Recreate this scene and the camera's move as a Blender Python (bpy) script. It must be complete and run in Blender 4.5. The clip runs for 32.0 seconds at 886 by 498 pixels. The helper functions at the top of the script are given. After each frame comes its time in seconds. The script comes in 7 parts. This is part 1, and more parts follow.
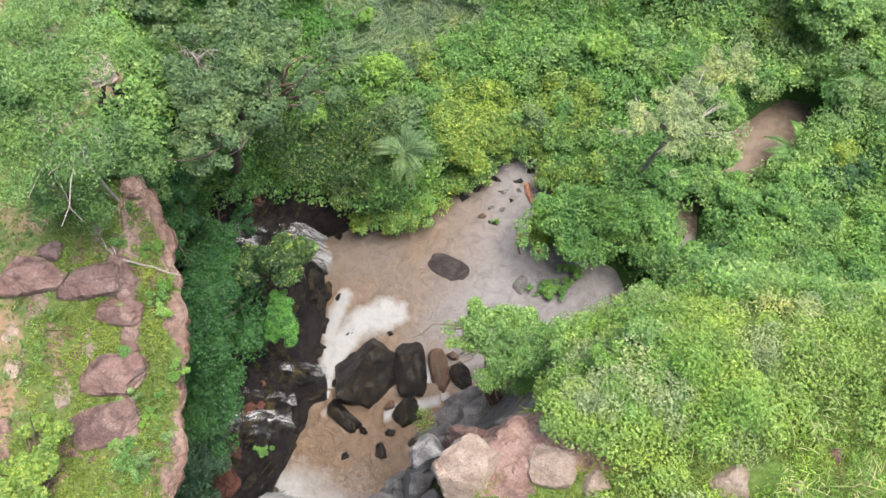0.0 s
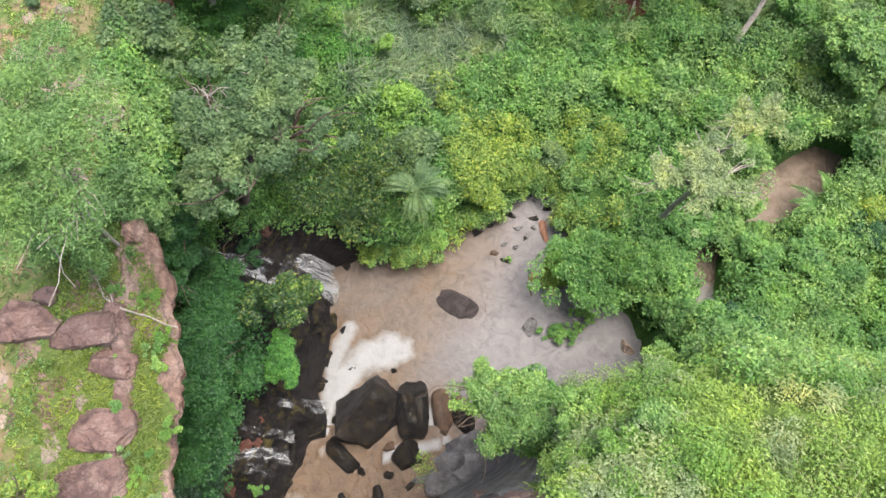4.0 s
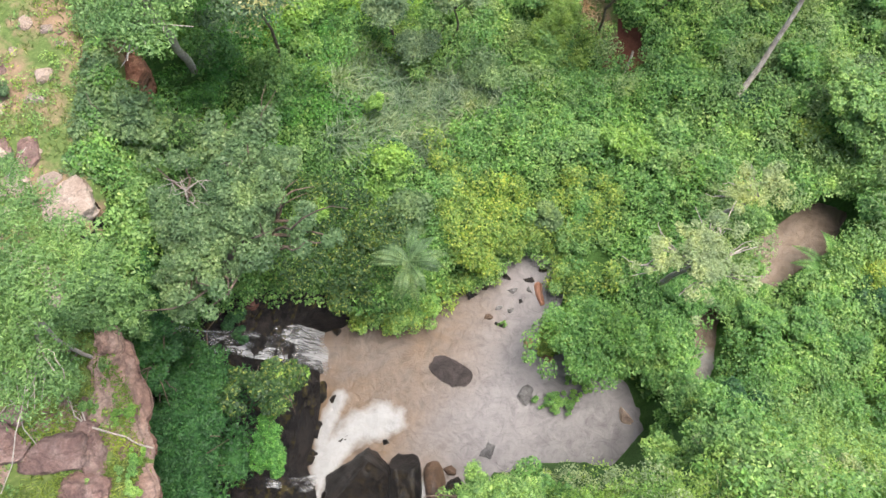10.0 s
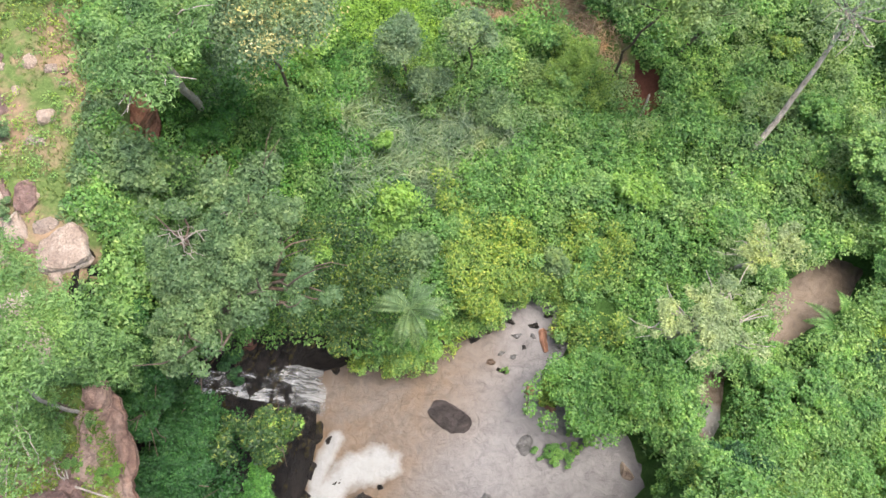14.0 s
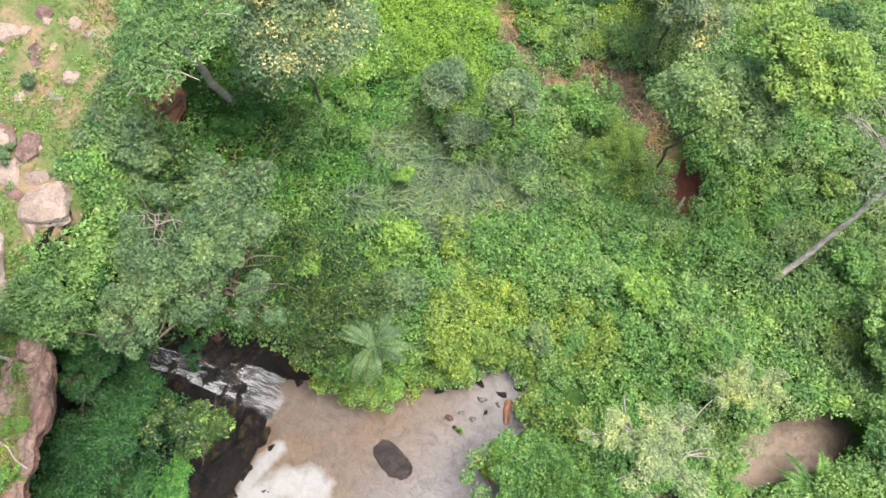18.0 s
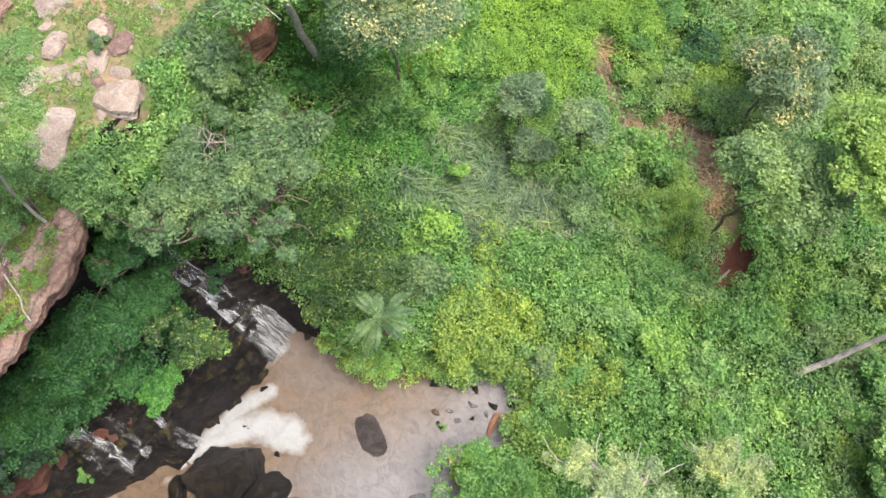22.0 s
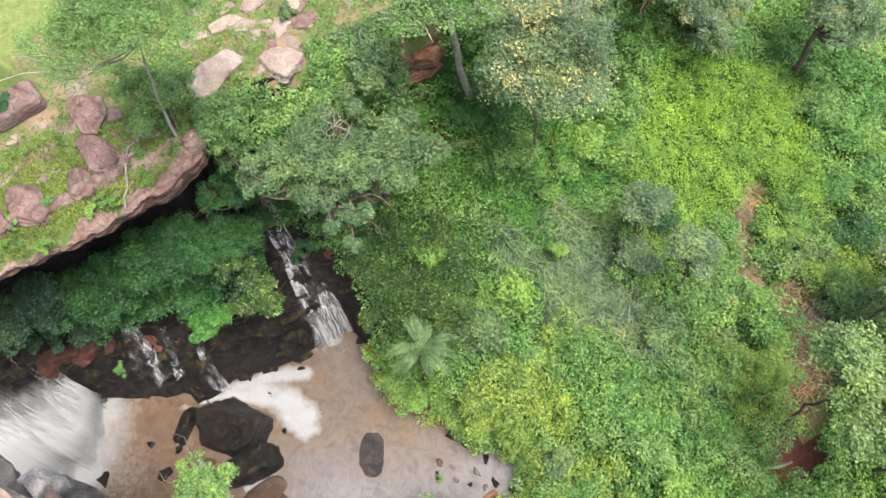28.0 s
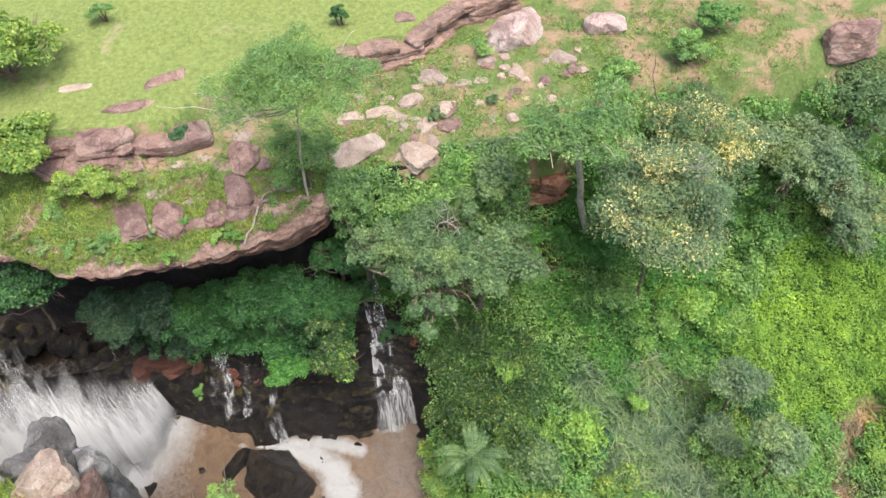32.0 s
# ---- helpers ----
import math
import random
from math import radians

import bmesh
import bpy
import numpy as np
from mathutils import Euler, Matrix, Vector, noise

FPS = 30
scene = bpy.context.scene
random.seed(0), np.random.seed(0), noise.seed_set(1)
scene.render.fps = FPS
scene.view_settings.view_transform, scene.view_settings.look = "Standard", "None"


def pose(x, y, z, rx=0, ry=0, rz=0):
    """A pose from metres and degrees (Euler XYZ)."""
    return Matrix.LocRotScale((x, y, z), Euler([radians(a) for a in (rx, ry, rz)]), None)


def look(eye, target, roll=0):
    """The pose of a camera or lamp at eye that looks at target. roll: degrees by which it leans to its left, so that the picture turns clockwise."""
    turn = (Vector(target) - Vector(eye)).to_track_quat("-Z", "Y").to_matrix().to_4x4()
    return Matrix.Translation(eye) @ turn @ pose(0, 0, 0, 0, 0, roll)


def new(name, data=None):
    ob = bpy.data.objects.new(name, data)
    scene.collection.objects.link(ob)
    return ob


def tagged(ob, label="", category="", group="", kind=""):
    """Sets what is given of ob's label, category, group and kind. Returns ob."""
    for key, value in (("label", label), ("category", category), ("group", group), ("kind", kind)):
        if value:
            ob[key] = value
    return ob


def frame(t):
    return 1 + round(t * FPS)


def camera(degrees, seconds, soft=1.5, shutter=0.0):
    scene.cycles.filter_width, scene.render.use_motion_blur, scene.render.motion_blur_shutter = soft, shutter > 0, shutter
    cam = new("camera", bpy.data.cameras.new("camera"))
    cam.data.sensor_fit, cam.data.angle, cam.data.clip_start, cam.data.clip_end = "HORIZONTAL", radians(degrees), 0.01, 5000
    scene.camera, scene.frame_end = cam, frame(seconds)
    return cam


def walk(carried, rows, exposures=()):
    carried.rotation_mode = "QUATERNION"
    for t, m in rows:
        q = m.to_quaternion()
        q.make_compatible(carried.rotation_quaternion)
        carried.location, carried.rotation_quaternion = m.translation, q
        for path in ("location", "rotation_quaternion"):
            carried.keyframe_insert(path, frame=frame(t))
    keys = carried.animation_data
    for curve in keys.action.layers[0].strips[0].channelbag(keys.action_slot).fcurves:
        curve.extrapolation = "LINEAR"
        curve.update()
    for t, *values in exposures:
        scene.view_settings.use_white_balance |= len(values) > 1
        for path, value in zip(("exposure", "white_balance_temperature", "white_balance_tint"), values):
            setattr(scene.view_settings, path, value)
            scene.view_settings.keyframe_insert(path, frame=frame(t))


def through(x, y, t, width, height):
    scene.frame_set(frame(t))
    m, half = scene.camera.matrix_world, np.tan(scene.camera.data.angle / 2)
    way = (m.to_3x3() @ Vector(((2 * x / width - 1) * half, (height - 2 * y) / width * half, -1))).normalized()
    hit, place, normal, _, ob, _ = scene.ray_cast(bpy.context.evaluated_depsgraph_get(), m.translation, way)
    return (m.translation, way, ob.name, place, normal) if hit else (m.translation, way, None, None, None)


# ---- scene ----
cam = camera(62.875, 32.0)


def aim(x, y, z, yaw, pitch, roll):
    return pose(x, y, z, 90 + pitch, 0, yaw) @ pose(0, 0, 0, 0, 0, roll)


PATH = [
    (0.0, aim(0.068, -13.099, 40.154, -2.758, -71.189, -0.184)),
    (0.5, aim(0.071, -12.751, 40.111, -1.986, -71.283, -0.115)),
    (1.0, aim(0.076, -12.404, 40.074, -1.237, -71.358, -0.036)),
    (1.5, aim(0.094, -12.061, 40.038, -0.600, -71.428, 0.050)),
    (2.0, aim(0.124, -11.725, 40.009, -0.199, -71.498, 0.051)),
    (2.5, aim(0.149, -11.404, 39.990, 0.054, -71.570, 0.025)),
    (3.0, aim(0.156, -11.085, 39.981, 0.210, -71.615, -0.028)),
    (3.5, aim(0.193, -10.754, 39.969, 0.215, -71.678, -0.038)),
    (5.5, aim(0.294, -9.352, 39.938, 0.129, -71.864, -0.010)),
    (6.0, aim(0.337, -9.005, 39.935, 0.079, -71.883, -0.047)),
    (6.5, aim(0.376, -8.678, 39.953, 0.114, -71.913, -0.057)),
    (7.0, aim(0.417, -8.350, 39.969, 0.109, -71.952, -0.104)),
    (7.5, aim(0.447, -8.019, 39.987, 0.137, -71.992, -0.125)),
    (8.0, aim(0.470, -7.672, 39.998, 0.143, -72.053, -0.124)),
    (8.5, aim(0.500, -7.305, 40.001, 0.074, -72.102, -0.097)),
    (9.0, aim(0.513, -6.929, 40.000, -0.000, -72.153, -0.097)),
    (9.5, aim(0.536, -6.582, 40.015, -0.025, -72.214, -0.021)),
    (10.0, aim(0.562, -6.239, 40.028, -0.083, -72.233, 0.048)),
    (10.5, aim(0.575, -5.902, 40.038, -0.136, -72.261, 0.105)),
    (11.0, aim(0.587, -5.576, 40.039, -0.174, -72.260, 0.147)),
    (11.5, aim(0.607, -5.273, 40.030, -0.186, -72.239, 0.145)),
    (12.0, aim(0.628, -5.001, 40.023, 0.046, -72.152, 0.189)),
    (12.5, aim(0.644, -4.756, 40.015, 0.566, -72.033, 0.228)),
    (13.0, aim(0.681, -4.521, 40.000, 1.216, -71.904, 0.148)),
    (13.5, aim(0.753, -4.276, 39.988, 2.021, -71.881, -0.074)),
    (14.0, aim(0.897, -4.025, 39.998, 2.912, -71.871, -0.450)),
    (14.5, aim(1.137, -3.760, 40.030, 4.019, -71.912, -0.910)),
    (16.5, aim(3.604, -2.385, 40.179, 12.758, -70.605, 0.122)),
    (17.0, aim(3.947, -2.218, 40.226, 14.820, -70.352, -0.150)),
    (17.5, aim(4.262, -2.131, 40.282, 16.943, -70.177, -0.321)),
    (18.0, aim(4.553, -2.100, 40.323, 19.104, -69.947, -0.385)),
    (18.5, aim(4.850, -2.121, 40.371, 21.198, -69.724, -0.361)),
    (19.0, aim(5.170, -2.175, 40.425, 23.229, -69.526, -0.251)),
    (19.5, aim(5.537, -2.237, 40.473, 25.122, -69.274, -0.042)),
    (20.0, aim(5.938, -2.305, 40.509, 26.958, -69.114, 0.245)),
    (20.5, aim(6.291, -2.383, 40.555, 28.923, -68.853, 0.394)),
    (21.0, aim(6.623, -2.445, 40.573, 30.970, -68.606, 0.455)),
    (21.5, aim(6.939, -2.486, 40.565, 33.121, -68.392, 0.479)),
    (22.0, aim(7.242, -2.491, 40.552, 35.351, -68.187, 0.475)),
    (22.5, aim(7.533, -2.454, 40.546, 37.770, -68.035, 0.551)),
    (23.0, aim(7.796, -2.389, 40.560, 40.344, -67.919, 0.606)),
    (23.5, aim(8.047, -2.303, 40.585, 42.896, -67.885, 0.632)),
    (24.0, aim(8.315, -2.208, 40.608, 45.119, -68.016, 0.462)),
    (24.5, aim(8.584, -2.100, 40.643, 47.249, -67.575, 0.347)),
    (26.5, aim(9.801, -1.581, 40.666, 55.429, -65.204, 0.130)),
    (27.0, aim(10.080, -1.426, 40.656, 57.545, -64.442, 0.047)),
    (27.5, aim(10.328, -1.250, 40.656, 59.639, -63.350, -0.026)),
    (28.0, aim(10.558, -1.065, 40.669, 61.703, -62.206, -0.107)),
    (28.5, aim(10.768, -0.898, 40.705, 63.874, -61.042, -0.235)),
    (29.0, aim(10.986, -0.719, 40.761, 66.066, -59.853, -0.360)),
    (29.5, aim(11.235, -0.522, 40.806, 68.319, -58.648, -0.375)),
    (30.0, aim(11.495, -0.357, 40.870, 70.811, -57.371, -0.484)),
    (30.5, aim(11.774, -0.182, 40.946, 73.236, -56.089, -0.563)),
    (31.0, aim(12.041, -0.023, 41.013, 75.677, -54.805, -0.551)),
    (31.5, aim(12.291, 0.127, 41.065, 78.048, -53.529, -0.437)),
    (32.0, aim(12.534, 0.259, 41.117, 80.437, -52.217, -0.297)),
]
walk(cam, PATH, exposures=[(0.0, 1.15), (8.0, 1.18), (14.0, 1.22), (20.0, 1.27), (29.0, 1.27), (31.0, 1.17), (32.0, 1.12)])

# ---------------------------------------------------------------- sky and sun
world = bpy.data.worlds.new("sky")
scene.world = world
world.use_nodes = True
wn = world.node_tree.nodes
sky = wn.new("ShaderNodeTexSky")
sky.sky_type = "NISHITA"
sky.sun_disc = False
sky.sun_elevation = radians(72)
sky.sun_rotation = radians(63)
sky.air_density, sky.dust_density, sky.ozone_density = 1.0, 4.0, 1.0
wn["Background"].inputs[1].default_value = 0.15
world.node_tree.links.new(sky.outputs[0], wn["Background"].inputs[0])

sun = new("sun", bpy.data.lights.new("sun", "SUN"))
sun.data.energy, sun.data.angle, sun.data.color = 2.5, radians(40), (1.0, 0.965, 0.9)
sun.matrix_world = look((12, 6, 48), (0, 0, 0))

# ---------------------------------------------------------------- arithmetic
rng = np.random.default_rng(7)


def sstep(a, b, x):
    t = np.clip((np.asarray(x, float) - a) / (b - a), 0, 1)
    return t * t * (3 - 2 * t)


TABLE = np.random.default_rng(3).random((256, 256))


def value_noise(x, y):
    """Smooth noise from 0 to 1 with cells of one metre."""
    x, y = np.asarray(x, float), np.asarray(y, float)
    i, j = np.floor(x).astype(int), np.floor(y).astype(int)
    u, v = x - i, y - j
    u, v = u * u * (3 - 2 * u), v * v * (3 - 2 * v)
    a, b = TABLE[i & 255, j & 255], TABLE[(i + 1) & 255, j & 255]
    c, d = TABLE[i & 255, (j + 1) & 255], TABLE[(i + 1) & 255, (j + 1) & 255]
    return (a * (1 - u) + b * u) * (1 - v) + (c * (1 - u) + d * u) * v


def fbm(x, y, scale=1.0, octaves=4):
    out, amp, total = 0.0, 1.0, 0.0
    for k in range(octaves):
        out = out + amp * value_noise(np.asarray(x) / scale * 2**k + 17 * k, np.asarray(y) / scale * 2**k + 31 * k)
        total += amp
        amp *= 0.5
    return out / total - 0.5


def line_distance(line, x, y):
    """Distance to a polyline, and on which side of it (positive on the left of its run)."""
    x, y = np.asarray(x, float), np.asarray(y, float)
    best, side = np.full(x.shape, 1e9), np.zeros(x.shape)
    for (ax, ay), (bx, by) in zip(line[:-1], line[1:]):
        dx, dy = bx - ax, by - ay
        t = np.clip(((x - ax) * dx + (y - ay) * dy) / (dx * dx + dy * dy), 0, 1)
        d = np.hypot(x - ax - t * dx, y - ay - t * dy)
        s = np.sign(dx * (y - ay) - dy * (x - ax))
        near = d < best
        best, side = np.where(near, d, best), np.where(near, s, side)
    return best, side


def inside(ring, x, y):
    """Signed distance to a closed ring: positive inside."""
    x, y = np.asarray(x, float), np.asarray(y, float)
    hit = np.zeros(x.shape, bool)
    for (ax, ay), (bx, by) in zip(ring, ring[1:] + ring[:1]):
        cross = (ay > y) != (by > y)
        with np.errstate(divide="ignore", invalid="ignore"):
            hit ^= cross & (x < (bx - ax) * (y - ay) / (by - ay + 1e-12) + ax)
    d, _ = line_distance(ring + ring[:1], x, y)
    return np.where(hit, d, -d)


# ---------------------------------------------------------------- the lie of the land
POOL = [(-6.3, 1.6), (-4.6, 2.2), (-2.2, 1.9), (-0.8, 2.4), (0.4, 3.9), (2.4, 4.4), (5.2, 6.4), (7.6, 6.0), (7.2, 3.6), (6.3, 2.4),
        (6.2, 0.9), (8.0, 0.2), (10.6, -1.2), (11.6, -3.6), (9.6, -5.6), (6.0, -5.4), (3.0, -5.6), (2.2, -7.6), (-1.0, -8.4), (-5.0, -8.2), (-6.6, -5.5), (-6.0, -2.0)]
BASIN = [(-6.3, -8.2), (-1.5, -8.2), (-0.6, -12), (-1.4, -18), (-2, -26), (-9, -26), (-10.0, -19), (-9.0, -14), (-7.2, -10.8)]
STREAM = [(10.5, -3.2), (12.6, -1.6), (14.9, 0.2), (16.0, 2.6), (19, 5.6), (22, 7.6), (27, 10), (45, 15), (90, 30)]
BLUFF = [(-2.8, -90), (-2.6, -22), (-2.3, -15), (-1.6, -13.2), (-0.5, -11.9), (1.4, -11.2), (3.2, -10.5), (5.6, -9.0), (8.6, -7.0), (13, -6.8), (17, -7.6), (24, -9), (90, -12)]
TRACK = [(-1.9, 27.9), (-0.8, 26.3), (1.6, 24.9), (3.6, 23.8), (6.0, 24.6)]
POOL_Z, BASIN_Z, UPPER_Z = -0.4, 0.55, 3.15


def cliff_foot(y):
    return np.interp(y, [-90, -22, -16, -10, -5, -1, 3, 9, 13, 18, 30, 60], [-20, -16.5, -14.6, -13.4, -13.4, -12.8, -12.2, -12.4, -13.4, -15, -16.5, -22])


def terrace_line(y):
    return np.interp(y, [-90, -16, -12, -9, -6, -2, 1, 4, 7, 10, 16, 30, 90], [-17, -16.3, -16.1, -15.8, -18.0, -20, -20.5, -20.9, -23.6, -24.5, -26, -30, -34])


def plateau(x, y):
    z = 15.65 + 0.5 * fbm(x, y, 6) + 0.12 * fbm(x, y, 1.2, 3)
    t = x - terrace_line(y)
    z = z + 1.35 * sstep(0.25, -0.25, t) + 0.03 * np.clip(-t, 0, 30)
    return z - 0.5 * sstep(-13.5, -10, x)


def ground_z(x, y):
    x, y = np.asarray(x, float), np.asarray(y, float)
    # valley floor
    v = 0.7 + 1.5 * sstep(1, -8, x) - 1.9 * np.exp(-((x - 12.3) ** 2 + (y - 20) ** 2) / 18) + 1.2 * sstep(12, 26, x) * sstep(4, 16, y)
    v = v + 0.9 * sstep(18, 34, y) + 0.5 * fbm(x, y, 5)
    # hillside below the cliff
    u = x - cliff_foot(y)
    foot = np.interp(y, [-30, -16, -10, -4, 1, 6, 12, 20, 30], [3.6, 3.6, 5.0, 6.2, 6.0, 7.2, 8.6, 7.0, 7.0])
    run = np.interp(y, [-30, -14, -9, -3, 2, 6, 12, 30], [5.5, 5.5, 6.4, 6.8, 7.0, 9, 13, 14])
    z = v + (foot - v) * (1 - sstep(0.0, 1.0, u / run)) + 0.35 * fbm(x, y, 1.6, 3) * sstep(0.3, 1.5, u)
    # southern bluff
    d, side = line_distance(BLUFF, x, y)
    off = np.where(side < 0, -d, d)
    wide = np.interp(x, [-1.0, 1.5, 3.4, 6.5], [0.9, 1.3, 2.0, 6.2])
    top = 15.9 + 1.0 * sstep(0, 8, -off) + 0.7 * fbm(x, y, 4)
    z = np.maximum(z, z + (top - z) * (1 - sstep(-0.3, 1.0, off / wide)))
    # water beds
    p = inside(POOL, x, y) + 0.35 * fbm(x, y, 1.3, 3)
    z = np.where(p > -0.9, z + (np.minimum(z, -1.3) - z) * sstep(-0.9, 0.35, p), z)
    b = inside(BASIN, x, y) + 1.3 * fbm(x, y, 2.0, 4)
    z = np.where(b > -1.6, z + (np.minimum(z, -0.4) - z) * sstep(-1.6, 0.3, b), z)
    s, _ = line_distance(STREAM, x, y)
    half = 1.45 * sstep(17.4, 19.0, x) * sstep(25, 22.8, x) + 1.0 * np.exp(-((x - 15.1) / 1.0) ** 2) + 0.25 * fbm(x, y, 1.5)
    z = z + (np.minimum(z, -1.1) - z) * sstep(half + 0.4, half - 0.2, s)
    # upper river that feeds the great fall
    w = sstep(-19.5, -17.0, y + 0.3 * fbm(x, y, 2)) * sstep(-12.6, -14.2, y)
    z = np.where(u < 6, z + (np.minimum(z, 2.6) - z) * sstep(1.0, 0.0, np.abs(y + 17.5) / 3.0) * sstep(-11.2, -12.0, x) * sstep(-0.4, 0.6, u), z)
    # high western plateau
    high = plateau(x, y)
    wall = np.interp(y, [1.9, 4, 8, 9, 11.4, 12.4, 15], [0.9, 3.2, 4.0, 0.9, 0.9, 4.2, 5.0])
    back = np.interp(y, [1.9, 4, 8, 9, 11.4, 12.4, 15], [0.0, -0.4, -0.5, -1.0, -1.0, -0.9, -2.0])
    return np.where(u < wall, high + (z - high) * sstep(back, wall, u), z)


def gz(x, y):
    return float(ground_z(np.array([x]), np.array([y]))[0])


# ---------------------------------------------------------------- mesh helpers
def mesh_arrays(name, verts, faces, smooth=False, mats=(), index=None):
    """A mesh from numpy arrays of vertices and of faces that all have the same number of corners."""
    verts, faces = np.asarray(verts, np.float32), np.asarray(faces, np.int32)
    me = bpy.data.meshes.new(name)
    n, k = faces.shape
    me.vertices.add(len(verts))
    me.vertices.foreach_set("co", verts.ravel())
    me.loops.add(n * k)
    me.loops.foreach_set("vertex_index", faces.ravel())
    me.polygons.add(n)
    me.polygons.foreach_set("loop_start", np.arange(0, n * k, k, dtype=np.int32))
    me.polygons.foreach_set("use_smooth", np.full(n, smooth))
    for m in mats:
        me.materials.append(m)
    if index is not None:
        me.polygons.foreach_set("material_index", np.asarray(index, np.int32))
    me.update()
    me.validate()
    return me


def grid_faces(nu, nv):
    i = np.arange(nu * nv).reshape(nu, nv)
    return np.stack([i[:-1, :-1], i[1:, :-1], i[1:, 1:], i[:-1, 1:]], -1).reshape(-1, 4)


def child(name, me, parent, label="", at=None):
    ob = new(name, me)
    ob.parent = parent
    if at is not None:
        ob.matrix_basis = at
    return tagged(ob, label)


def thing(name, place, label, category, group="", me=None, kind=""):
    ob = new(name, me)
    ob.matrix_basis = place
    return tagged(ob, label, category, group, kind)


def tube(path, radii, sides=7):
    """A tapered round limb along a path of points: arrays of vertices and four-cornered faces."""
    path, radii = np.asarray(path, float), np.asarray(radii, float)
    run = np.gradient(path, axis=0)
    run /= np.linalg.norm(run, axis=1)[:, None] + 1e-9
    ref = np.where(np.abs(run[:, 2:3]) > 0.9, [[1.0, 0, 0]], [[0, 0, 1.0]])
    a = np.cross(run, ref)
    a /= np.linalg.norm(a, axis=1)[:, None]
    b = np.cross(run, a)
    ang = np.linspace(0, 2 * np.pi, sides, endpoint=False)
    ring = a[:, None] * np.cos(ang)[None, :, None] + b[:, None] * np.sin(ang)[None, :, None]
    verts = (path[:, None] + ring * radii[:, None, None]).reshape(-1, 3)
    i = np.arange(len(path) * sides).reshape(len(path), sides)
    j = np.roll(i, -1, 1)
    faces = np.stack([i[:-1], j[:-1], j[1:], i[1:]], -1).reshape(-1, 4)
    return verts, faces


def joined(pieces):
    verts, faces, at = [], [], 0
    for v, f in pieces:
        verts.append(v)
        faces.append(f + at)
        at += len(v)
    return np.concatenate(verts), np.concatenate(faces)


def unit(v):
    return v / (np.linalg.norm(v, axis=-1, keepdims=True) + 1e-9)


def leaves(centre, normal, length, width, r, fold=0.12, lean=None):
    """One folded, pointed leaf of four corners at each centre."""
    n = len(centre)
    normal = unit(normal)
    any_way = r.normal(size=(n, 3)) if lean is None else lean
    way = unit(any_way - (any_way * normal).sum(1, keepdims=True) * normal)
    side = np.cross(normal, way)
    length, width = np.broadcast_to(length, n)[:, None], np.broadcast_to(width, n)[:, None]
    base = centre - way * length * 0.5
    tip = centre + way * length * 0.5 - normal * length * 0.12
    left = centre + side * width * 0.5 + normal * length * fold - way * length * 0.05
    right = centre - side * width * 0.5 + normal * length * fold - way * length * 0.05
    verts = np.stack([base, right, tip, left], 1).reshape(-1, 3)
    return verts, np.arange(4 * n).reshape(n, 4)


def leaf_tips(centre, normal, length, width, r):
    """One small pointed leaf of three corners at each centre."""
    n = len(centre)
    normal = unit(normal)
    any_way = r.normal(size=(n, 3))
    way = unit(any_way - (any_way * normal).sum(1, keepdims=True) * normal)
    side = np.cross(normal, way) * (width * 0.5)[:, None]
    base, tip = centre - way * length[:, None] * 0.4, centre + way * length[:, None] * 0.6 - normal * length[:, None] * 0.1
    return np.stack([base + side, base - side, tip], 1).reshape(-1, 3), np.arange(3 * n).reshape(n, 3)


def clumps_of_leaves(centres, radii, count, size, r, flat=0.7, shape=0.5, up=0.75):
    """Leaves in a loose shell round each clump's centre, mostly on its upper half."""
    k = len(centres)
    c = np.repeat(np.asarray(centres, float), count, 0)
    rad = np.repeat(np.broadcast_to(radii, k), count)
    d = unit(r.normal(size=(k * count, 3)))
    d[:, 2] = np.where(d[:, 2] < -0.25, -d[:, 2], d[:, 2])
    depth = 1 - 0.45 * r.random(k * count) ** 1.6
    p = c + d * (rad * depth)[:, None] * [1, 1, flat]
    normal = d * 0.75 + [0, 0, up] + 0.55 * r.normal(size=(k * count, 3))
    length = size * (0.65 + 0.7 * r.random(k * count))
    return leaf_tips(p, normal, length, length * shape, r)


# ---------------------------------------------------------------- materials
def material(name):
    m = bpy.data.materials.new(name)
    m.use_nodes = True
    nodes, links = m.node_tree.nodes, m.node_tree.links
    return m, nodes, links, nodes["Principled BSDF"]


def ramp(nodes, stops):
    n = nodes.new("ShaderNodeValToRGB")
    el = n.color_ramp.elements
    while len(el) < len(stops):
        el.new(0.5)
    for e, (pos, col) in zip(el, stops):
        e.position, e.color = pos, (*col, 1) if len(col) == 3 else col
    return n


def noise_node(nodes, links, scale, detail=5, rough=0.6, coord=None, distort=0.0):
    n = nodes.new("ShaderNodeTexNoise")
    n.inputs["Scale"].default_value, n.inputs["Detail"].default_value = scale, detail
    n.inputs["Roughness"].default_value, n.inputs["Distortion"].default_value = rough, distort
    if coord is not None:
        links.new(coord, n.inputs["Vector"])
    return n


def mix_rgb(nodes, links, fac, a, b, mode="MIX"):
    n = nodes.new("ShaderNodeMix")
    n.data_type, n.blend_type = "RGBA", mode
    for sock, value in ((n.inputs[0], fac), (n.inputs[6], a), (n.inputs[7], b)):
        if isinstance(value, (int, float)):
            sock.default_value = value
        elif isinstance(value, tuple):
            sock.default_value = (*value, 1)
        else:
            links.new(value, sock)
    return n.outputs[2]


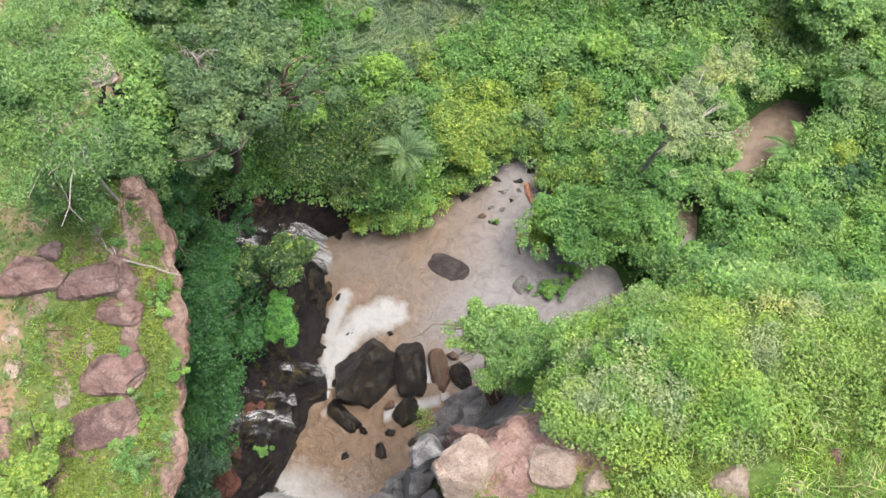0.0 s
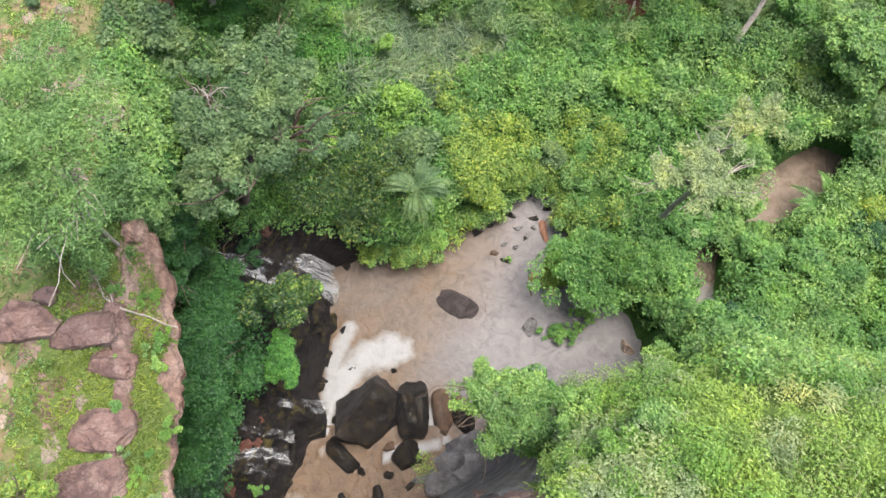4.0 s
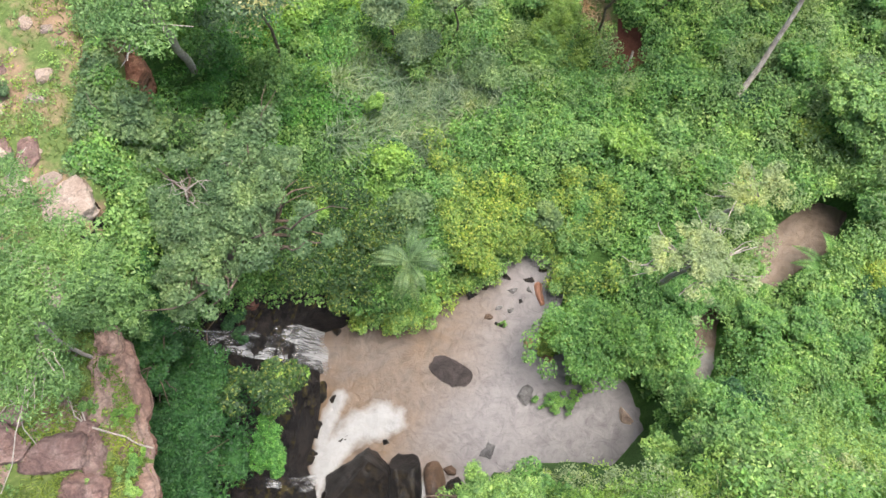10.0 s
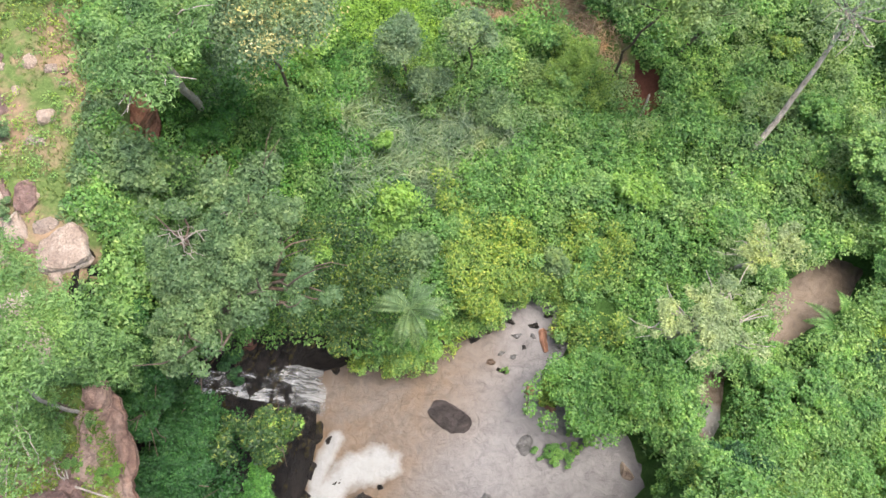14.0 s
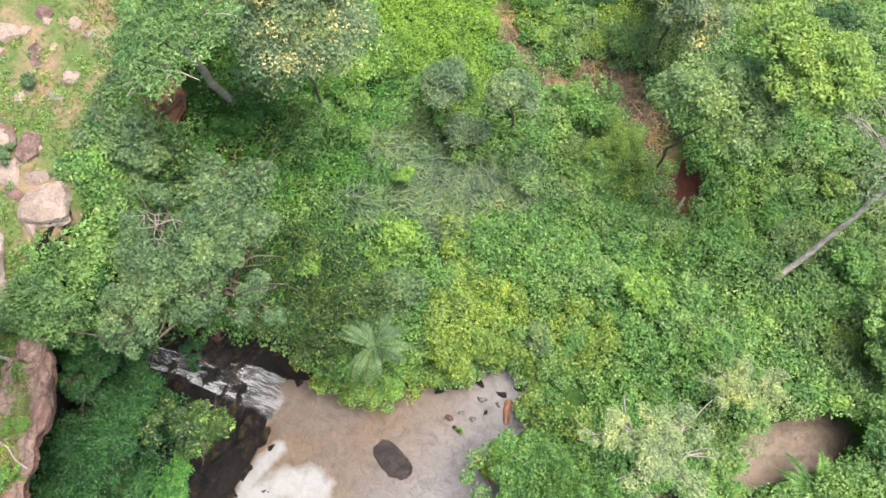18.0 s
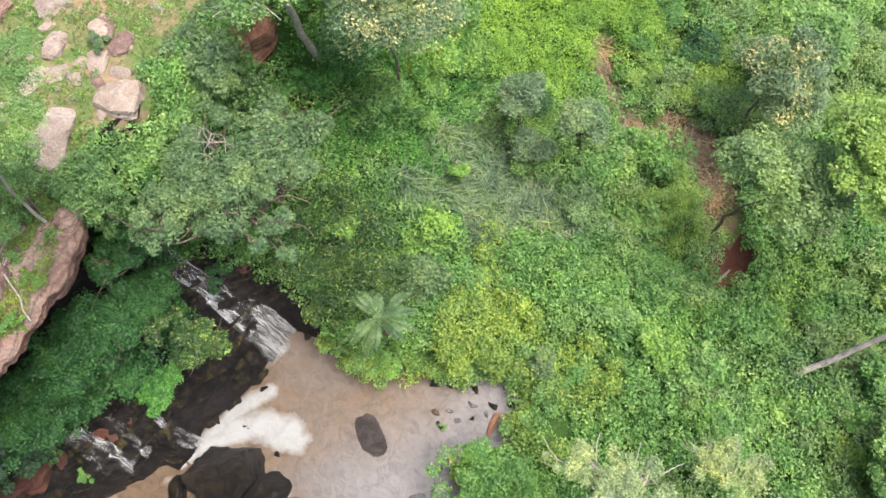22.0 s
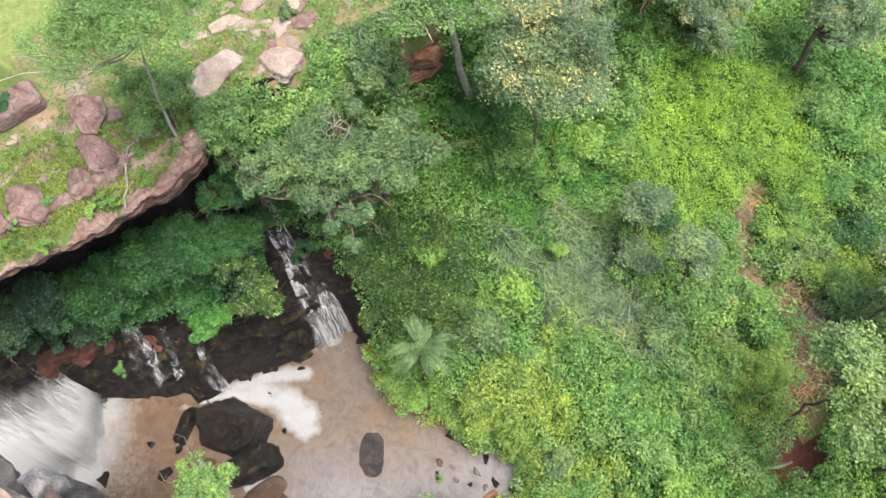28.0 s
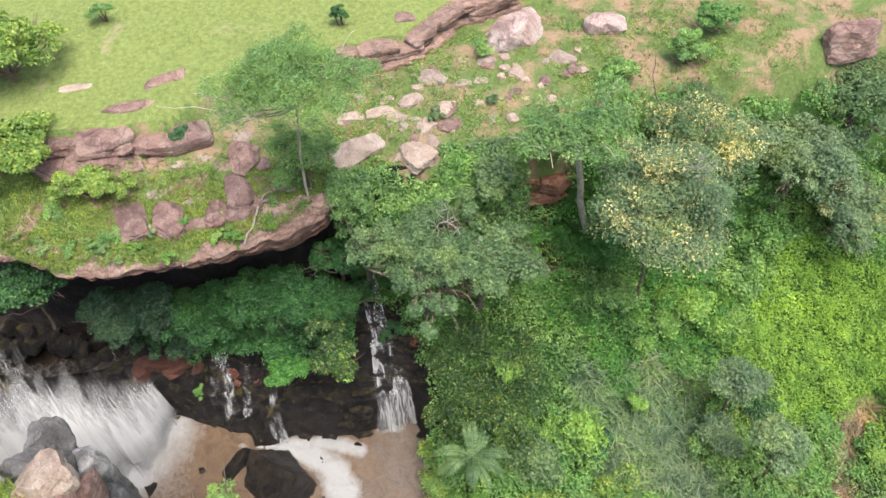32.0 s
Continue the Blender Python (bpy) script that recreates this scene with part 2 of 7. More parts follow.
def leaf_material(name, dark, light, tip, patch=0.35, through=0.33, rough=0.5, tipped=0.82):
    """Green leaf: each leaf of its own shade, whole patches paler or yellower, light shining through."""
    m, nodes, links, bsdf = material(name)
    geo = nodes.new("ShaderNodeNewGeometry")
    each = ramp(nodes, [(0.0, tuple(0.75 * v for v in dark)), (0.2, dark), (0.6, light), (tipped, tuple(1.08 * v for v in light)), (1.0, tip)])
    links.new(geo.outputs["Random Per Island"], each.inputs[0])
    tex = nodes.new("ShaderNodeTexCoord")
    big = noise_node(nodes, links, patch, 4, 0.6, geo.outputs["Position"])
    tone = ramp(nodes, [(0.32, (0.62, 0.72, 0.7)), (0.5, (1, 1, 1)), (0.72, (1.22, 1.15, 0.85))])
    links.new(big.outputs[0], tone.inputs[0])
    colour = mix_rgb(nodes, links, 1.0, each.outputs[0], tone.outputs[0], "MULTIPLY")
    mid = noise_node(nodes, links, 1.15, 3, 0.6, geo.outputs["Position"])
    clump = ramp(nodes, [(0.3, (0.66, 0.7, 0.72)), (0.5, (0.98, 1, 1)), (0.7, (1.32, 1.22, 1.1))])
    links.new(mid.outputs[0], clump.inputs[0])
    colour = mix_rgb(nodes, links, 1.0, colour, clump.outputs[0], "MULTIPLY")
    links.new(colour, bsdf.inputs["Base Color"])
    bsdf.inputs["Roughness"].default_value = rough
    bsdf.inputs["Specular IOR Level"].default_value = 0.35
    back = nodes.new("ShaderNodeBsdfTranslucent")
    warm = mix_rgb(nodes, links, 1.0, colour, (1.25, 1.2, 0.55), "MULTIPLY")
    links.new(warm, back.inputs[0])
    both = nodes.new("ShaderNodeMixShader")
    both.inputs[0].default_value = through
    links.new(bsdf.outputs[0], both.inputs[1])
    links.new(back.outputs[0], both.inputs[2])
    links.new(both.outputs[0], nodes["Material Output"].inputs[0])
    return m


def rock_material(name, a, b, c, scale=1.0, rough=0.85, bump=0.5, moss=None, strata=0.0, wet=0.0, cracks=0.25, gloss=0.5):
    """Weathered stone: two tones, dark stains, grain and cracks; moss on what faces up."""
    m, nodes, links, bsdf = material(name)
    tex = nodes.new("ShaderNodeTexCoord")
    where = tex.outputs["Object"]
    big = noise_node(nodes, links, 0.7 * scale, 6, 0.65, where, 0.4)
    fine = noise_node(nodes, links, 9 * scale, 6, 0.7, where)
    base = ramp(nodes, [(0.3, c), (0.46, a), (0.66, b)])
    links.new(big.outputs[0], base.inputs[0])
    grain = ramp(nodes, [(0.3, (0.6, 0.6, 0.6)), (0.7, (1.2, 1.2, 1.2))])
    links.new(fine.outputs[0], grain.inputs[0])
    colour = mix_rgb(nodes, links, 0.85, base.outputs[0], grain.outputs[0], "MULTIPLY")
    info = nodes.new("ShaderNodeObjectInfo")
    shade = ramp(nodes, [(0, (0.78, 0.78, 0.8)), (1, (1.15, 1.12, 1.08))])
    links.new(info.outputs["Random"], shade.inputs[0])
    colour = mix_rgb(nodes, links, 1.0, colour, shade.outputs[0], "MULTIPLY")
    crack = nodes.new("ShaderNodeTexVoronoi")
    crack.feature = "DISTANCE_TO_EDGE"
    crack.inputs["Scale"].default_value = 1.1 * scale
    bend = mix_rgb(nodes, links, 0.55, where, big.outputs["Color"])
    links.new(bend, crack.inputs["Vector"])
    seam = ramp(nodes, [(0.0, (0.45, 0.43, 0.42)), (0.035, (1, 1, 1))])
    links.new(crack.outputs["Distance"], seam.inputs[0])
    colour = mix_rgb(nodes, links, cracks, colour, seam.outputs[0], "MULTIPLY")
    add = nodes.new("ShaderNodeMath")
    add.operation = "MULTIPLY_ADD"
    links.new(big.outputs[0], add.inputs[0])
    add.inputs[1].default_value = 2.5
    links.new(fine.outputs[0], add.inputs[2])
    groove = nodes.new("ShaderNodeMath")
    groove.operation = "MULTIPLY_ADD"
    links.new(seam.outputs[0], groove.inputs[0])
    groove.inputs[1].default_value = 0.5 * cracks
    links.new(add.outputs[0], groove.inputs[2])
    height = groove.outputs[0]
    if strata:
        wave = nodes.new("ShaderNodeTexWave")
        wave.wave_type, wave.bands_direction = "BANDS", "Z"
        wave.inputs["Scale"].default_value, wave.inputs["Distortion"].default_value = strata, 6
        wave.inputs["Detail"].default_value, wave.inputs["Detail Scale"].default_value = 4, 1.4
        links.new(where, wave.inputs["Vector"])
        band = ramp(nodes, [(0.0, (0.5, 0.48, 0.48)), (0.35, (1, 1, 1)), (1, (1.1, 1.08, 1.05))])
        links.new(wave.outputs[0], band.inputs[0])
        colour = mix_rgb(nodes, links, 0.6, colour, band.outputs[0], "MULTIPLY")
    if moss:
        geo = nodes.new("ShaderNodeNewGeometry")
        split = nodes.new("ShaderNodeSeparateXYZ")
        links.new(geo.outputs["Normal"], split.inputs[0])
        spots = noise_node(nodes, links, 1.3 * scale, 5, 0.7, where)
        mul = nodes.new("ShaderNodeMath")
        mul.operation = "MULTIPLY"
        links.new(split.outputs[2], mul.inputs[0])
        links.new(spots.outputs[0], mul.inputs[1])
        cover = ramp(nodes, [(0.44, (0, 0, 0)), (0.6, (1, 1, 1))])
        links.new(mul.outputs[0], cover.inputs[0])
        colour = mix_rgb(nodes, links, cover.outputs[0], colour, moss)
    links.new(colour, bsdf.inputs["Base Color"])
    bsdf.inputs["Roughness"].default_value = rough
    bsdf.inputs["Coat Weight"].default_value = wet
    bsdf.inputs["Specular IOR Level"].default_value = gloss
    bsdf.inputs["Coat Roughness"].default_value = 0.22
    bm = nodes.new("ShaderNodeBump")
    bm.inputs["Strength"].default_value, bm.inputs["Distance"].default_value = bump, 0.16
    links.new(height, bm.inputs["Height"])
    links.new(bm.outputs[0], bsdf.inputs["Normal"])
    return m


def soil_material(name, soil, green, dry, green_share=0.5, scale=1.0):
    """Earth under a patchy skin of short grass."""
    m, nodes, links, bsdf = material(name)
    geo = nodes.new("ShaderNodeNewGeometry")
    where = geo.outputs["Position"]
    big = noise_node(nodes, links, 0.45 * scale, 6, 0.65, where, 0.3)
    small = noise_node(nodes, links, 6 * scale, 5, 0.7, where)
    edge = 1 - green_share
    cover = ramp(nodes, [(max(edge - 0.08, 0), (0, 0, 0)), (edge + 0.06, (1, 1, 1))])
    links.new(big.outputs[0], cover.inputs[0])
    blades = ramp(nodes, [(0.3, tuple(0.6 * v for v in green)), (0.55, green), (0.75, dry)])
    links.new(small.outputs[0], blades.inputs[0])
    earth = ramp(nodes, [(0.3, tuple(0.65 * v for v in soil)), (0.7, soil)])
    links.new(small.outputs[0], earth.inputs[0])
    links.new(mix_rgb(nodes, links, cover.outputs[0], earth.outputs[0], blades.outputs[0]), bsdf.inputs["Base Color"])
    bsdf.inputs["Roughness"].default_value = 0.95
    bsdf.inputs["Specular IOR Level"].default_value = 0.2
    bm = nodes.new("ShaderNodeBump")
    bm.inputs["Strength"].default_value, bm.inputs["Distance"].default_value = 0.7, 0.08
    links.new(small.outputs[0], bm.inputs["Height"])
    links.new(bm.outputs[0], bsdf.inputs["Normal"])
    return m


def water_material(name, brown, pale, silty, white, sheen):
    """Silty water: brown, with foam where the mesh's own foam value says so, and painted sky sheen."""
    m, nodes, links, bsdf = material(name)
    geo = nodes.new("ShaderNodeNewGeometry")
    where = geo.outputs["Position"]
    big = noise_node(nodes, links, 0.22, 5, 0.55, where, 1.0)
    calm = ramp(nodes, [(0.36, brown), (0.64, pale)])
    links.new(big.outputs[0], calm.inputs[0])
    silt = nodes.new("ShaderNodeAttribute")
    silt.attribute_name = "silt"
    streak = noise_node(nodes, links, 1.1, 6, 0.65, where, 1.4)
    tone = ramp(nodes, [(0.28, (0.66, 0.65, 0.66)), (0.5, (1, 1, 1)), (0.72, (1.2, 1.19, 1.18))])
    links.new(streak.outputs[0], tone.inputs[0])
    sky_sheen = nodes.new("ShaderNodeAttribute")
    sky_sheen.attribute_name = "sky_sheen"
    # Mixes in a flat colour for the sky's reflection on calm water.
    grey = mix_rgb(nodes, links, sky_sheen.outputs["Fac"], calm.outputs[0], sheen)
    mixed = mix_rgb(nodes, links, silt.outputs["Fac"], grey, silty)
    body = mix_rgb(nodes, links, 1.0, mixed, tone.outputs[0], "MULTIPLY")
    bsdf.inputs["Specular IOR Level"].default_value = 0.18
    foam = nodes.new("ShaderNodeAttribute")
    foam.attribute_name = "foam"
    fleck = noise_node(nodes, links, 3.2, 7, 0.75, where, 0.8)
    total = nodes.new("ShaderNodeMath")
    total.operation = "MULTIPLY_ADD"
    links.new(foam.outputs["Fac"], total.inputs[0])
    total.inputs[1].default_value = 1.0
    shift = nodes.new("ShaderNodeMath")
    shift.operation = "MULTIPLY_ADD"
    links.new(fleck.outputs[0], shift.inputs[0])
    shift.inputs[1].default_value, shift.inputs[2].default_value = 0.8, -0.5
    links.new(shift.outputs[0], total.inputs[2])
    cover = ramp(nodes, [(0.1, (0, 0, 0)), (0.9, (1, 1, 1))])
    links.new(total.outputs[0], cover.inputs[0])
    links.new(mix_rgb(nodes, links, cover.outputs[0], body, white), bsdf.inputs["Base Color"])
    rough = ramp(nodes, [(0, (0.22, 0.22, 0.22)), (1, (0.75, 0.75, 0.75))])
    links.new(cover.outputs[0], rough.inputs[0])
    links.new(rough.outputs[0], bsdf.inputs["Roughness"])
    wave = noise_node(nodes, links, 2.2, 7, 0.66, where, 1.2)
    bm = nodes.new("ShaderNodeBump")
    bm.inputs["Strength"].default_value, bm.inputs["Distance"].default_value = 0.8, 0.09
    links.new(wave.outputs[0], bm.inputs["Height"])
    links.new(bm.outputs[0], bsdf.inputs["Normal"])
    return m


def fall_material(name, white, brown, gaps=0.45, gather=0.0):
    """Falling water: white strands with clear gaps between them, drawn out along the fall."""
    m, nodes, links, bsdf = material(name)
    flow = nodes.new("ShaderNodeAttribute")
    flow.attribute_name = "flow"
    stretch = nodes.new("ShaderNodeMapping")
    stretch.inputs["Scale"].default_value = (6.5, 0.8, 1)
    links.new(flow.outputs["Vector"], stretch.inputs[0])
    strands = noise_node(nodes, links, 1.0, 8, 0.74, stretch.outputs[0], 0.7)
    wide = nodes.new("ShaderNodeMapping")
    wide.inputs["Scale"].default_value = (1.3, 0.3, 1)
    links.new(flow.outputs["Vector"], wide.inputs[0])
    sheets = noise_node(nodes, links, 1.0, 4, 0.6, wide.outputs[0], 0.5)
    both = nodes.new("ShaderNodeMath")
    both.operation = "MULTIPLY_ADD"
    links.new(sheets.outputs[0], both.inputs[0])
    both.inputs[1].default_value = 0.75
    half = nodes.new("ShaderNodeMath")
    half.operation = "MULTIPLY_ADD"
    links.new(strands.outputs[0], half.inputs[0])
    half.inputs[1].default_value, half.inputs[2].default_value = 0.75, -0.25
    links.new(half.outputs[0], both.inputs[2])
    fall = nodes.new("ShaderNodeSeparateXYZ")
    links.new(flow.outputs["Vector"], fall.inputs[0])
    more = nodes.new("ShaderNodeMath")
    more.operation = "MULTIPLY_ADD"
    links.new(fall.outputs[1], more.inputs[0])
    more.inputs[1].default_value = gather
    links.new(both.outputs[0], more.inputs[2])
    thick = ramp(nodes, [(gaps - 0.12, (0, 0, 0)), (gaps + 0.22, (1, 1, 1))])
    links.new(more.outputs[0], thick.inputs[0])
    tint = ramp(nodes, [(0.28, brown), (0.52, white)])
    links.new(more.outputs[0], tint.inputs[0])
    links.new(tint.outputs[0], bsdf.inputs["Base Color"])
    bsdf.inputs["Roughness"].default_value = 0.5
    melt = ramp(nodes, [(0.72, (1, 1, 1)), (1.0, (0, 0, 0))])
    links.new(fall.outputs[2], melt.inputs[0])
    links.new(mix_rgb(nodes, links, 1.0, thick.outputs[0], melt.outputs[0], "MULTIPLY"), bsdf.inputs["Alpha"])
    return m


LEAF_MID = leaf_material("mid_green_leaf", (0.09, 0.2, 0.055), (0.152, 0.305, 0.078), (0.285, 0.42, 0.135))
LEAF_DEEP = leaf_material("deep_green_leaf", (0.032, 0.088, 0.034), (0.052, 0.135, 0.048), (0.094, 0.201, 0.067))
LEAF_LIME = leaf_material("lime_green_leaf", (0.126, 0.244, 0.051), (0.198, 0.344, 0.071), (0.293, 0.417, 0.122))
LEAF_YELLOW = leaf_material("yellow_green_leaf", (0.125, 0.212, 0.045), (0.205, 0.32, 0.064), (0.36, 0.40, 0.085), tipped=0.62)
LEAF_GREY = leaf_material("grey_green_leaf", (0.083, 0.145, 0.06), (0.137, 0.215, 0.09), (0.225, 0.3, 0.15), rough=0.6)
LEAF_BLUE = leaf_material("blue_green_leaf", (0.11, 0.172, 0.088), (0.168, 0.245, 0.127), (0.26, 0.33, 0.185), rough=0.55)
LEAF_PALE = leaf_material("pale_green_leaf", (0.150, 0.232, 0.086), (0.215, 0.318, 0.119), (0.305, 0.400, 0.183))
LEAF_SUN = leaf_material("sunny_green_leaf", (0.165, 0.265, 0.055), (0.245, 0.365, 0.08), (0.35, 0.45, 0.14))
LEAF_ASH = leaf_material("ash_green_leaf", (0.215, 0.275, 0.125), (0.295, 0.365, 0.175), (0.39, 0.45, 0.25))
LIME_GRASS = leaf_material("lime_grass_blade", (0.130, 0.185, 0.033), (0.190, 0.245, 0.045), (0.280, 0.310, 0.090))
DRY_STALK = leaf_material("dry_stalk", (0.23, 0.155, 0.1), (0.31, 0.222, 0.148), (0.42, 0.34, 0.24))
LEAF_FRESH = leaf_material("fresh_green_leaf", (0.115, 0.22, 0.064), (0.195, 0.335, 0.096), (0.335, 0.45, 0.16))
LEAF_FEATHER = leaf_material("feathery_green_leaf", (0.1, 0.19, 0.06), (0.165, 0.285, 0.092), (0.26, 0.385, 0.15))
# Greens for under the ledge; its shade is partly mixed into both colours.
LEAF_IVY = leaf_material("shade_tinted_ivy_leaf", (0.03, 0.096, 0.029), (0.051, 0.147, 0.04), (0.095, 0.21, 0.06))
LEAF_SLATE = leaf_material("shade_tinted_slate_leaf", (0.034, 0.074, 0.04), (0.055, 0.11, 0.056), (0.1, 0.17, 0.09))
LEAF_MIST = leaf_material("misty_green_leaf", (0.135, 0.205, 0.1), (0.19, 0.28, 0.14), (0.28, 0.36, 0.2), rough=0.6)
# Dark dotted leaf; extra darkness in its colour paints the waterfall hollow's shade.
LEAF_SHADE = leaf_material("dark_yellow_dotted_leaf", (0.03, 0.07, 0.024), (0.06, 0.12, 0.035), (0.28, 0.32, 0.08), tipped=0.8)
LEAF_LUSH = leaf_material("lush_green_leaf", (0.06, 0.165, 0.035), (0.1, 0.265, 0.05), (0.2, 0.38, 0.085))
LEAF_BRIGHT = leaf_material("chartreuse_leaf", (0.155, 0.275, 0.042), (0.235, 0.4, 0.06), (0.33, 0.48, 0.1), patch=0.5)
BLOOM = leaf_material("yellow_blossom", (0.4, 0.36, 0.15), (0.53, 0.48, 0.22), (0.6, 0.56, 0.33), rough=0.6)
STRAW = leaf_material("straw_grass_blade", (0.27, 0.3, 0.12), (0.37, 0.39, 0.19), (0.5, 0.49, 0.29), rough=0.6)
REED = leaf_material("reed_blade", (0.131, 0.195, 0.102), (0.200, 0.272, 0.151), (0.314, 0.365, 0.253), rough=0.45)
GRASS = leaf_material("grass_blade", (0.103, 0.142, 0.036), (0.160, 0.206, 0.050), (0.262, 0.268, 0.106))
DRY_TWIG = rock_material("bleached_twig", (0.3, 0.265, 0.235), (0.4, 0.36, 0.32), (0.2, 0.175, 0.15), 3)
BRUSH = rock_material("dry_brushwood", (0.25, 0.155, 0.105), (0.36, 0.25, 0.18), (0.14, 0.085, 0.06), 3)
BARK = rock_material("brown_bark", (0.12, 0.085, 0.06), (0.2, 0.15, 0.11), (0.06, 0.045, 0.035), 3)
PALE_BARK = rock_material("pale_bark", (0.38, 0.33, 0.28), (0.5, 0.45, 0.39), (0.24, 0.2, 0.17), 3)
BLACK_ROCK = rock_material("wet_black_rock", (0.014, 0.012, 0.011), (0.042, 0.033, 0.028), (0.006, 0.005, 0.005), 2.4, 0.42, 1.0, moss=(0.04, 0.028, 0.013), wet=0.06, cracks=0.8, gloss=0.4)
SLAB_ROCK = rock_material("purple_brown_slab", (0.06, 0.047, 0.044), (0.11, 0.088, 0.082), (0.02, 0.016, 0.015), 1.3, 0.6, 1.0, cracks=0.5)
BROWN_ROCK = rock_material("wet_brown_rock", (0.1, 0.06, 0.036), (0.17, 0.105, 0.065), (0.04, 0.027, 0.02), 1.4, 0.6, 0.9, wet=0.12)
RED_ROCK = rock_material("red_sandstone", (0.32, 0.205, 0.16), (0.43, 0.31, 0.255), (0.16, 0.092, 0.075), 1.1, 0.88, 1.0, strata=1.4, cracks=0.5)
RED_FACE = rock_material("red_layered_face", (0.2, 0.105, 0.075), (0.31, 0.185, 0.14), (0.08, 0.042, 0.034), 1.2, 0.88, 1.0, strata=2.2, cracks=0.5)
CLIFF_ROCK = rock_material("red_orange_rock", (0.33, 0.145, 0.085), (0.42, 0.23, 0.15), (0.15, 0.06, 0.04), 1.1, 0.88, 1.0, strata=1.6, cracks=0.5)
MAUVE_ROCK = rock_material("mauve_sandstone", (0.27, 0.165, 0.138), (0.42, 0.3, 0.255), (0.165, 0.095, 0.08), 1.3, 0.88, 1.0, strata=1.1, cracks=0.6)
PALE_ROCK = rock_material("pale_sandstone", (0.39, 0.3, 0.238), (0.52, 0.425, 0.355), (0.24, 0.17, 0.138), 1.3, 0.9, 0.9, cracks=0.35)
PINK_ROCK = rock_material("pink_and_white_rock", (0.43, 0.31, 0.27), (0.6, 0.5, 0.46), (0.24, 0.14, 0.12), 1.0, 0.9, 0.9, cracks=0.45)
GREY_ROCK = rock_material("grey_gneiss", (0.17, 0.163, 0.162), (0.29, 0.28, 0.275), (0.075, 0.07, 0.07), 1.5, 0.65, 1.0, wet=0.06, cracks=0.7)
STAINED_ROCK = rock_material("white_stained_gneiss", (0.24, 0.235, 0.235), (0.62, 0.61, 0.6), (0.1, 0.095, 0.095), 1.3, 0.7, 1.0, cracks=0.6)
RED_WET = rock_material("wet_red_rock", (0.1, 0.036, 0.022), (0.15, 0.06, 0.04), (0.04, 0.018, 0.014), 1.4, 0.6, 0.9, wet=0.06)
ORANGE_ROCK = rock_material("orange_stone", (0.36, 0.17, 0.1), (0.47, 0.26, 0.17), (0.2, 0.09, 0.06), 1.5, 0.7, 0.5)
# Black for truly wet rock; also paints shade beneath and behind the ledge.
WET_ROCK_AND_SHADE = rock_material("wet_rock_and_painted_shade", (0.018, 0.016, 0.016), (0.044, 0.035, 0.031), (0.007, 0.006, 0.006), 1.8, 0.62, 1.0, moss=(0.075, 0.06, 0.018), wet=0.0, cracks=0.6, gloss=0.24)
RED_EARTH = soil_material("red_earth", (0.13, 0.05, 0.033), (0.07, 0.11, 0.025), (0.18, 0.12, 0.06), 0.4)
PATH_EARTH = soil_material("path_earth", (0.22, 0.145, 0.095), (0.12, 0.18, 0.045), (0.24, 0.2, 0.1), 0.5)
MEADOW = soil_material("meadow_ground", (0.3, 0.205, 0.132), (0.1, 0.145, 0.042), (0.18, 0.19, 0.08), 0.52)
UPPER_MEADOW = soil_material("upper_meadow_ground", (0.34, 0.26, 0.18), (0.157, 0.195, 0.058), (0.215, 0.238, 0.095), 0.66, 0.6)
LEDGE_TURF = soil_material("ledge_turf", (0.25, 0.17, 0.11), (0.105, 0.145, 0.038), (0.19, 0.19, 0.08), 0.64)
# Floor green set bright in colour to lift the dark gaps between leaves.
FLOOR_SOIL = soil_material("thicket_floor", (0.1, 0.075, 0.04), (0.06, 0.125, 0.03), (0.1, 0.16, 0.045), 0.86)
BLUFF_SOIL = soil_material("bluff_ground", (0.25, 0.18, 0.11), (0.095, 0.15, 0.035), (0.2, 0.21, 0.08), 0.66)
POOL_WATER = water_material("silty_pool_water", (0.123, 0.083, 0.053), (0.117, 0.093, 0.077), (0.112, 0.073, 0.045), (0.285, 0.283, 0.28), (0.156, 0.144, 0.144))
STREAM_WATER = water_material("brown_stream_water", (0.125, 0.076, 0.045), (0.135, 0.09, 0.06), (0.1, 0.06, 0.035), (0.27, 0.267, 0.26), (0.15, 0.11, 0.08))
# Base colours nearly black, so the cave's shade sits in the water itself.
CAVE_SHADE_WATER = water_material("river_water_painted_shade", (0.01, 0.007, 0.005), (0.02, 0.014, 0.01), (0.015, 0.01, 0.007), (0.25, 0.24, 0.23), (0.02, 0.014, 0.01))
GREAT_FALL = fall_material("white_falling_water", (0.27, 0.27, 0.27), (0.06, 0.055, 0.052), 0.76, 0.1)
THIN_FALL = fall_material("thin_falling_water", (0.48, 0.48, 0.48), (0.12, 0.12, 0.12), 0.55)

# ---------------------------------------------------------------- ground
fine = np.arange(-33, 36.01, 0.3)
low = fine[0] - np.cumsum(0.45 * 1.16 ** np.arange(38))[::-1]
high = fine[-1] + np.cumsum(0.45 * 1.16 ** np.arange(38))
gxs = np.concatenate([low, fine, high])
GX, GY = np.meshgrid(gxs, gxs, indexing="ij")
GZ = ground_z(GX, GY)
ground_faces = grid_faces(len(gxs), len(gxs))
fx, fy = GX.ravel()[ground_faces].mean(1), GY.ravel()[ground_faces].mean(1)
fz = GZ.ravel()[ground_faces]
steep = (fz.max(1) - fz.min(1)) / 0.3
fz = fz.mean(1)
fu = fx - cliff_foot(fy)
fd, fs = line_distance(BLUFF, fx, fy)
slot = np.zeros(len(fx), int)
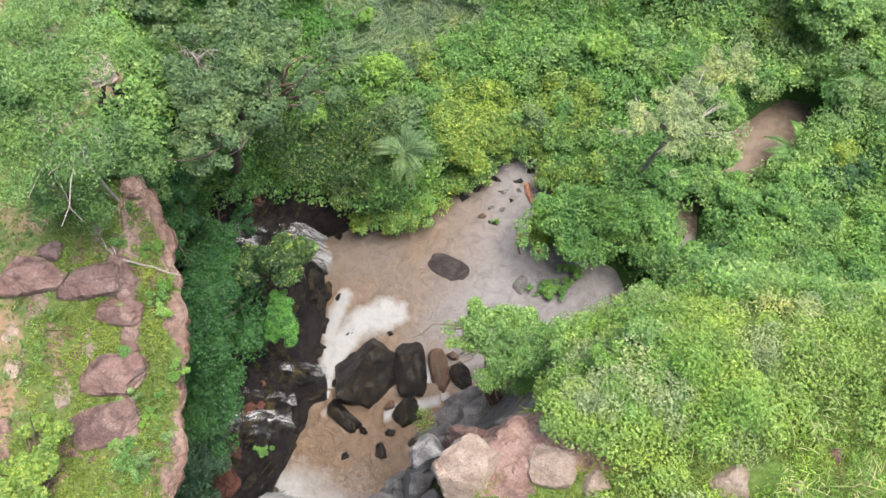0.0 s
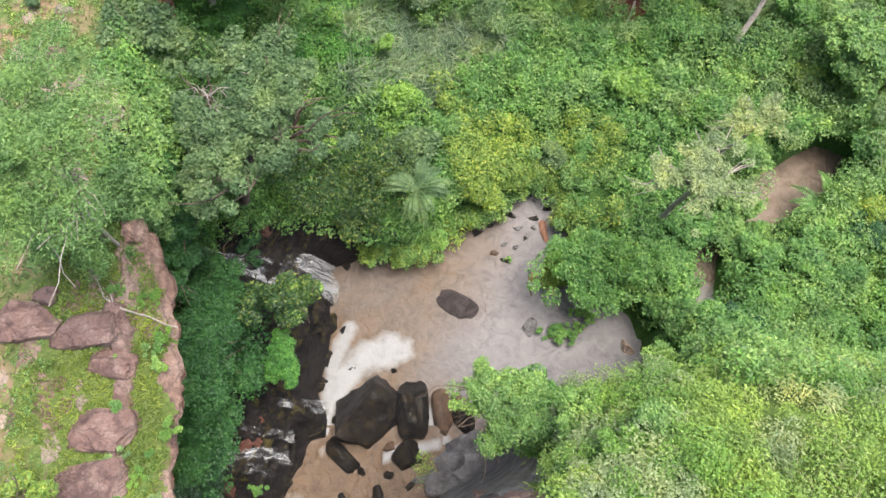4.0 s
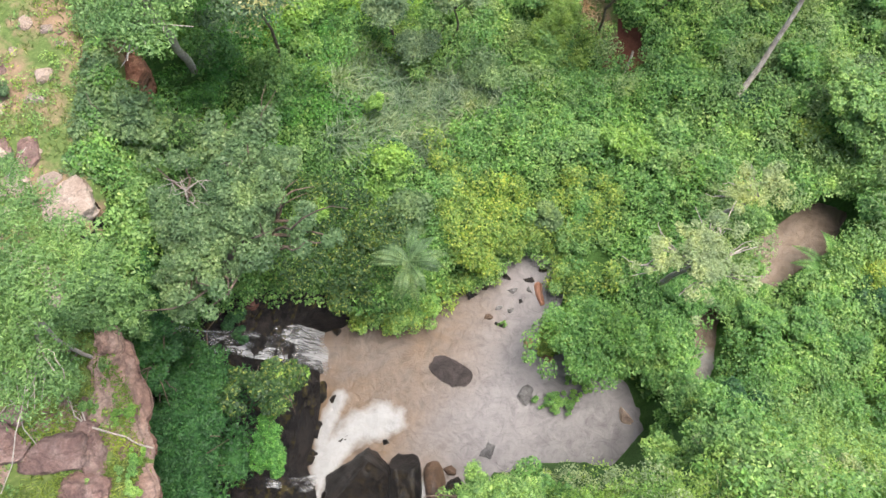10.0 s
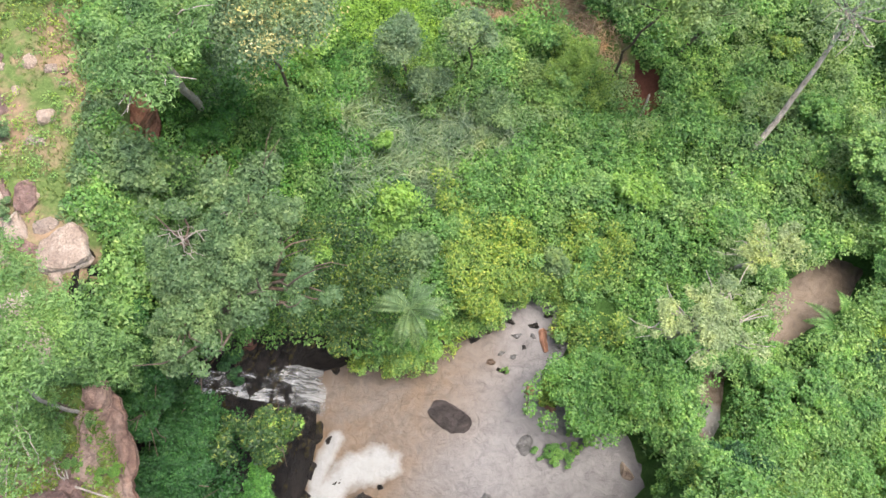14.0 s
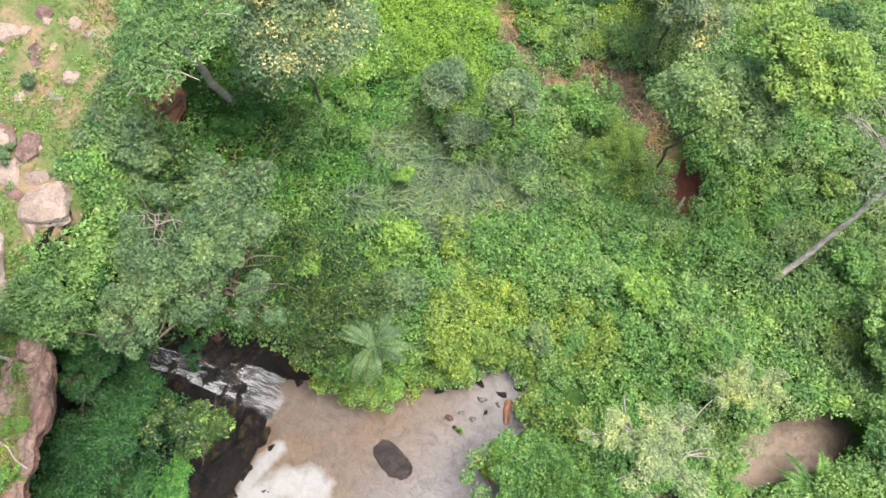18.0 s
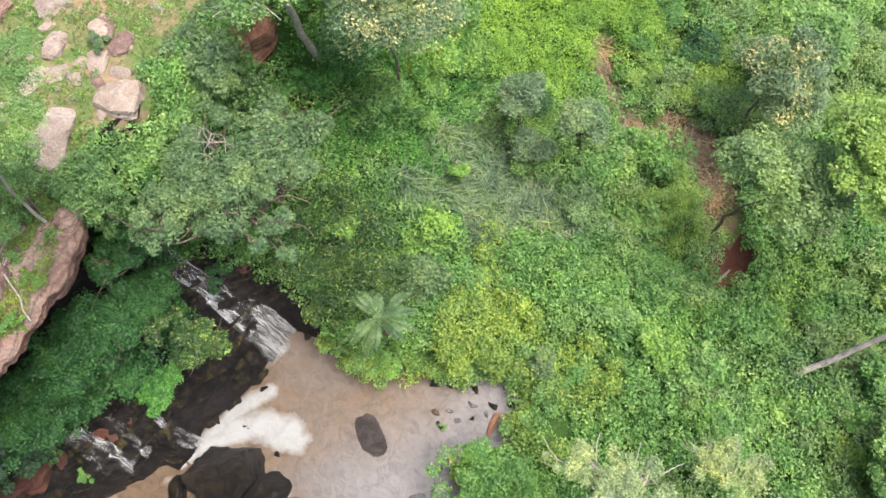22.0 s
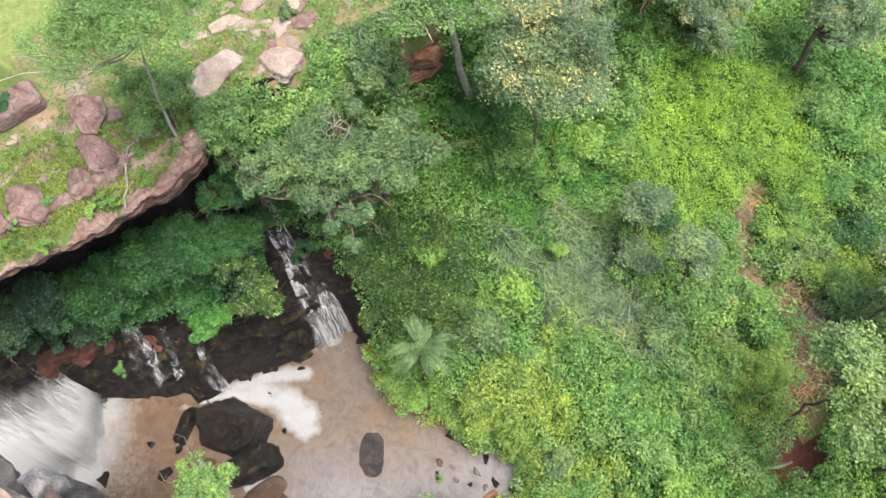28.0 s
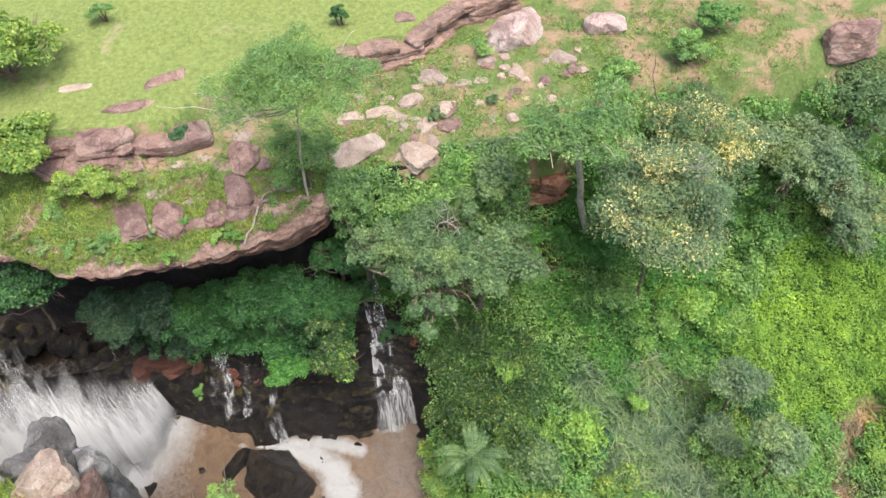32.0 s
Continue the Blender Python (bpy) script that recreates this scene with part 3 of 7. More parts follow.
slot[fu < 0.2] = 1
slot[(fu < 0.2) & (fx < terrace_line(fy) - 0.2)] = 2
slot[(fu < 0.9) & (fu > -1.5) & (steep > 1.6) & (fy < -0.8)] = 3
# Wall behind the ledge coloured black to stand in for the overhang's shade.
slot[(fu < 0.9) & (fu > -0.3) & (steep > 1.6) & (fy < -0.8)] = 4
# Wet slopes; south of -11 the black climbs higher as painted cave shade.
wet = (fu > np.where(fy > -1.2, 1.3, 0.2)) & (fy < 3.2) & (fx < -3.5) & (fz < np.where(fy < -11, 14, 6.5))
slot[wet] = 4
slot[(fs < 0) & (fz > 9)] = 5
slot[(fs > 0) & (fd < 4.2) & (fx < 4.0) & (fx > -3) & (fz > 0.2) & (fy < -7.2)] = 6
slot[(fz > 8) & (np.hypot((fx - 2.4) / 2.8, (fy + 11.7) / 1.4) + 0.9 * fbm(fx, fy, 1.2, 3) < 1)] = 9
slot[np.hypot(fx - 12.3, (fy - 19.9) * 0.8) + 2.0 * fbm(fx, fy, 1.0, 3) < 1.6] = 7
slot[line_distance(TRACK, fx, fy)[0] + 0.5 * fbm(fx, fy, 0.8, 3) < 0.6] = 8
slot[line_distance([(5.0, 25.4), (7.0, 25.0), (9.2, 23.4), (10.4, 22.2)], fx, fy)[0] + fbm(fx, fy, 1.0, 3) < 1.5] = 8
slot[np.hypot(fx + 11.5, (fy - 9.9) / 1.5) < 1.0] = 7
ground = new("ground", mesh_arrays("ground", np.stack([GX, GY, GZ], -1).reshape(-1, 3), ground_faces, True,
             [FLOOR_SOIL, MEADOW, UPPER_MEADOW, RED_ROCK, WET_ROCK_AND_SHADE, BLUFF_SOIL, GREY_ROCK, RED_EARTH, PATH_EARTH, MAUVE_ROCK], slot))
tagged(ground, "gorge floor, rocky slopes and grassy sandstone plateau", "ground", kind="structure")


# stepped black rock beside the waterfalls
wx, wy = np.meshgrid(np.arange(-12.9, -5.2, 0.09), np.arange(-13.8, 3.4, 0.09), indexing="ij")
wz = ground_z(wx, wy) + 0.25 * fbm(wx, wy, 2.2, 4)
part_step = wz / 0.6 + 1.3 * fbm(wx, wy * 0.6, 1.4, 4)
wz = 0.6 * (np.floor(part_step) + sstep(0.5, 0.95, part_step - np.floor(part_step)) - 1.3 * fbm(wx, wy * 0.6, 1.4, 4)) + 0.45 * fbm(wx, wy * 1.6, 0.5, 4) + 0.1
rim_fade = np.minimum(np.minimum(wx + 12.9, -5.2 - wx), np.minimum(wy + 13.8, 3.4 - wy))
wz = wz - 0.9 * sstep(0.5, 0.0, rim_fade)
wf = grid_faces(*wx.shape)


def face_z(x, y):
    i = np.clip(((np.asarray(x) + 12.9) / 0.09).round().astype(int), 0, wx.shape[0] - 1)
    j = np.clip(((np.asarray(y) + 13.8) / 0.09).round().astype(int), 0, wx.shape[1] - 1)
    return wz[i, j]


face = new("wet_rock_face", mesh_arrays("wet_rock_face", np.stack([wx, wy, wz], -1).reshape(-1, 3), wf, True, [WET_ROCK_AND_SHADE]))
face.data.set_sharp_from_angle(angle=radians(32))
tagged(face, "stepped black wet rock face streaked with moss", "rock face", kind="structure")


# ---------------------------------------------------------------- water
def water_sheet(name, ring, z, step, mat, foam, label, category):
    xs = np.arange(min(p[0] for p in ring) - 1, max(p[0] for p in ring) + 1, step)
    ys = np.arange(min(p[1] for p in ring) - 1, max(p[1] for p in ring) + 1, step)
    X, Y = np.meshgrid(xs, ys, indexing="ij")
    f = foam(X, Y)
    Z = z(X, Y) + 0.05 * fbm(X, Y, 0.9, 3) + 0.22 * f * (0.5 + fbm(X, Y, 0.5, 3))
    faces = grid_faces(len(xs), len(ys))
    keep = inside(ring, X.ravel()[faces].mean(1), Y.ravel()[faces].mean(1)) > -1.7
    me = mesh_arrays(name, np.stack([X, Y, Z], -1).reshape(-1, 3), faces[keep], True, [mat])
    layer = me.attributes.new("foam", "FLOAT", "POINT")
    layer.data.foreach_set("value", f.ravel().astype(np.float32))
    layer = me.attributes.new("silt", "FLOAT", "POINT")
    layer.data.foreach_set("value", sstep(-5.0, -9.5, Y + 1.5 * fbm(X, Y, 2.5, 3)).ravel().astype(np.float32))
    # Eastern water carries the painted sky reflection.
    layer = me.attributes.new("sky_sheen", "FLOAT", "POINT")
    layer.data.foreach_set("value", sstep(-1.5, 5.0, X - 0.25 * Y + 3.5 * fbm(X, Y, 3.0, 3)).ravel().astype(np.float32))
    return tagged(new(name, me), label, category, kind="structure")


JET = [(-6.1, -8.4), (-5.9, -6.4), (-5.2, -4.6), (-4.0, -3.6), (-2.5, -3.1)]
SPUR = [(-6.0, -6.2), (-5.9, -4.2), (-5.5, -2.7), (-5.1, -1.8)]


def pool_foam(x, y):
    torn = 0.7 * fbm(x, y, 1.0, 4) + 0.4 * fbm(x, y, 0.35, 3)
    d, _ = line_distance(JET, x, y)
    spread = 0.55 + 0.8 * sstep(-6.5, -3.0, y)
    jet = sstep(1.15, 0.25, np.abs(d + torn) / spread) * sstep(-1.6, -2.7, y - 0.35 * (x + 3.5) + 0.8 * torn)
    d, _ = line_distance(SPUR, x, y)
    spur = 0.95 * sstep(0.75, 0.1, np.abs(d + 0.5 * torn))
    chute = sstep(0.45, 0.1, np.abs(x + 0.42 - 0.1 * (y + 7) + 0.4 * torn)) * sstep(-5.6, -6.6, y)
    gap = sstep(1.1, 0.3, np.hypot((x + 0.2) / 1.3, (y + 8.2) / 0.8) + torn)
    foot = sstep(1.0, 0.1, np.hypot((x + 6.2) / 0.9, (y - 0.4) / 1.5) + torn) * 0.75
    return np.clip(np.maximum.reduce([jet, spur, chute, gap, foot]), 0, 1)


def basin_foam(x, y):
    wob = 1.4 * fbm(x, y, 1.6, 4)
    d, _ = line_distance([(-7.8, -13.4), (-6.6, -13.8), (-5.8, -14.8), (-5.4, -16.5), (-5.4, -24)], x, y)
    behind = sstep(0.0, 1.5, -5.0 - x) * sstep(-12.6, -14.4, y + 0.5 * (x + 8))
    great = 1.15 * np.maximum(sstep(3.6, -0.4, d + 1.1 * wob), behind)
    d, _ = line_distance([(-5.9, -8.6), (-3.6, -9.3), (-2.2, -8.6), (-0.2, -8.3)], x, y)
    race = 0.9 * sstep(0.7, 0.1, np.abs(d + 0.55 * wob)) * sstep(0.9, 0.2, x) * sstep(-0.16, 0.08, fbm(x + 3, y, 1.1, 2) + 0.3 * (x > -2.9))
    fleck = 0.32 * sstep(-9.5, -12.5, y) * sstep(-0.5, -4.5, x)
    return np.clip(np.maximum.reduce([great, race, fleck]), 0, 1.15)


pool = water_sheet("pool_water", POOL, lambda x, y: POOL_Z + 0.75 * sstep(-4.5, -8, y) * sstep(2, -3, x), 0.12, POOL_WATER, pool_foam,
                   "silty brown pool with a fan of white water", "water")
basin = water_sheet("basin_water", BASIN, lambda x, y: BASIN_Z - 0.12 * sstep(-9.5, -8, y), 0.14, POOL_WATER, basin_foam,
                    "brown plunge pool churned white by the great waterfall", "water")
STREAM_RING = [(10.2, -4.6), (12, -4), (14.5, -1.6), (17.4, -2.6), (18.0, 0.5), (20, 2.6), (23, 4), (25.5, 7.2), (46, 12), (46, 18), (22, 11), (17, 8), (15, 4), (12.5, 1.2), (10.6, -1.2)]
stream = water_sheet("stream_water", STREAM_RING, lambda x, y: POOL_Z - 0.03 + 0 * x, 0.2, STREAM_WATER,
                     lambda x, y: 0.75 * sstep(1.3, 0.2, np.hypot(x - 15.3, (y + 0.1) / 1.2)), "brown stream winding out of the pool", "water")
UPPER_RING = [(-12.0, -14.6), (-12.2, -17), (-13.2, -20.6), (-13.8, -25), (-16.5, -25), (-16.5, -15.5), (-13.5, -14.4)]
upper = water_sheet("upper_river_water", UPPER_RING, lambda x, y: UPPER_Z + 0 * x, 0.2, CAVE_SHADE_WATER,
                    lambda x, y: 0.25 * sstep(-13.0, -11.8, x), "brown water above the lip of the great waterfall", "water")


def waterfall(name, lip, foot, nu, nv, bulge, mat, label, reach=0.35, spill=0.0):
    """A sheet of falling water between a lip line and a foot line, thrown clear of the rock."""
    lip, foot = np.array(lip, float), np.array(foot, float)
    s = np.linspace(0, 1, nu)
    t = np.linspace(0, 1, nv)
    def along(line, s):
        q = np.linspace(0, 1, len(line))
        return np.stack([np.interp(s, q, line[:, k]) for k in range(3)], -1)
    a, b = along(lip, s), along(foot, s)
    S, T = np.meshgrid(s, t, indexing="ij")
    flat = T ** (1 - reach)
    P = a[:, None] * (1 - flat[..., None]) + b[:, None] * flat[..., None]
    P[..., 2] = a[:, None, 2] * (1 - T**1.5) + b[:, None, 2] * T**1.5 + bulge * np.sin(np.pi * T) + 0.12 * fbm(S * 9, T * 2, 1) * np.sin(np.pi * T)
    P[..., 0] += (0.3 * fbm(S * 14 + 5, T * 2.5, 1) + 0.8 * spill * fbm(S * 5 + 2, 0 * T, 1, 3)) * np.sqrt(T)
    P[..., 2] += 0.5 * spill * fbm(S * 7, T * 1.5, 1, 3) * (1 - T)
    P[..., 0] += 2.2 * spill * fbm(S * 9 + 4, 0 * T, 1, 4) * T**3
    me = mesh_arrays(name, P.reshape(-1, 3), grid_faces(nu, nv), True, [mat])
    wide = np.linalg.norm(lip[-1] - lip[0])
    tall = np.linalg.norm(foot.mean(0) - lip.mean(0))
    uv = np.stack([S * wide, T * tall, T], -1).reshape(-1, 3)
    layer = me.attributes.new("flow", "FLOAT_VECTOR", "POINT")
    layer.data.foreach_set("vector", uv.astype(np.float32).ravel())
    return tagged(new(name, me), label, "waterfall", kind="structure")


for k, (off, high_off) in enumerate(((0, 0), (0.35, 0.12))):
    waterfall("great_waterfall", [(-11.2 + off, -14.0, 3.0 + high_off), (-11.6 + off, -16.0, 3.5 + high_off), (-12.1 + off, -18.2, 4.4 + high_off), (-12.7 + off, -20.6, 5.5 + high_off), (-13.2 + off, -25.0, 6.0 + high_off)],
              [(-8.6 + off, -12.3, 0.5), (-6.7 + off, -12.9, 0.5), (-5.3 + off, -14.0, 0.5), (-4.7 + off, -16.0, 0.5), (-4.9 + off, -21.0, 0.5)], 140, 44, 0.35, GREAT_FALL,
              "broad white waterfall pouring off a dark rock lip", spill=1.0)


def sliding_water(name, lip, foot, width, label, seed, nu=40, nv=70):
    """Thin water that slides and drops down the steps of the rock face, fanning out."""
    S, T = np.meshgrid(np.linspace(-0.5, 0.5, nu), np.linspace(0, 1, nv), indexing="ij")
    run = np.array(foot, float) - np.array(lip, float)
    across = np.array([-run[1], run[0]]) / np.hypot(*run)
    w = width[0] + (width[1] - width[0]) * T
    X = lip[0] + run[0] * T + across[0] * S * w + 0.25 * fbm(S * 4 + seed, T * 4, 1, 3)
    Y = lip[1] + run[1] * T + across[1] * S * w + 0.5 * fbm(S * 3 + seed, T * 5, 1, 3) * T
    Z = np.maximum(face_z(X, Y), POOL_Z)
    fall = 2.6 * np.hypot(*run) / nv
    for k in range(1, nv):
        Z[:, k] = np.maximum(Z[:, k], Z[:, k - 1] - fall)
    Z += 0.13
    me = mesh_arrays(name, np.stack([X, Y, Z], -1).reshape(-1, 3), grid_faces(nu, nv), True, [THIN_FALL])
    layer = me.attributes.new("flow", "FLOAT_VECTOR", "POINT")
    layer.data.foreach_set("vector", np.stack([S * w + seed, T * np.hypot(*run) * 1.6, 0 * S], -1).astype(np.float32).ravel())
    return tagged(new(name, me), label, "waterfall", kind="structure")


sliding_water("upper_side_waterfall", (-11.9, 0.0), (-9.2, 0.3), (0.8, 1.3), "thin white waterfall over black wet rock", 3)
sliding_water("side_waterfall", (-9.3, 0.3), (-5.9, 0.6), (1.3, 2.5), "veil of white water over black rock into the pool", 7, 60, 90)
sliding_water("small_waterfall", (-8.2, -6.3), (-6.1, -6.4), (0.35, 0.75), "narrow white trickle down black rock", 11, 16)
sliding_water("trickling_waterfall", (-10.6, -9.2), (-7.6, -9.2), (0.9, 1.5), "thin strands of water down a black rock face", 17, 40)
sliding_water("trickling_waterfall", (-9.6, -7.6), (-7.4, -7.9), (0.3, 0.6), "thin strands of water down a black rock face", 23, 16)


# ---------------------------------------------------------------- rocks
def icosphere(level):
    bm = bmesh.new()
    bmesh.ops.create_icosphere(bm, subdivisions=level, radius=1)
    v = np.array([q.co[:] for q in bm.verts])
    f = np.array([[w.index for w in q.verts] for q in bm.faces])
    bm.free()
    return v, f


ICO = {k: icosphere(k) for k in (2, 3, 4, 5)}


def rock_mesh(name, seed, size, mat, level=3, cuts=9, rough=0.06, bottom=-0.35, boxy=3.2, tight=0.6, facets=()):
    """A stone: a lump cut by planes into facets, with blunt edges and a pitted skin, resting at z = 0."""
    r = np.random.default_rng(seed)
    v, f = ICO[level]
    v = v / (np.abs(v) ** boxy).sum(1, keepdims=True) ** (1 / boxy)
    for _ in range(cuts):
        n = unit(r.normal(size=3) * [1, 1, 0.8])
        far = tight + 0.4 * r.random()
        over = v @ n - far
        v -= np.where(over > 0, over * 0.985, 0)[:, None] * n
    for n, far in facets:
        n = unit(np.array(n, float))
        over = v @ n - far
        v -= np.where(over > 0, over * 0.99, 0)[:, None] * n
    off = r.random(2) * 40
    dent = fbm(v[:, 0] * 1.3 + off[0], v[:, 1] * 1.3 + v[:, 2] * 1.7 + off[1], 0.55, 4)
    pit = fbm(v[:, 0] * 4 + off[1], v[:, 1] * 4 - v[:, 2] * 5 + off[0], 0.8, 4)
    v = v * (1 + rough * (2.8 * dent + 1.6 * pit))[:, None]
    layer = fbm(v[:, 2] * 5 + off[0], 0 * v[:, 0] + off[1], 1.0, 2)
    v[:, :2] *= (1 + 0.12 * layer)[:, None]
    v[:, 2] = np.maximum(v[:, 2], bottom)
    v *= np.array(size) * 0.5 / np.abs(v).max(0)
    v[:, 2] -= v[:, 2].min()
    me = mesh_arrays(name, v, f, True, [mat])
    me.set_sharp_from_angle(angle=radians(26))
    return me


def stone(name, x, y, size, mat, seed, label, turn=0.0, tilt=(0, 0), z=None, sink=0.2, level=3, cuts=9, group="", rough=0.09, category="rock", boxy=3.2, tight=0.6, facets=()):
    base = gz(x, y) if z is None else z
    me = rock_mesh(name, seed, size, mat, level, cuts, rough, boxy=boxy, tight=tight, facets=facets)
    return thing(name, pose(x, y, base - sink * size[2], tilt[0], tilt[1], turn), label, category, group, me)


PILE = "wet rocks between the pools"
GREAT_FACETS = [((-0.45, 0.8, 0.15), 0.66), ((0.55, 0.75, 0.15), 0.86), ((1, 0, 0.12), 0.93), ((0.62, -0.72, 0.15), 0.74), ((-0.25, -0.95, 0.15), 0.85), ((-1, -0.1, 0.12), 0.84), ((0.22, -0.2, 0.95), 0.62), ((-0.5, 0.5, 0.7), 0.6)]
stone("boulder", -3.85, -6.55, (4.15, 4.7, 3.25), BLACK_ROCK, 11, "huge angular black boulder, wet, with mossy edge, in white water", 0, (3, -3), z=-0.6, sink=0, level=5, cuts=0, group=PILE, boxy=7.0, rough=0.065, facets=GREAT_FACETS)
stone("boulder", -1.4, -6.45, (1.75, 3.3, 2.6), BLACK_ROCK, 12, "tall smooth black boulder leaning on a bigger one", 3, z=-0.6, sink=0, level=5, cuts=3, group=PILE, tight=0.85, rough=0.045, boxy=4.5)
stone("boulder", 0.15, -6.5, (1.15, 2.6, 2.2), BROWN_ROCK, 13, "rounded dark brown boulder at the pool's edge", 6, z=-0.9, sink=0, level=4, cuts=2, group=PILE, boxy=3.2, tight=0.85, rough=0.04)
stone("boulder", 1.35, -6.75, (1.3, 1.8, 1.7), BLACK_ROCK, 14, "nearly black boulder beneath a bush", 38, z=-0.9, sink=0, level=4, group=PILE)
stone("boulder", 0.95, -5.7, (0.75, 0.8, 1.2), BROWN_ROCK, 15, "small rounded brown boulder at the pool's edge", 10, z=-0.8, sink=0, group=PILE, boxy=2.4)
stone("boulder", 3.0, -7.2, (0.9, 1.1, 1.6), BLACK_ROCK, 20, "dark pointed boulder in the shade of a bush", 40, z=-0.5, sink=0, group=PILE)
stone("boulder", -5.1, -8.75, (2.4, 1.1, 1.5), BLACK_ROCK, 16, "long black boulder, wet, leaning in the outflow", -46, (0, 8), z=-0.1, sink=0, level=4, group=PILE, cuts=5, tight=0.8, boxy=5.0, rough=0.06)
stone("boulder", -5.65, -7.0, (0.5, 0.7, 1.2), BLACK_ROCK, 21, "small black boulder beside the outflow", 20, z=-0.4, sink=0, group=PILE)
stone("boulder", -2.55, -8.35, (0.9, 0.6, 1.2), BROWN_ROCK, 17, "brown boulder wedged below the black ones", 20, z=-0.1, sink=0, group=PILE)
stone("boulder", -2.7, -9.0, (0.9, 0.6, 1.0), BROWN_ROCK, 22, "small brown boulder wedged in white water", -10, z=-0.1, sink=0, group=PILE)
stone("boulder", -1.55, -8.85, (1.7, 1.8, 1.7), BLACK_ROCK, 18, "rough black boulder with brown streaks", 45, z=-0.1, sink=0, level=4, group=PILE, cuts=6, tight=0.75, boxy=5.0)
stone("boulder", -0.55, -8.15, (0.55, 0.8, 1.0), BLACK_ROCK, 19, "small black boulder ringed by foam", 10, z=-0.2, sink=0, group=PILE)
stone("boulder", -1.5, -10.3, (0.8, 0.6, 1.0), BLACK_ROCK, 23, "small black boulder at the foot of the bluff", 30, z=0.0, sink=0, group=PILE)
for k, (x, y, s) in enumerate([(-3.1, -10.7, 1.0), (-2.3, -12.3, 0.6), (-4.9, -10.9, 0.7), (-4.3, -13.6, 1.1), (-2.6, -9.7, 0.7), (-3.9, -9.6, 0.8)]):
    stone("rock", x, y, (s, s * 1.2, 0.9), BLACK_ROCK, 30 + k, "small black rock standing out of brown water", 40 * k, z=0.05, sink=0, group="rocks in the plunge pool")
stone("rock", 1.0, -0.45, (2.6, 1.6, 0.75), SLAB_ROCK, 41, "flat dark rock lying alone in the brown pool", -28, z=-0.66, sink=0, group="rocks in the pool", cuts=5, level=4, boxy=2.6, tight=0.8, rough=0.08)
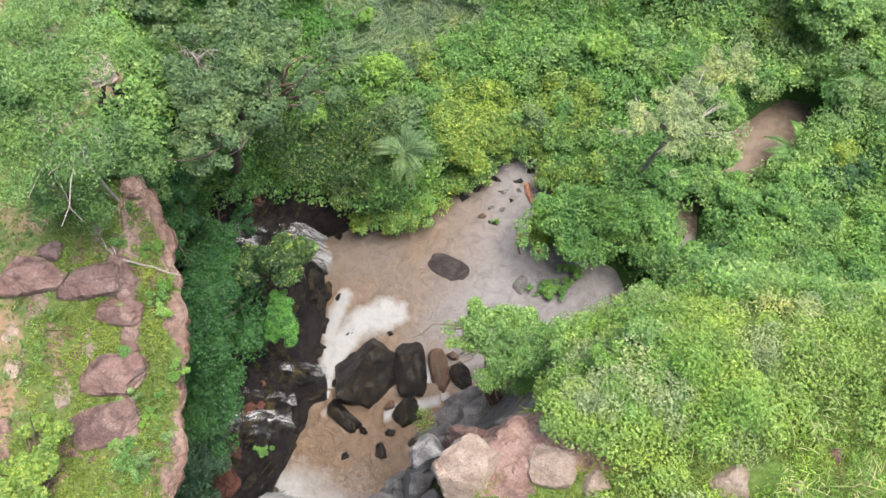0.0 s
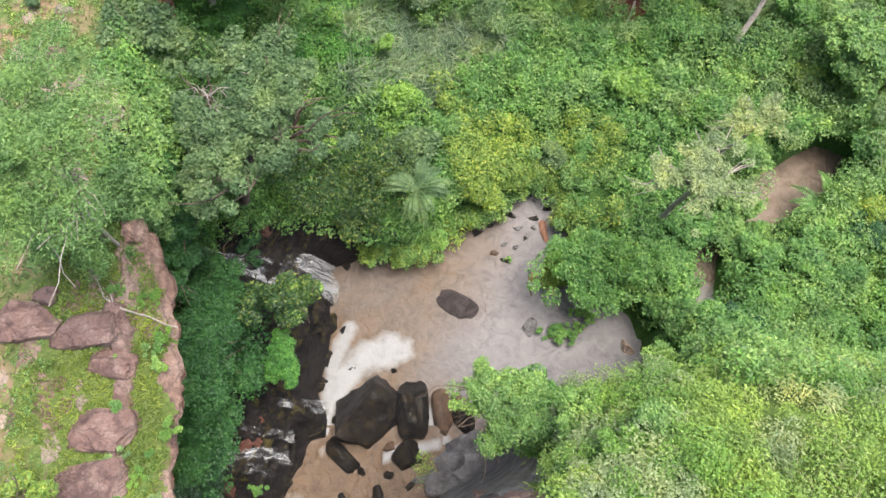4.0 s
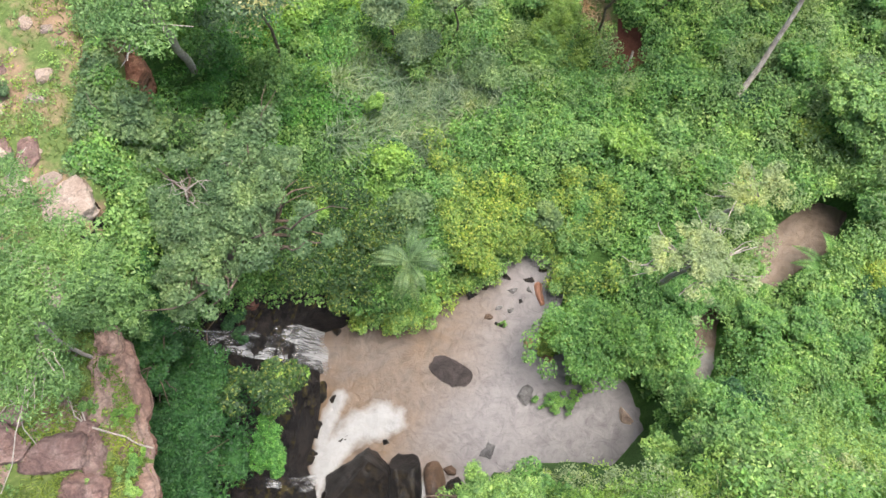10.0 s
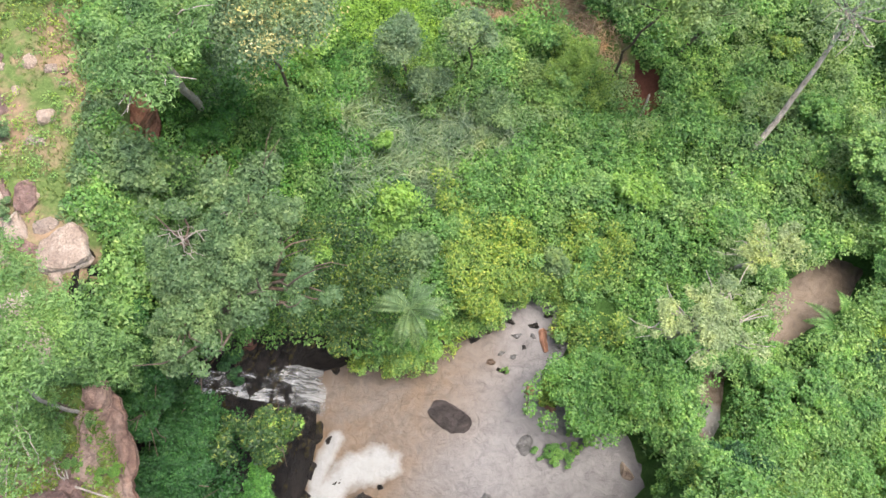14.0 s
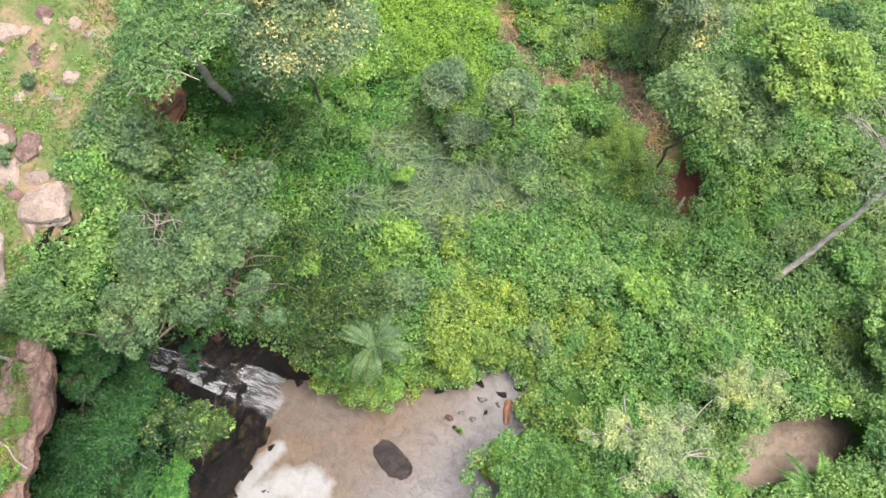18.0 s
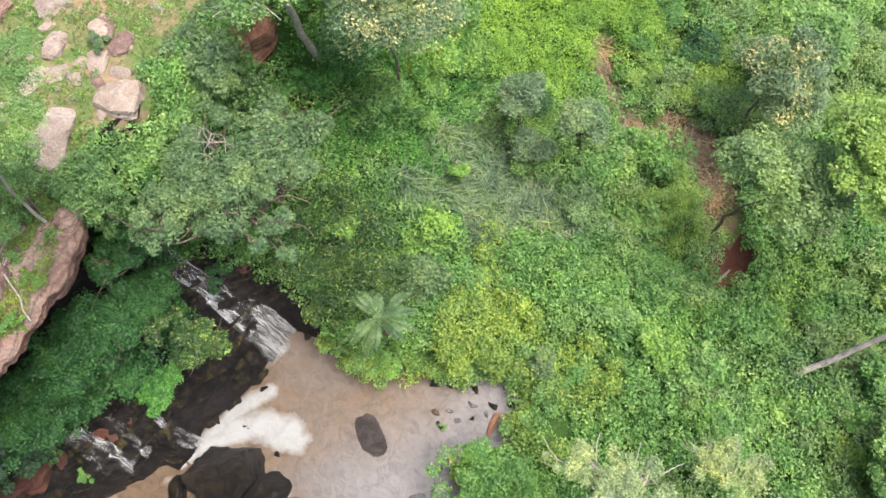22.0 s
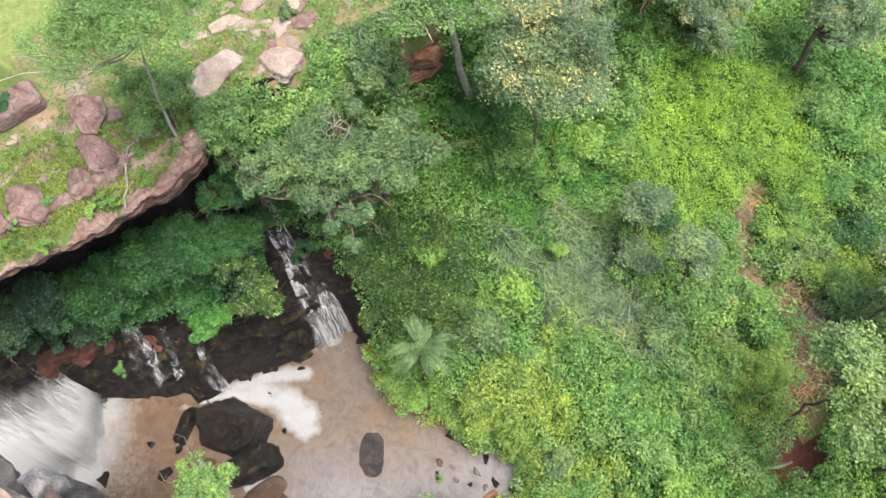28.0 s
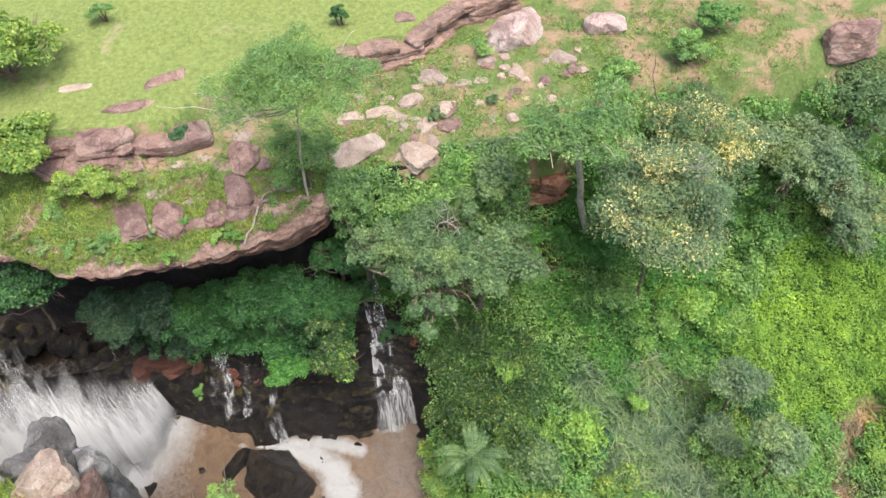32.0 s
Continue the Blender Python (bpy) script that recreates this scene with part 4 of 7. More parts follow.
for k, (t, x, y, sx, sy, h, mat, what) in enumerate([
        (0, -5.4, 2.0, 0.8, 0.9, 0.9, BLACK_ROCK, "black rock at the foot of the side waterfall"),
        (0, -2.6, 2.1, 1.2, 0.6, 0.7, BLACK_ROCK, "dark rock under overhanging leaves"),
        (0, 2.2, 3.9, 0.95, 0.6, 0.75, BLACK_ROCK, "dark rock at the pool's far bank"),
        (20, 3.1, 2.6, 0.7, 0.4, 0.6, BROWN_ROCK, "brown rock breaking the surface"),
        (-40, 3.7, 2.2, 0.9, 0.3, 0.55, BLACK_ROCK, "narrow dark rock breaking the surface"),
        (60, 3.8, 3.2, 0.7, 0.35, 0.55, GREY_ROCK, "grey rock just above the water"),
        (70, 5.0, -1.7, 1.3, 1.0, 0.75, GREY_ROCK, "grey slab beside a shrub in the pool"),
        (70, 2.9, -4.6, 1.2, 0.8, 0.95, GREY_ROCK, "dark brown rock near the bushy bank"),
        (10, 6.1, 4.0, 0.7, 1.25, 0.95, ORANGE_ROCK, "orange-brown stone block at the bank"),
        (30, 6.7, 4.5, 0.5, 0.6, 0.9, ORANGE_ROCK, "orange-brown stone at the bank"),
        (0, 5.6, 4.9, 0.9, 0.5, 0.8, BLACK_ROCK, "dark rock at the bank"),
        (0, 6.4, 5.4, 0.8, 0.6, 0.8, BLACK_ROCK, "dark rock under the bank"),
        (40, 5.4, 1.1, 0.6, 0.7, 0.85, ORANGE_ROCK, "orange stone below a bush"),
        (-20, 6.5, 0.4, 0.9, 0.6, 0.85, ORANGE_ROCK, "orange stone below a bush"),
        (0, 5.2, 0.4, 0.3, 0.6, 0.7, BROWN_ROCK, "small brown stone in shallow water"),
        (0, 4.4, 3.0, 0.5, 0.3, 0.6, GREY_ROCK, "small grey rock just above the water"),
        (35, -4.6, -3.9, 1.7, 0.5, 0.9, BLACK_ROCK, "black rock splitting the white water"),
        (50, -5.4, -1.9, 0.8, 0.35, 0.75, BLACK_ROCK, "black rock beside the white water"),
        (0, -2.5, -4.2, 0.45, 0.4, 0.7, BLACK_ROCK, "small black rock in foam"),
        (25, 10.5, -2.7, 0.9, 1.9, 2.2, PALE_ROCK, "pale brown rock wall at the pool's outlet"),
        (20, 4.6, 4.2, 0.8, 0.5, 0.7, GREY_ROCK, "grey rock half under water at the bank"),
        (-30, 5.0, 3.6, 0.5, 0.4, 0.65, BLACK_ROCK, "dark rock just above the water"),
        (50, 5.6, 4.2, 0.6, 0.5, 0.7, GREY_ROCK, "grey rock half under water at the bank"),
        (10, 4.2, 5.0, 0.9, 0.5, 0.75, BLACK_ROCK, "dark rock under the leafy bank"),
        (70, 3.0, 4.6, 0.8, 0.5, 0.75, BLACK_ROCK, "dark rock under the leafy bank"),
        (0, -0.4, 2.7, 1.0, 0.6, 0.8, BLACK_ROCK, "black rock under overhanging leaves"),
        (30, -3.6, 2.1, 1.0, 0.7, 0.8, BLACK_ROCK, "black rock under overhanging leaves"),
        (0, 14.6, 0.7, 1.0, 0.7, 0.9, BLACK_ROCK, "black rock splitting the stream"),
        (30, 14.3, 1.6, 1.2, 1.1, 1.1, PALE_ROCK, "pale rock beside the stream's little fall"),
        (-20, 16.3, 0.2, 1.4, 0.9, 0.9, BROWN_ROCK, "brown rock at the stream's edge")]):
    stone("rock", x, y, (sx * 1.15, sy * 1.15, h), mat, 50 + k, what, t, z=-0.4 - 0.5 * h, sink=0, group="rocks in the pool")

WET = "wet ledges beside the waterfalls"
rw = np.random.default_rng(21)
for k in range(130):
    x, y = rw.uniform(-11.2, -6.2), rw.uniform(-13.4, 2.6)
    if k % 3 == 0:
        x, y = rw.uniform(-10.5, -6.2), rw.uniform(-1.6, 2.8)
    z0 = gz(x, y)
    if z0 < -0.2 or z0 > 6.2 or abs(y + 6.4) < 0.6 or abs(y + 9.1) < 0.9 or abs(y + 7.7) < 0.4 or -1.1 < y < 1.9:
        continue
    s = rw.uniform(0.35, 1.05)
    stone("wet_rock", x, y, (s, s * rw.uniform(1.1, 2.0), s * 0.7), RED_WET if k % 13 == 5 else WET_ROCK_AND_SHADE, 700 + k, "dark wet rock ledge streaked with moss" if k % 13 != 5 else "red-brown wet stone on a dark ledge",
          rw.uniform(-25, 25), (rw.uniform(-8, 8), rw.uniform(0, 14)), sink=0.5, level=3, group=WET, rough=0.12, boxy=4.5)
for k, (x, y, s) in enumerate([(-11.0, -12.6, 1.5), (-10.7, -11.4, 1.3), (-10.3, -10.4, 0.9), (-11.2, -13.8, 1.4), (-9.2, -8.3, 0.6), (-9.0, -7.3, 0.5), (-9.6, -8.6, 0.7), (-10.4, -12.2, 1.0)]):
    stone("wet_rock", x, y, (s, s * 1.6, s * 0.8), RED_WET, 760 + k, "dull red wet rock under the bushes", 20 * k, sink=0.45, level=3, group=WET, rough=0.12, boxy=4.5)
for k in range(22):
    y = -13.0 - 0.42 * k
    stone("wet_rock", float(np.interp(y, [-22, -14], [-13.6, -11.7])) + 0.5 * rw.normal(), y, (1.3, 1.4, 1.2), WET_ROCK_AND_SHADE, 780 + k, "black wet rock at the lip of the great waterfall", rw.uniform(0, 90), z=float(np.interp(y, [-22, -18, -14], [4.6, 3.3, 2.1])) + 0.3 * rw.random(), sink=0, level=3, group=WET)

for k in range(20):
    y = 1.9 - 0.53 * k + 0.2 * rw.normal()
    x = float(np.interp(y, [-8.2, -5.5, -2.0, 1.6], [-5.9, -6.7, -6.2, -6.4])) + 0.22 * rw.normal()
    s = rw.uniform(0.35, 1.0)
    stone("wet_rock", x, y, (s, s * rw.uniform(1.0, 1.9), s * 0.9), WET_ROCK_AND_SHADE, 810 + k, "black wet rock at the foot of the rock face", rw.uniform(-40, 40), z=-0.75, sink=0, level=3, group=WET, rough=0.12, boxy=4.0)

PLATEAU = "stones strewn over the plateau"
for k, (x, y, sx, sy, h, turn, mat, what) in enumerate([
        (-13.75, 0.35, 1.9, 3.0, 1.2, 27, PALE_ROCK, "large pale boulder with a hollow in its top"),
        (-13.0, 3.3, 1.9, 1.8, 0.8, 30, PALE_ROCK, "pale blocky boulder near the cliff edge"),
        (-13.8, -1.2, 0.8, 1.0, 0.6, 0, PALE_ROCK, "small pale boulder on grass"),
        (-16.1, 0.3, 0.7, 1.5, 0.6, 5, PALE_ROCK, "long pale stone block"),
        (-16.2, 1.9, 0.8, 1.7, 0.6, 8, PALE_ROCK, "long pale stone block"),
        (-16.9, 3.5, 1.1, 1.5, 0.6, 30, PALE_ROCK, "pale flat stone on grass"),
        (-17.6, 0.9, 0.7, 0.7, 0.5, 0, PALE_ROCK, "small pale stone on grass"),
        (-17.2, 2.2, 0.6, 0.8, 0.4, 50, PALE_ROCK, "small pale stone on grass"),
        (-18.4, 5.0, 1.2, 1.6, 0.7, -20, PALE_ROCK, "pale boulder with broken top"),
        (-15.6, 5.4, 0.9, 1.2, 0.5, 15, MAUVE_ROCK, "mauve flat stone on grass"),
        (-16.1, 7.1, 0.6, 0.7, 0.4, 0, PALE_ROCK, "small pale stone on grass"),
        (-18.0, 8.7, 0.5, 0.6, 0.4, 0, PALE_ROCK, "small pale stone on grass"),
        (-14.6, 8.5, 0.7, 0.6, 0.6, 20, PALE_ROCK, "small upright pale stone in grass"),
        (-14.8, 7.5, 0.9, 0.6, 0.5, 0, PALE_ROCK, "small pale stone beside a shrub"),
        (-14.4, 3.4, 1.4, 0.5, 0.3, -20, MAUVE_ROCK, "narrow flat stone sunk in grass"),
        (-15.0, 2.9, 0.7, 0.6, 0.4, 40, PALE_ROCK, "small pale stone on grass"),
        (-15.4, 3.6, 0.8, 0.7, 0.4, 10, PALE_ROCK, "small pale stone on grass"),
        (-13.0, 2.4, 0.6, 0.7, 0.5, 0, PALE_ROCK, "small pale stone near the cliff edge"),
        (-12.0, -5.35, 2.3, 1.35, 1.0, 6, MAUVE_ROCK, "mauve boulder at the end of a broken row"),
        (-13.9, -5.15, 2.5, 1.55, 1.1, -4, MAUVE_ROCK, "mauve boulder in a broken row across the grass"),
        (-12.5, -9.2, 0.7, 1.1, 0.4, 20, PALE_ROCK, "pale flat stone in grass"),
        (-13.5, -9.9, 0.7, 1.2, 0.4, -20, PALE_ROCK, "pale flat stone in grass"),
        (-14.4, -10.7, 1.2, 1.6, 0.5, 15, MAUVE_ROCK, "mauve flat stone in grass"),
        (-12.1, -3.4, 0.7, 1.4, 0.5, -12, PALE_ROCK, "pale bare rock in the grass"),
        (-11.5, -4.0, 0.6, 1.1, 0.5, 5, MAUVE_ROCK, "mauve bare rock in the grass"),
        (-13.4, -2.0, 0.9, 0.6, 0.4, 20, MAUVE_ROCK, "grey-mauve flat stone in grass"),
        (-15.6, -5.2, 1.5, 1.1, 0.5, -5, PALE_ROCK, "pale bare rock sunk in the grass"),
        (-13.45, -4.2, 0.9, 0.8, 0.6, 0, MAUVE_ROCK, "small mauve stone on grass"),
        (-10.95, -6.45, 1.7, 1.0, 0.8, -10, MAUVE_ROCK, "flat mauve slab near the cliff edge"),
        (-10.95, -8.65, 2.3, 1.5, 0.9, 3, MAUVE_ROCK, "broad mauve slab near the cliff edge"),
        (-11.1, -10.3, 2.4, 1.5, 0.8, 12, MAUVE_ROCK, "broad broken mauve slab near the cliff edge"),
        (-15.0, -9.6, 1.0, 1.2, 0.5, 30, MAUVE_ROCK, "mauve stone below a ledge"),
        (-10.95, -1.6, 0.8, 1.1, 0.9, 10, RED_ROCK, "red stone at the tip of the ledge"),
        (-11.2, -4.6, 0.8, 0.7, 0.6, 0, MAUVE_ROCK, "mauve stone beside a fallen branch"),
        (-14.3, -8.2, 0.7, 0.9, 0.2, 0, PALE_ROCK, "pale flat stone in grass"),
        (-14.5, -7.0, 0.6, 0.8, 0.2, 0, PALE_ROCK, "pale flat stone in grass"),
        (-21.3, 10.2, 2.5, 3.6, 2.4, 12, PINK_ROCK, "very large mauve and white boulder on the meadow"),
        (-21.4, 15.5, 1.8, 2.6, 1.7, -10, PINK_ROCK, "large mauve and white boulder on the meadow"),
        (-17.5, 9.9, 0.5, 0.6, 0.4, 0, PALE_ROCK, "small pale stone on grass"),
        (-19.6, 9.2, 0.7, 0.8, 0.5, 0, PALE_ROCK, "pale stone on grass"),
        (-18.8, 11.4, 0.5, 0.6, 0.4, 0, PALE_ROCK, "small pale stone on grass"),
        (-16.9, 10.6, 0.5, 0.5, 0.4, 0, PALE_ROCK, "small pale stone on grass"),
        (-19.8, 6.9, 0.6, 0.7, 0.4, 0, PALE_ROCK, "small pale stone on grass"),
        (-17.5, -10.2, 0.9, 3.4, 0.5, 8, MAUVE_ROCK, "flat bare rock in the upper meadow"),
        (-19.2, -8.7, 0.9, 2.5, 0.5, 20, MAUVE_ROCK, "flat bare rock in the upper meadow"),
        (-19.5, -13.4, 0.6, 1.9, 0.25, 8, PALE_ROCK, "pale flat stone in the upper meadow"),
        (-17.6, 28.9, 2.0, 3.6, 2.4, 10, MAUVE_ROCK, "large mauve rock wall on the meadow's edge"),
        (-22.5, 4.0, 1.0, 1.4, 0.5, 0, MAUVE_ROCK, "mauve stone above the rock wall")]):
    stone("plateau_boulder" if max(sx, sy) > 1.1 else "plateau_stone", x, y, (sx, sy, h * 1.2), mat, 100 + k, what, turn, z=float(plateau(np.array(x), np.array(y))), sink=0.45 if h < 0.55 else 0.25, group=PLATEAU, cuts=9, boxy=6.0, tight=0.8, rough=0.085, level=4 if max(sx, sy) > 1.0 else 3, category="boulder" if max(sx, sy) > 1.1 else "stone")

rs = np.random.default_rng(61)
for k in range(46):
    x, y = rs.uniform(-19.5, -13.4), rs.uniform(2.0, 13.5)
    if x > cliff_foot(y) - 1.4 or x < terrace_line(y) + 1.2:
        continue
    s = 0.3 + 0.75 * rs.random() ** 2
    stone("plateau_stone", x, y, (s, s * rs.uniform(1.0, 1.6), s * 0.6), PALE_ROCK if k % 4 else MAUVE_ROCK, 3000 + k, "small pale stone strewn on thin grass" if k % 4 else "small mauve stone strewn on thin grass", rs.uniform(0, 180),
          z=float(plateau(np.array(x), np.array(y))), sink=0.3, group=PLATEAU, cuts=11, boxy=5.0, tight=0.74, rough=0.07, category="stone")
for k, (x, y, s) in enumerate([(4.9, 5.2, 0.8), (5.9, 5.6, 0.9), (6.6, 3.4, 0.6), (5.8, 3.0, 0.55), (4.0, 4.2, 0.5), (6.0, 2.2, 0.5), (3.4, 3.4, 0.45), (5.3, 2.4, 0.4), (4.6, 1.6, 0.45)]):
    stone("rock", x, y, (s * 1.5, s * 2.3, 0.6), GREY_ROCK if k % 2 else BROWN_ROCK, 3100 + k, "grey slab barely above the brown water" if k % 2 else "dark slab barely above the brown water", 37 * k, z=-0.84, sink=0, group="rocks in the pool", cuts=8, boxy=4.0, tight=0.72)

BLUFFTOP = "bare rocks on the bluff's edge"
for k, (x, y, z, sx, sy, h, turn, mat, what) in enumerate([
        (1.05, -12.35, 15.0, 2.5, 2.3, 2.0, 20, PALE_ROCK, "large tan rock on the bluff's edge"),
        (3.6, -12.4, 15.4, 1.7, 1.5, 1.6, -15, PALE_ROCK, "tan rock beside grass on the bluff"),
        (4.9, -13.0, None, 1.1, 0.9, 0.8, 0, PALE_ROCK, "small tan rock in grass"),
        (8.9, -13.2, None, 1.5, 1.2, 1.0, 10, PALE_ROCK, "pale rounded rock in grass"),
        (10.9, -13.4, None, 0.6, 0.5, 0.5, 0, PALE_ROCK, "small pale stone in grass"),
        (12.4, -12.5, None, 0.5, 0.5, 0.5, 0, MAUVE_ROCK, "small brown stone in grass"),
        (1.3, -8.75, -0.6, 3.8, 2.5, 2.1, 8, GREY_ROCK, "smooth grey rock shelf sloping to the water"),
        (-0.5, -9.9, -0.5, 2.3, 1.9, 1.9, 40, GREY_ROCK, "smooth wet grey rock shelf"),
        (3.3, -8.3, 0.2, 1.6, 1.5, 2.2, -10, BROWN_ROCK, "brown rock shelf beneath the bushes"),
        (0.4, -10.3, -0.4, 2.4, 1.8, 2.6, 15, GREY_ROCK, "grey rock rising from the shelf"),
        (2.35, -11.35, 14.6, 1.7, 1.2, 2.0, 30, MAUVE_ROCK, "mauve cracked rock below the bluff's edge"),
        (2.55, -12.4, 14.8, 1.1, 1.3, 1.7, 15, MAUVE_ROCK, "mauve rock wedged between tan ones"),
        (0.9, -11.25, 13.4, 1.7, 0.9, 2.6, -8, MAUVE_ROCK, "mauve rock step below the tan rock"),
        (-0.45, -11.75, 12.6, 1.3, 1.5, 2.6, 20, STAINED_ROCK, "grey rock with white stains beside the tan one"),
        (-0.9, -12.5, 12.2, 1.5, 1.3, 2.2, 50, GREY_ROCK, "rounded grey rock beside a stained one"),
        (-1.9, -13.8, 11.6, 2.2, 2.0, 3.4, 12, GREY_ROCK, "grey rock head at the corner of the bluff"),
        (-0.5, -13.9, 12.8, 1.7, 1.9, 3.2, 30, GREY_ROCK, "grey rock behind the tan one"),
        (0.6, -11.4, 8.5, 2.6, 1.2, 5.6, 4, GREY_ROCK, "steep grey rock face of the bluff"),
        (2.6, -10.9, 9.0, 2.2, 1.3, 5.0, 20, GREY_ROCK, "steep grey rock face of the bluff"),
        (-1.5, -13.0, 5.5, 2.0, 2.2, 7.0, 30, GREY_ROCK, "grey rock face above the plunge pool"),
        (0.0, -11.7, 1.5, 2.2, 1.6, 8.0, 10, GREY_ROCK, "steep grey rock face of the bluff")]):
    base = gz(x, y) - 0.3 * h if z is None else z
    stone("bluff_rock", x, y, (sx, sy, h), mat, 200 + k, what, turn, z=base, sink=0, group=BLUFFTOP, level=4, cuts=8)


for k, (x, y, z, s, turn) in enumerate([(-13.3, 9.0, 12.4, (1.5, 2.2, 1.2), -8), (-12.9, 10.9, 12.1, (1.5, 2.6, 1.3), 12), (-12.7, 9.9, 11.5, (1.2, 3.2, 1.0), 4)]):
    stone("cliff_rock", x, y, s, CLIFF_ROCK, 260 + k, "red-orange rock bared in the cliff under a tree", turn, z=z, sink=0, level=4, boxy=6, group="bare rocks in the cliff")

# ---------------------------------------------------------------- overhanging ledge
def ledge_edge(y):
    return np.interp(y, [-20, -17.5, -14, -11.3, -8.1, -5.3, -4.1, -2.8, -1.6, -0.9, 0.2], [-12.6, -11.2, -9.3, -8.55, -8.5, -9.0, -9.4, -9.8, -10.5, -11.5, -12.6])


ny, turns = 300, 100
ys = np.linspace(-19.5, -0.7, ny)
edge = ledge_edge(ys) + 0.9 * fbm(ys, ys * 0 + 3, 1.1, 5)
inner = cliff_foot(ys) - 0.6
thick = np.interp(ys, [-19.5, -12, -7, -3, -0.95], [0.9, 0.9, 1.2, 1.7, 1.3])
rows = []
for k in range(turns):
    q = k / (turns - 1)
    if q < 0.5:      # top, from the plateau out to the brink
        s = q / 0.5
        x = inner + (edge - inner) * s
        torn = edge - x + 0.8 * fbm(x, ys, 1.1, 4)
        z = plateau(x, ys) + 0.06 - 0.16 * s**6 + 0.25 * fbm(x, ys, 0.6, 4) * sstep(0.55, 0.8, s) - 0.14 * sstep(0.55, 0.45, torn) - 0.14 * sstep(0.25, 0.18, torn)
    elif q < 0.7:    # face
        s = (q - 0.5) / 0.2
        bed = np.floor(s * 6)
        x = edge - 0.7 * s**1.3 - 0.55 * (value_noise(ys * 1.1 + 5.7 * bed, 0 * ys + 3.1 * bed) - 0.4) + 0.14 * fbm(ys * 3, s * 9 + 0 * ys, 0.8, 3)
        z = plateau(edge, ys) - 0.2 - thick * s + 0.06 * fbm(ys, s + 0 * ys, 0.5)
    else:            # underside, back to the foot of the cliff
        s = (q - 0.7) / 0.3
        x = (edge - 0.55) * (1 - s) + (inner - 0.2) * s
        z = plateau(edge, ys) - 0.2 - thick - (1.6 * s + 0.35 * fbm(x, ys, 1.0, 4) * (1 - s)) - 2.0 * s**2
    rows.append(np.stack([x, ys, z], -1))
P = np.array(rows)
lf = grid_faces(turns, ny)
lx, ly = P[..., 0].ravel()[lf].mean(1), P[..., 1].ravel()[lf].mean(1)
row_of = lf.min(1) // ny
rim = np.interp(ly, [-18, -10, -8.8, -7, -5.4, -4.6, -2], [0.15, 0.18, 0.4, 0.5, 0.4, 0.65, 0.6]) + 1.9 * fbm(lx, ly * 0.8, 0.9, 4)
grassy = (row_of < turns * 0.5) & (lx < ledge_edge(ly) - rim) & (fbm(lx + 7, ly * 0.7, 1.1, 3) > -0.15)
# The underside's near-black colour holds the overhang's shade.
ledge = new("cliff_ledge", mesh_arrays("cliff_ledge", P.reshape(-1, 3), lf[:, ::-1], True, [RED_ROCK, LEDGE_TURF, WET_ROCK_AND_SHADE, RED_FACE], np.where(row_of > turns * 0.8, 2, np.where(row_of > turns * 0.52, 3, grassy.astype(int)))))
ledge.data.set_sharp_from_angle(angle=radians(35))


def rock_band(name, line, width, high, mat, label, seed):
    """A low broken band of bedrock standing out of the turf along a line."""
    line = np.array(line, float)
    nu, nv = 90, 22
    q = np.linspace(0, 1, len(line))
    s = np.linspace(0, 1, nu)
    mid = np.stack([np.interp(s, q, line[:, k]) for k in range(2)], -1)
    run = unit(np.gradient(mid, axis=0))
    out = np.stack([run[:, 1], -run[:, 0]], -1)
    t = np.linspace(-1, 1, nv)
    w = width * (0.75 + 1.0 * fbm(s * 7 + seed, 0 * s, 1, 3)) * np.sqrt(np.clip(np.sin(np.pi * s), 0, 1))
    P2 = mid[:, None] + out[:, None] * (t[None, :, None] * w[:, None, None] + 0.3 * fbm(s[:, None] * 9 + 0 * t, t + seed, 1, 3)[..., None])
    X, Y = P2[..., 0], P2[..., 1]
    lift = high * (1 - np.abs(t)[None] ** 4) * (0.7 + 1.6 * fbm(X, Y, 0.7, 3)) + 0.12 * fbm(X, Y, 0.22, 3) - 0.1 * (np.abs(t)[None] > 0.95) - 0.12
    lift = lift - 0.12 * sstep(0.06, 0.0, np.abs(fbm(X + seed, Y, 1.3, 2)))
    ob = new(name, mesh_arrays(name, np.stack([X, Y, plateau(X, Y) + 0.1 + lift], -1).reshape(-1, 3), grid_faces(nu, nv), True, [mat]))
    ob.data.set_sharp_from_angle(angle=radians(30))
    return tagged(ob, label, "rock", "broken bands of bedrock on the plateau")


for seed, (line, width, high, mat) in enumerate([
        ([(-10.9, -4.6), (-10.7, -6.0), (-10.5, -7.6), (-10.5, -8.6)], 0.5, 0.3, MAUVE_ROCK), ([(-10.5, -8.8), (-10.6, -10.0), (-10.9, -11.6)], 0.45, 0.3, MAUVE_ROCK),
        ([(-10.2, -12.8), (-10.4, -15.0)], 0.3, 0.2, RED_ROCK), ([(-11.3, -1.6), (-11.1, -3.0), (-10.9, -4.3)], 0.4, 0.25, RED_ROCK), ([(-12.6, -10.9), (-11.4, -11.2), (-10.7, -10.9)], 0.4, 0.3, MAUVE_ROCK),
        ([(-11.9, -7.0), (-11.7, -8.1)], 0.25, 0.15, PALE_ROCK)]):
    rock_band("rock_band", line, width, high, mat, "low broken band of reddish bedrock in bright grass", 40 + seed)
tagged(ledge, "overhanging red sandstone ledge capped with grass", "cliff", kind="structure")

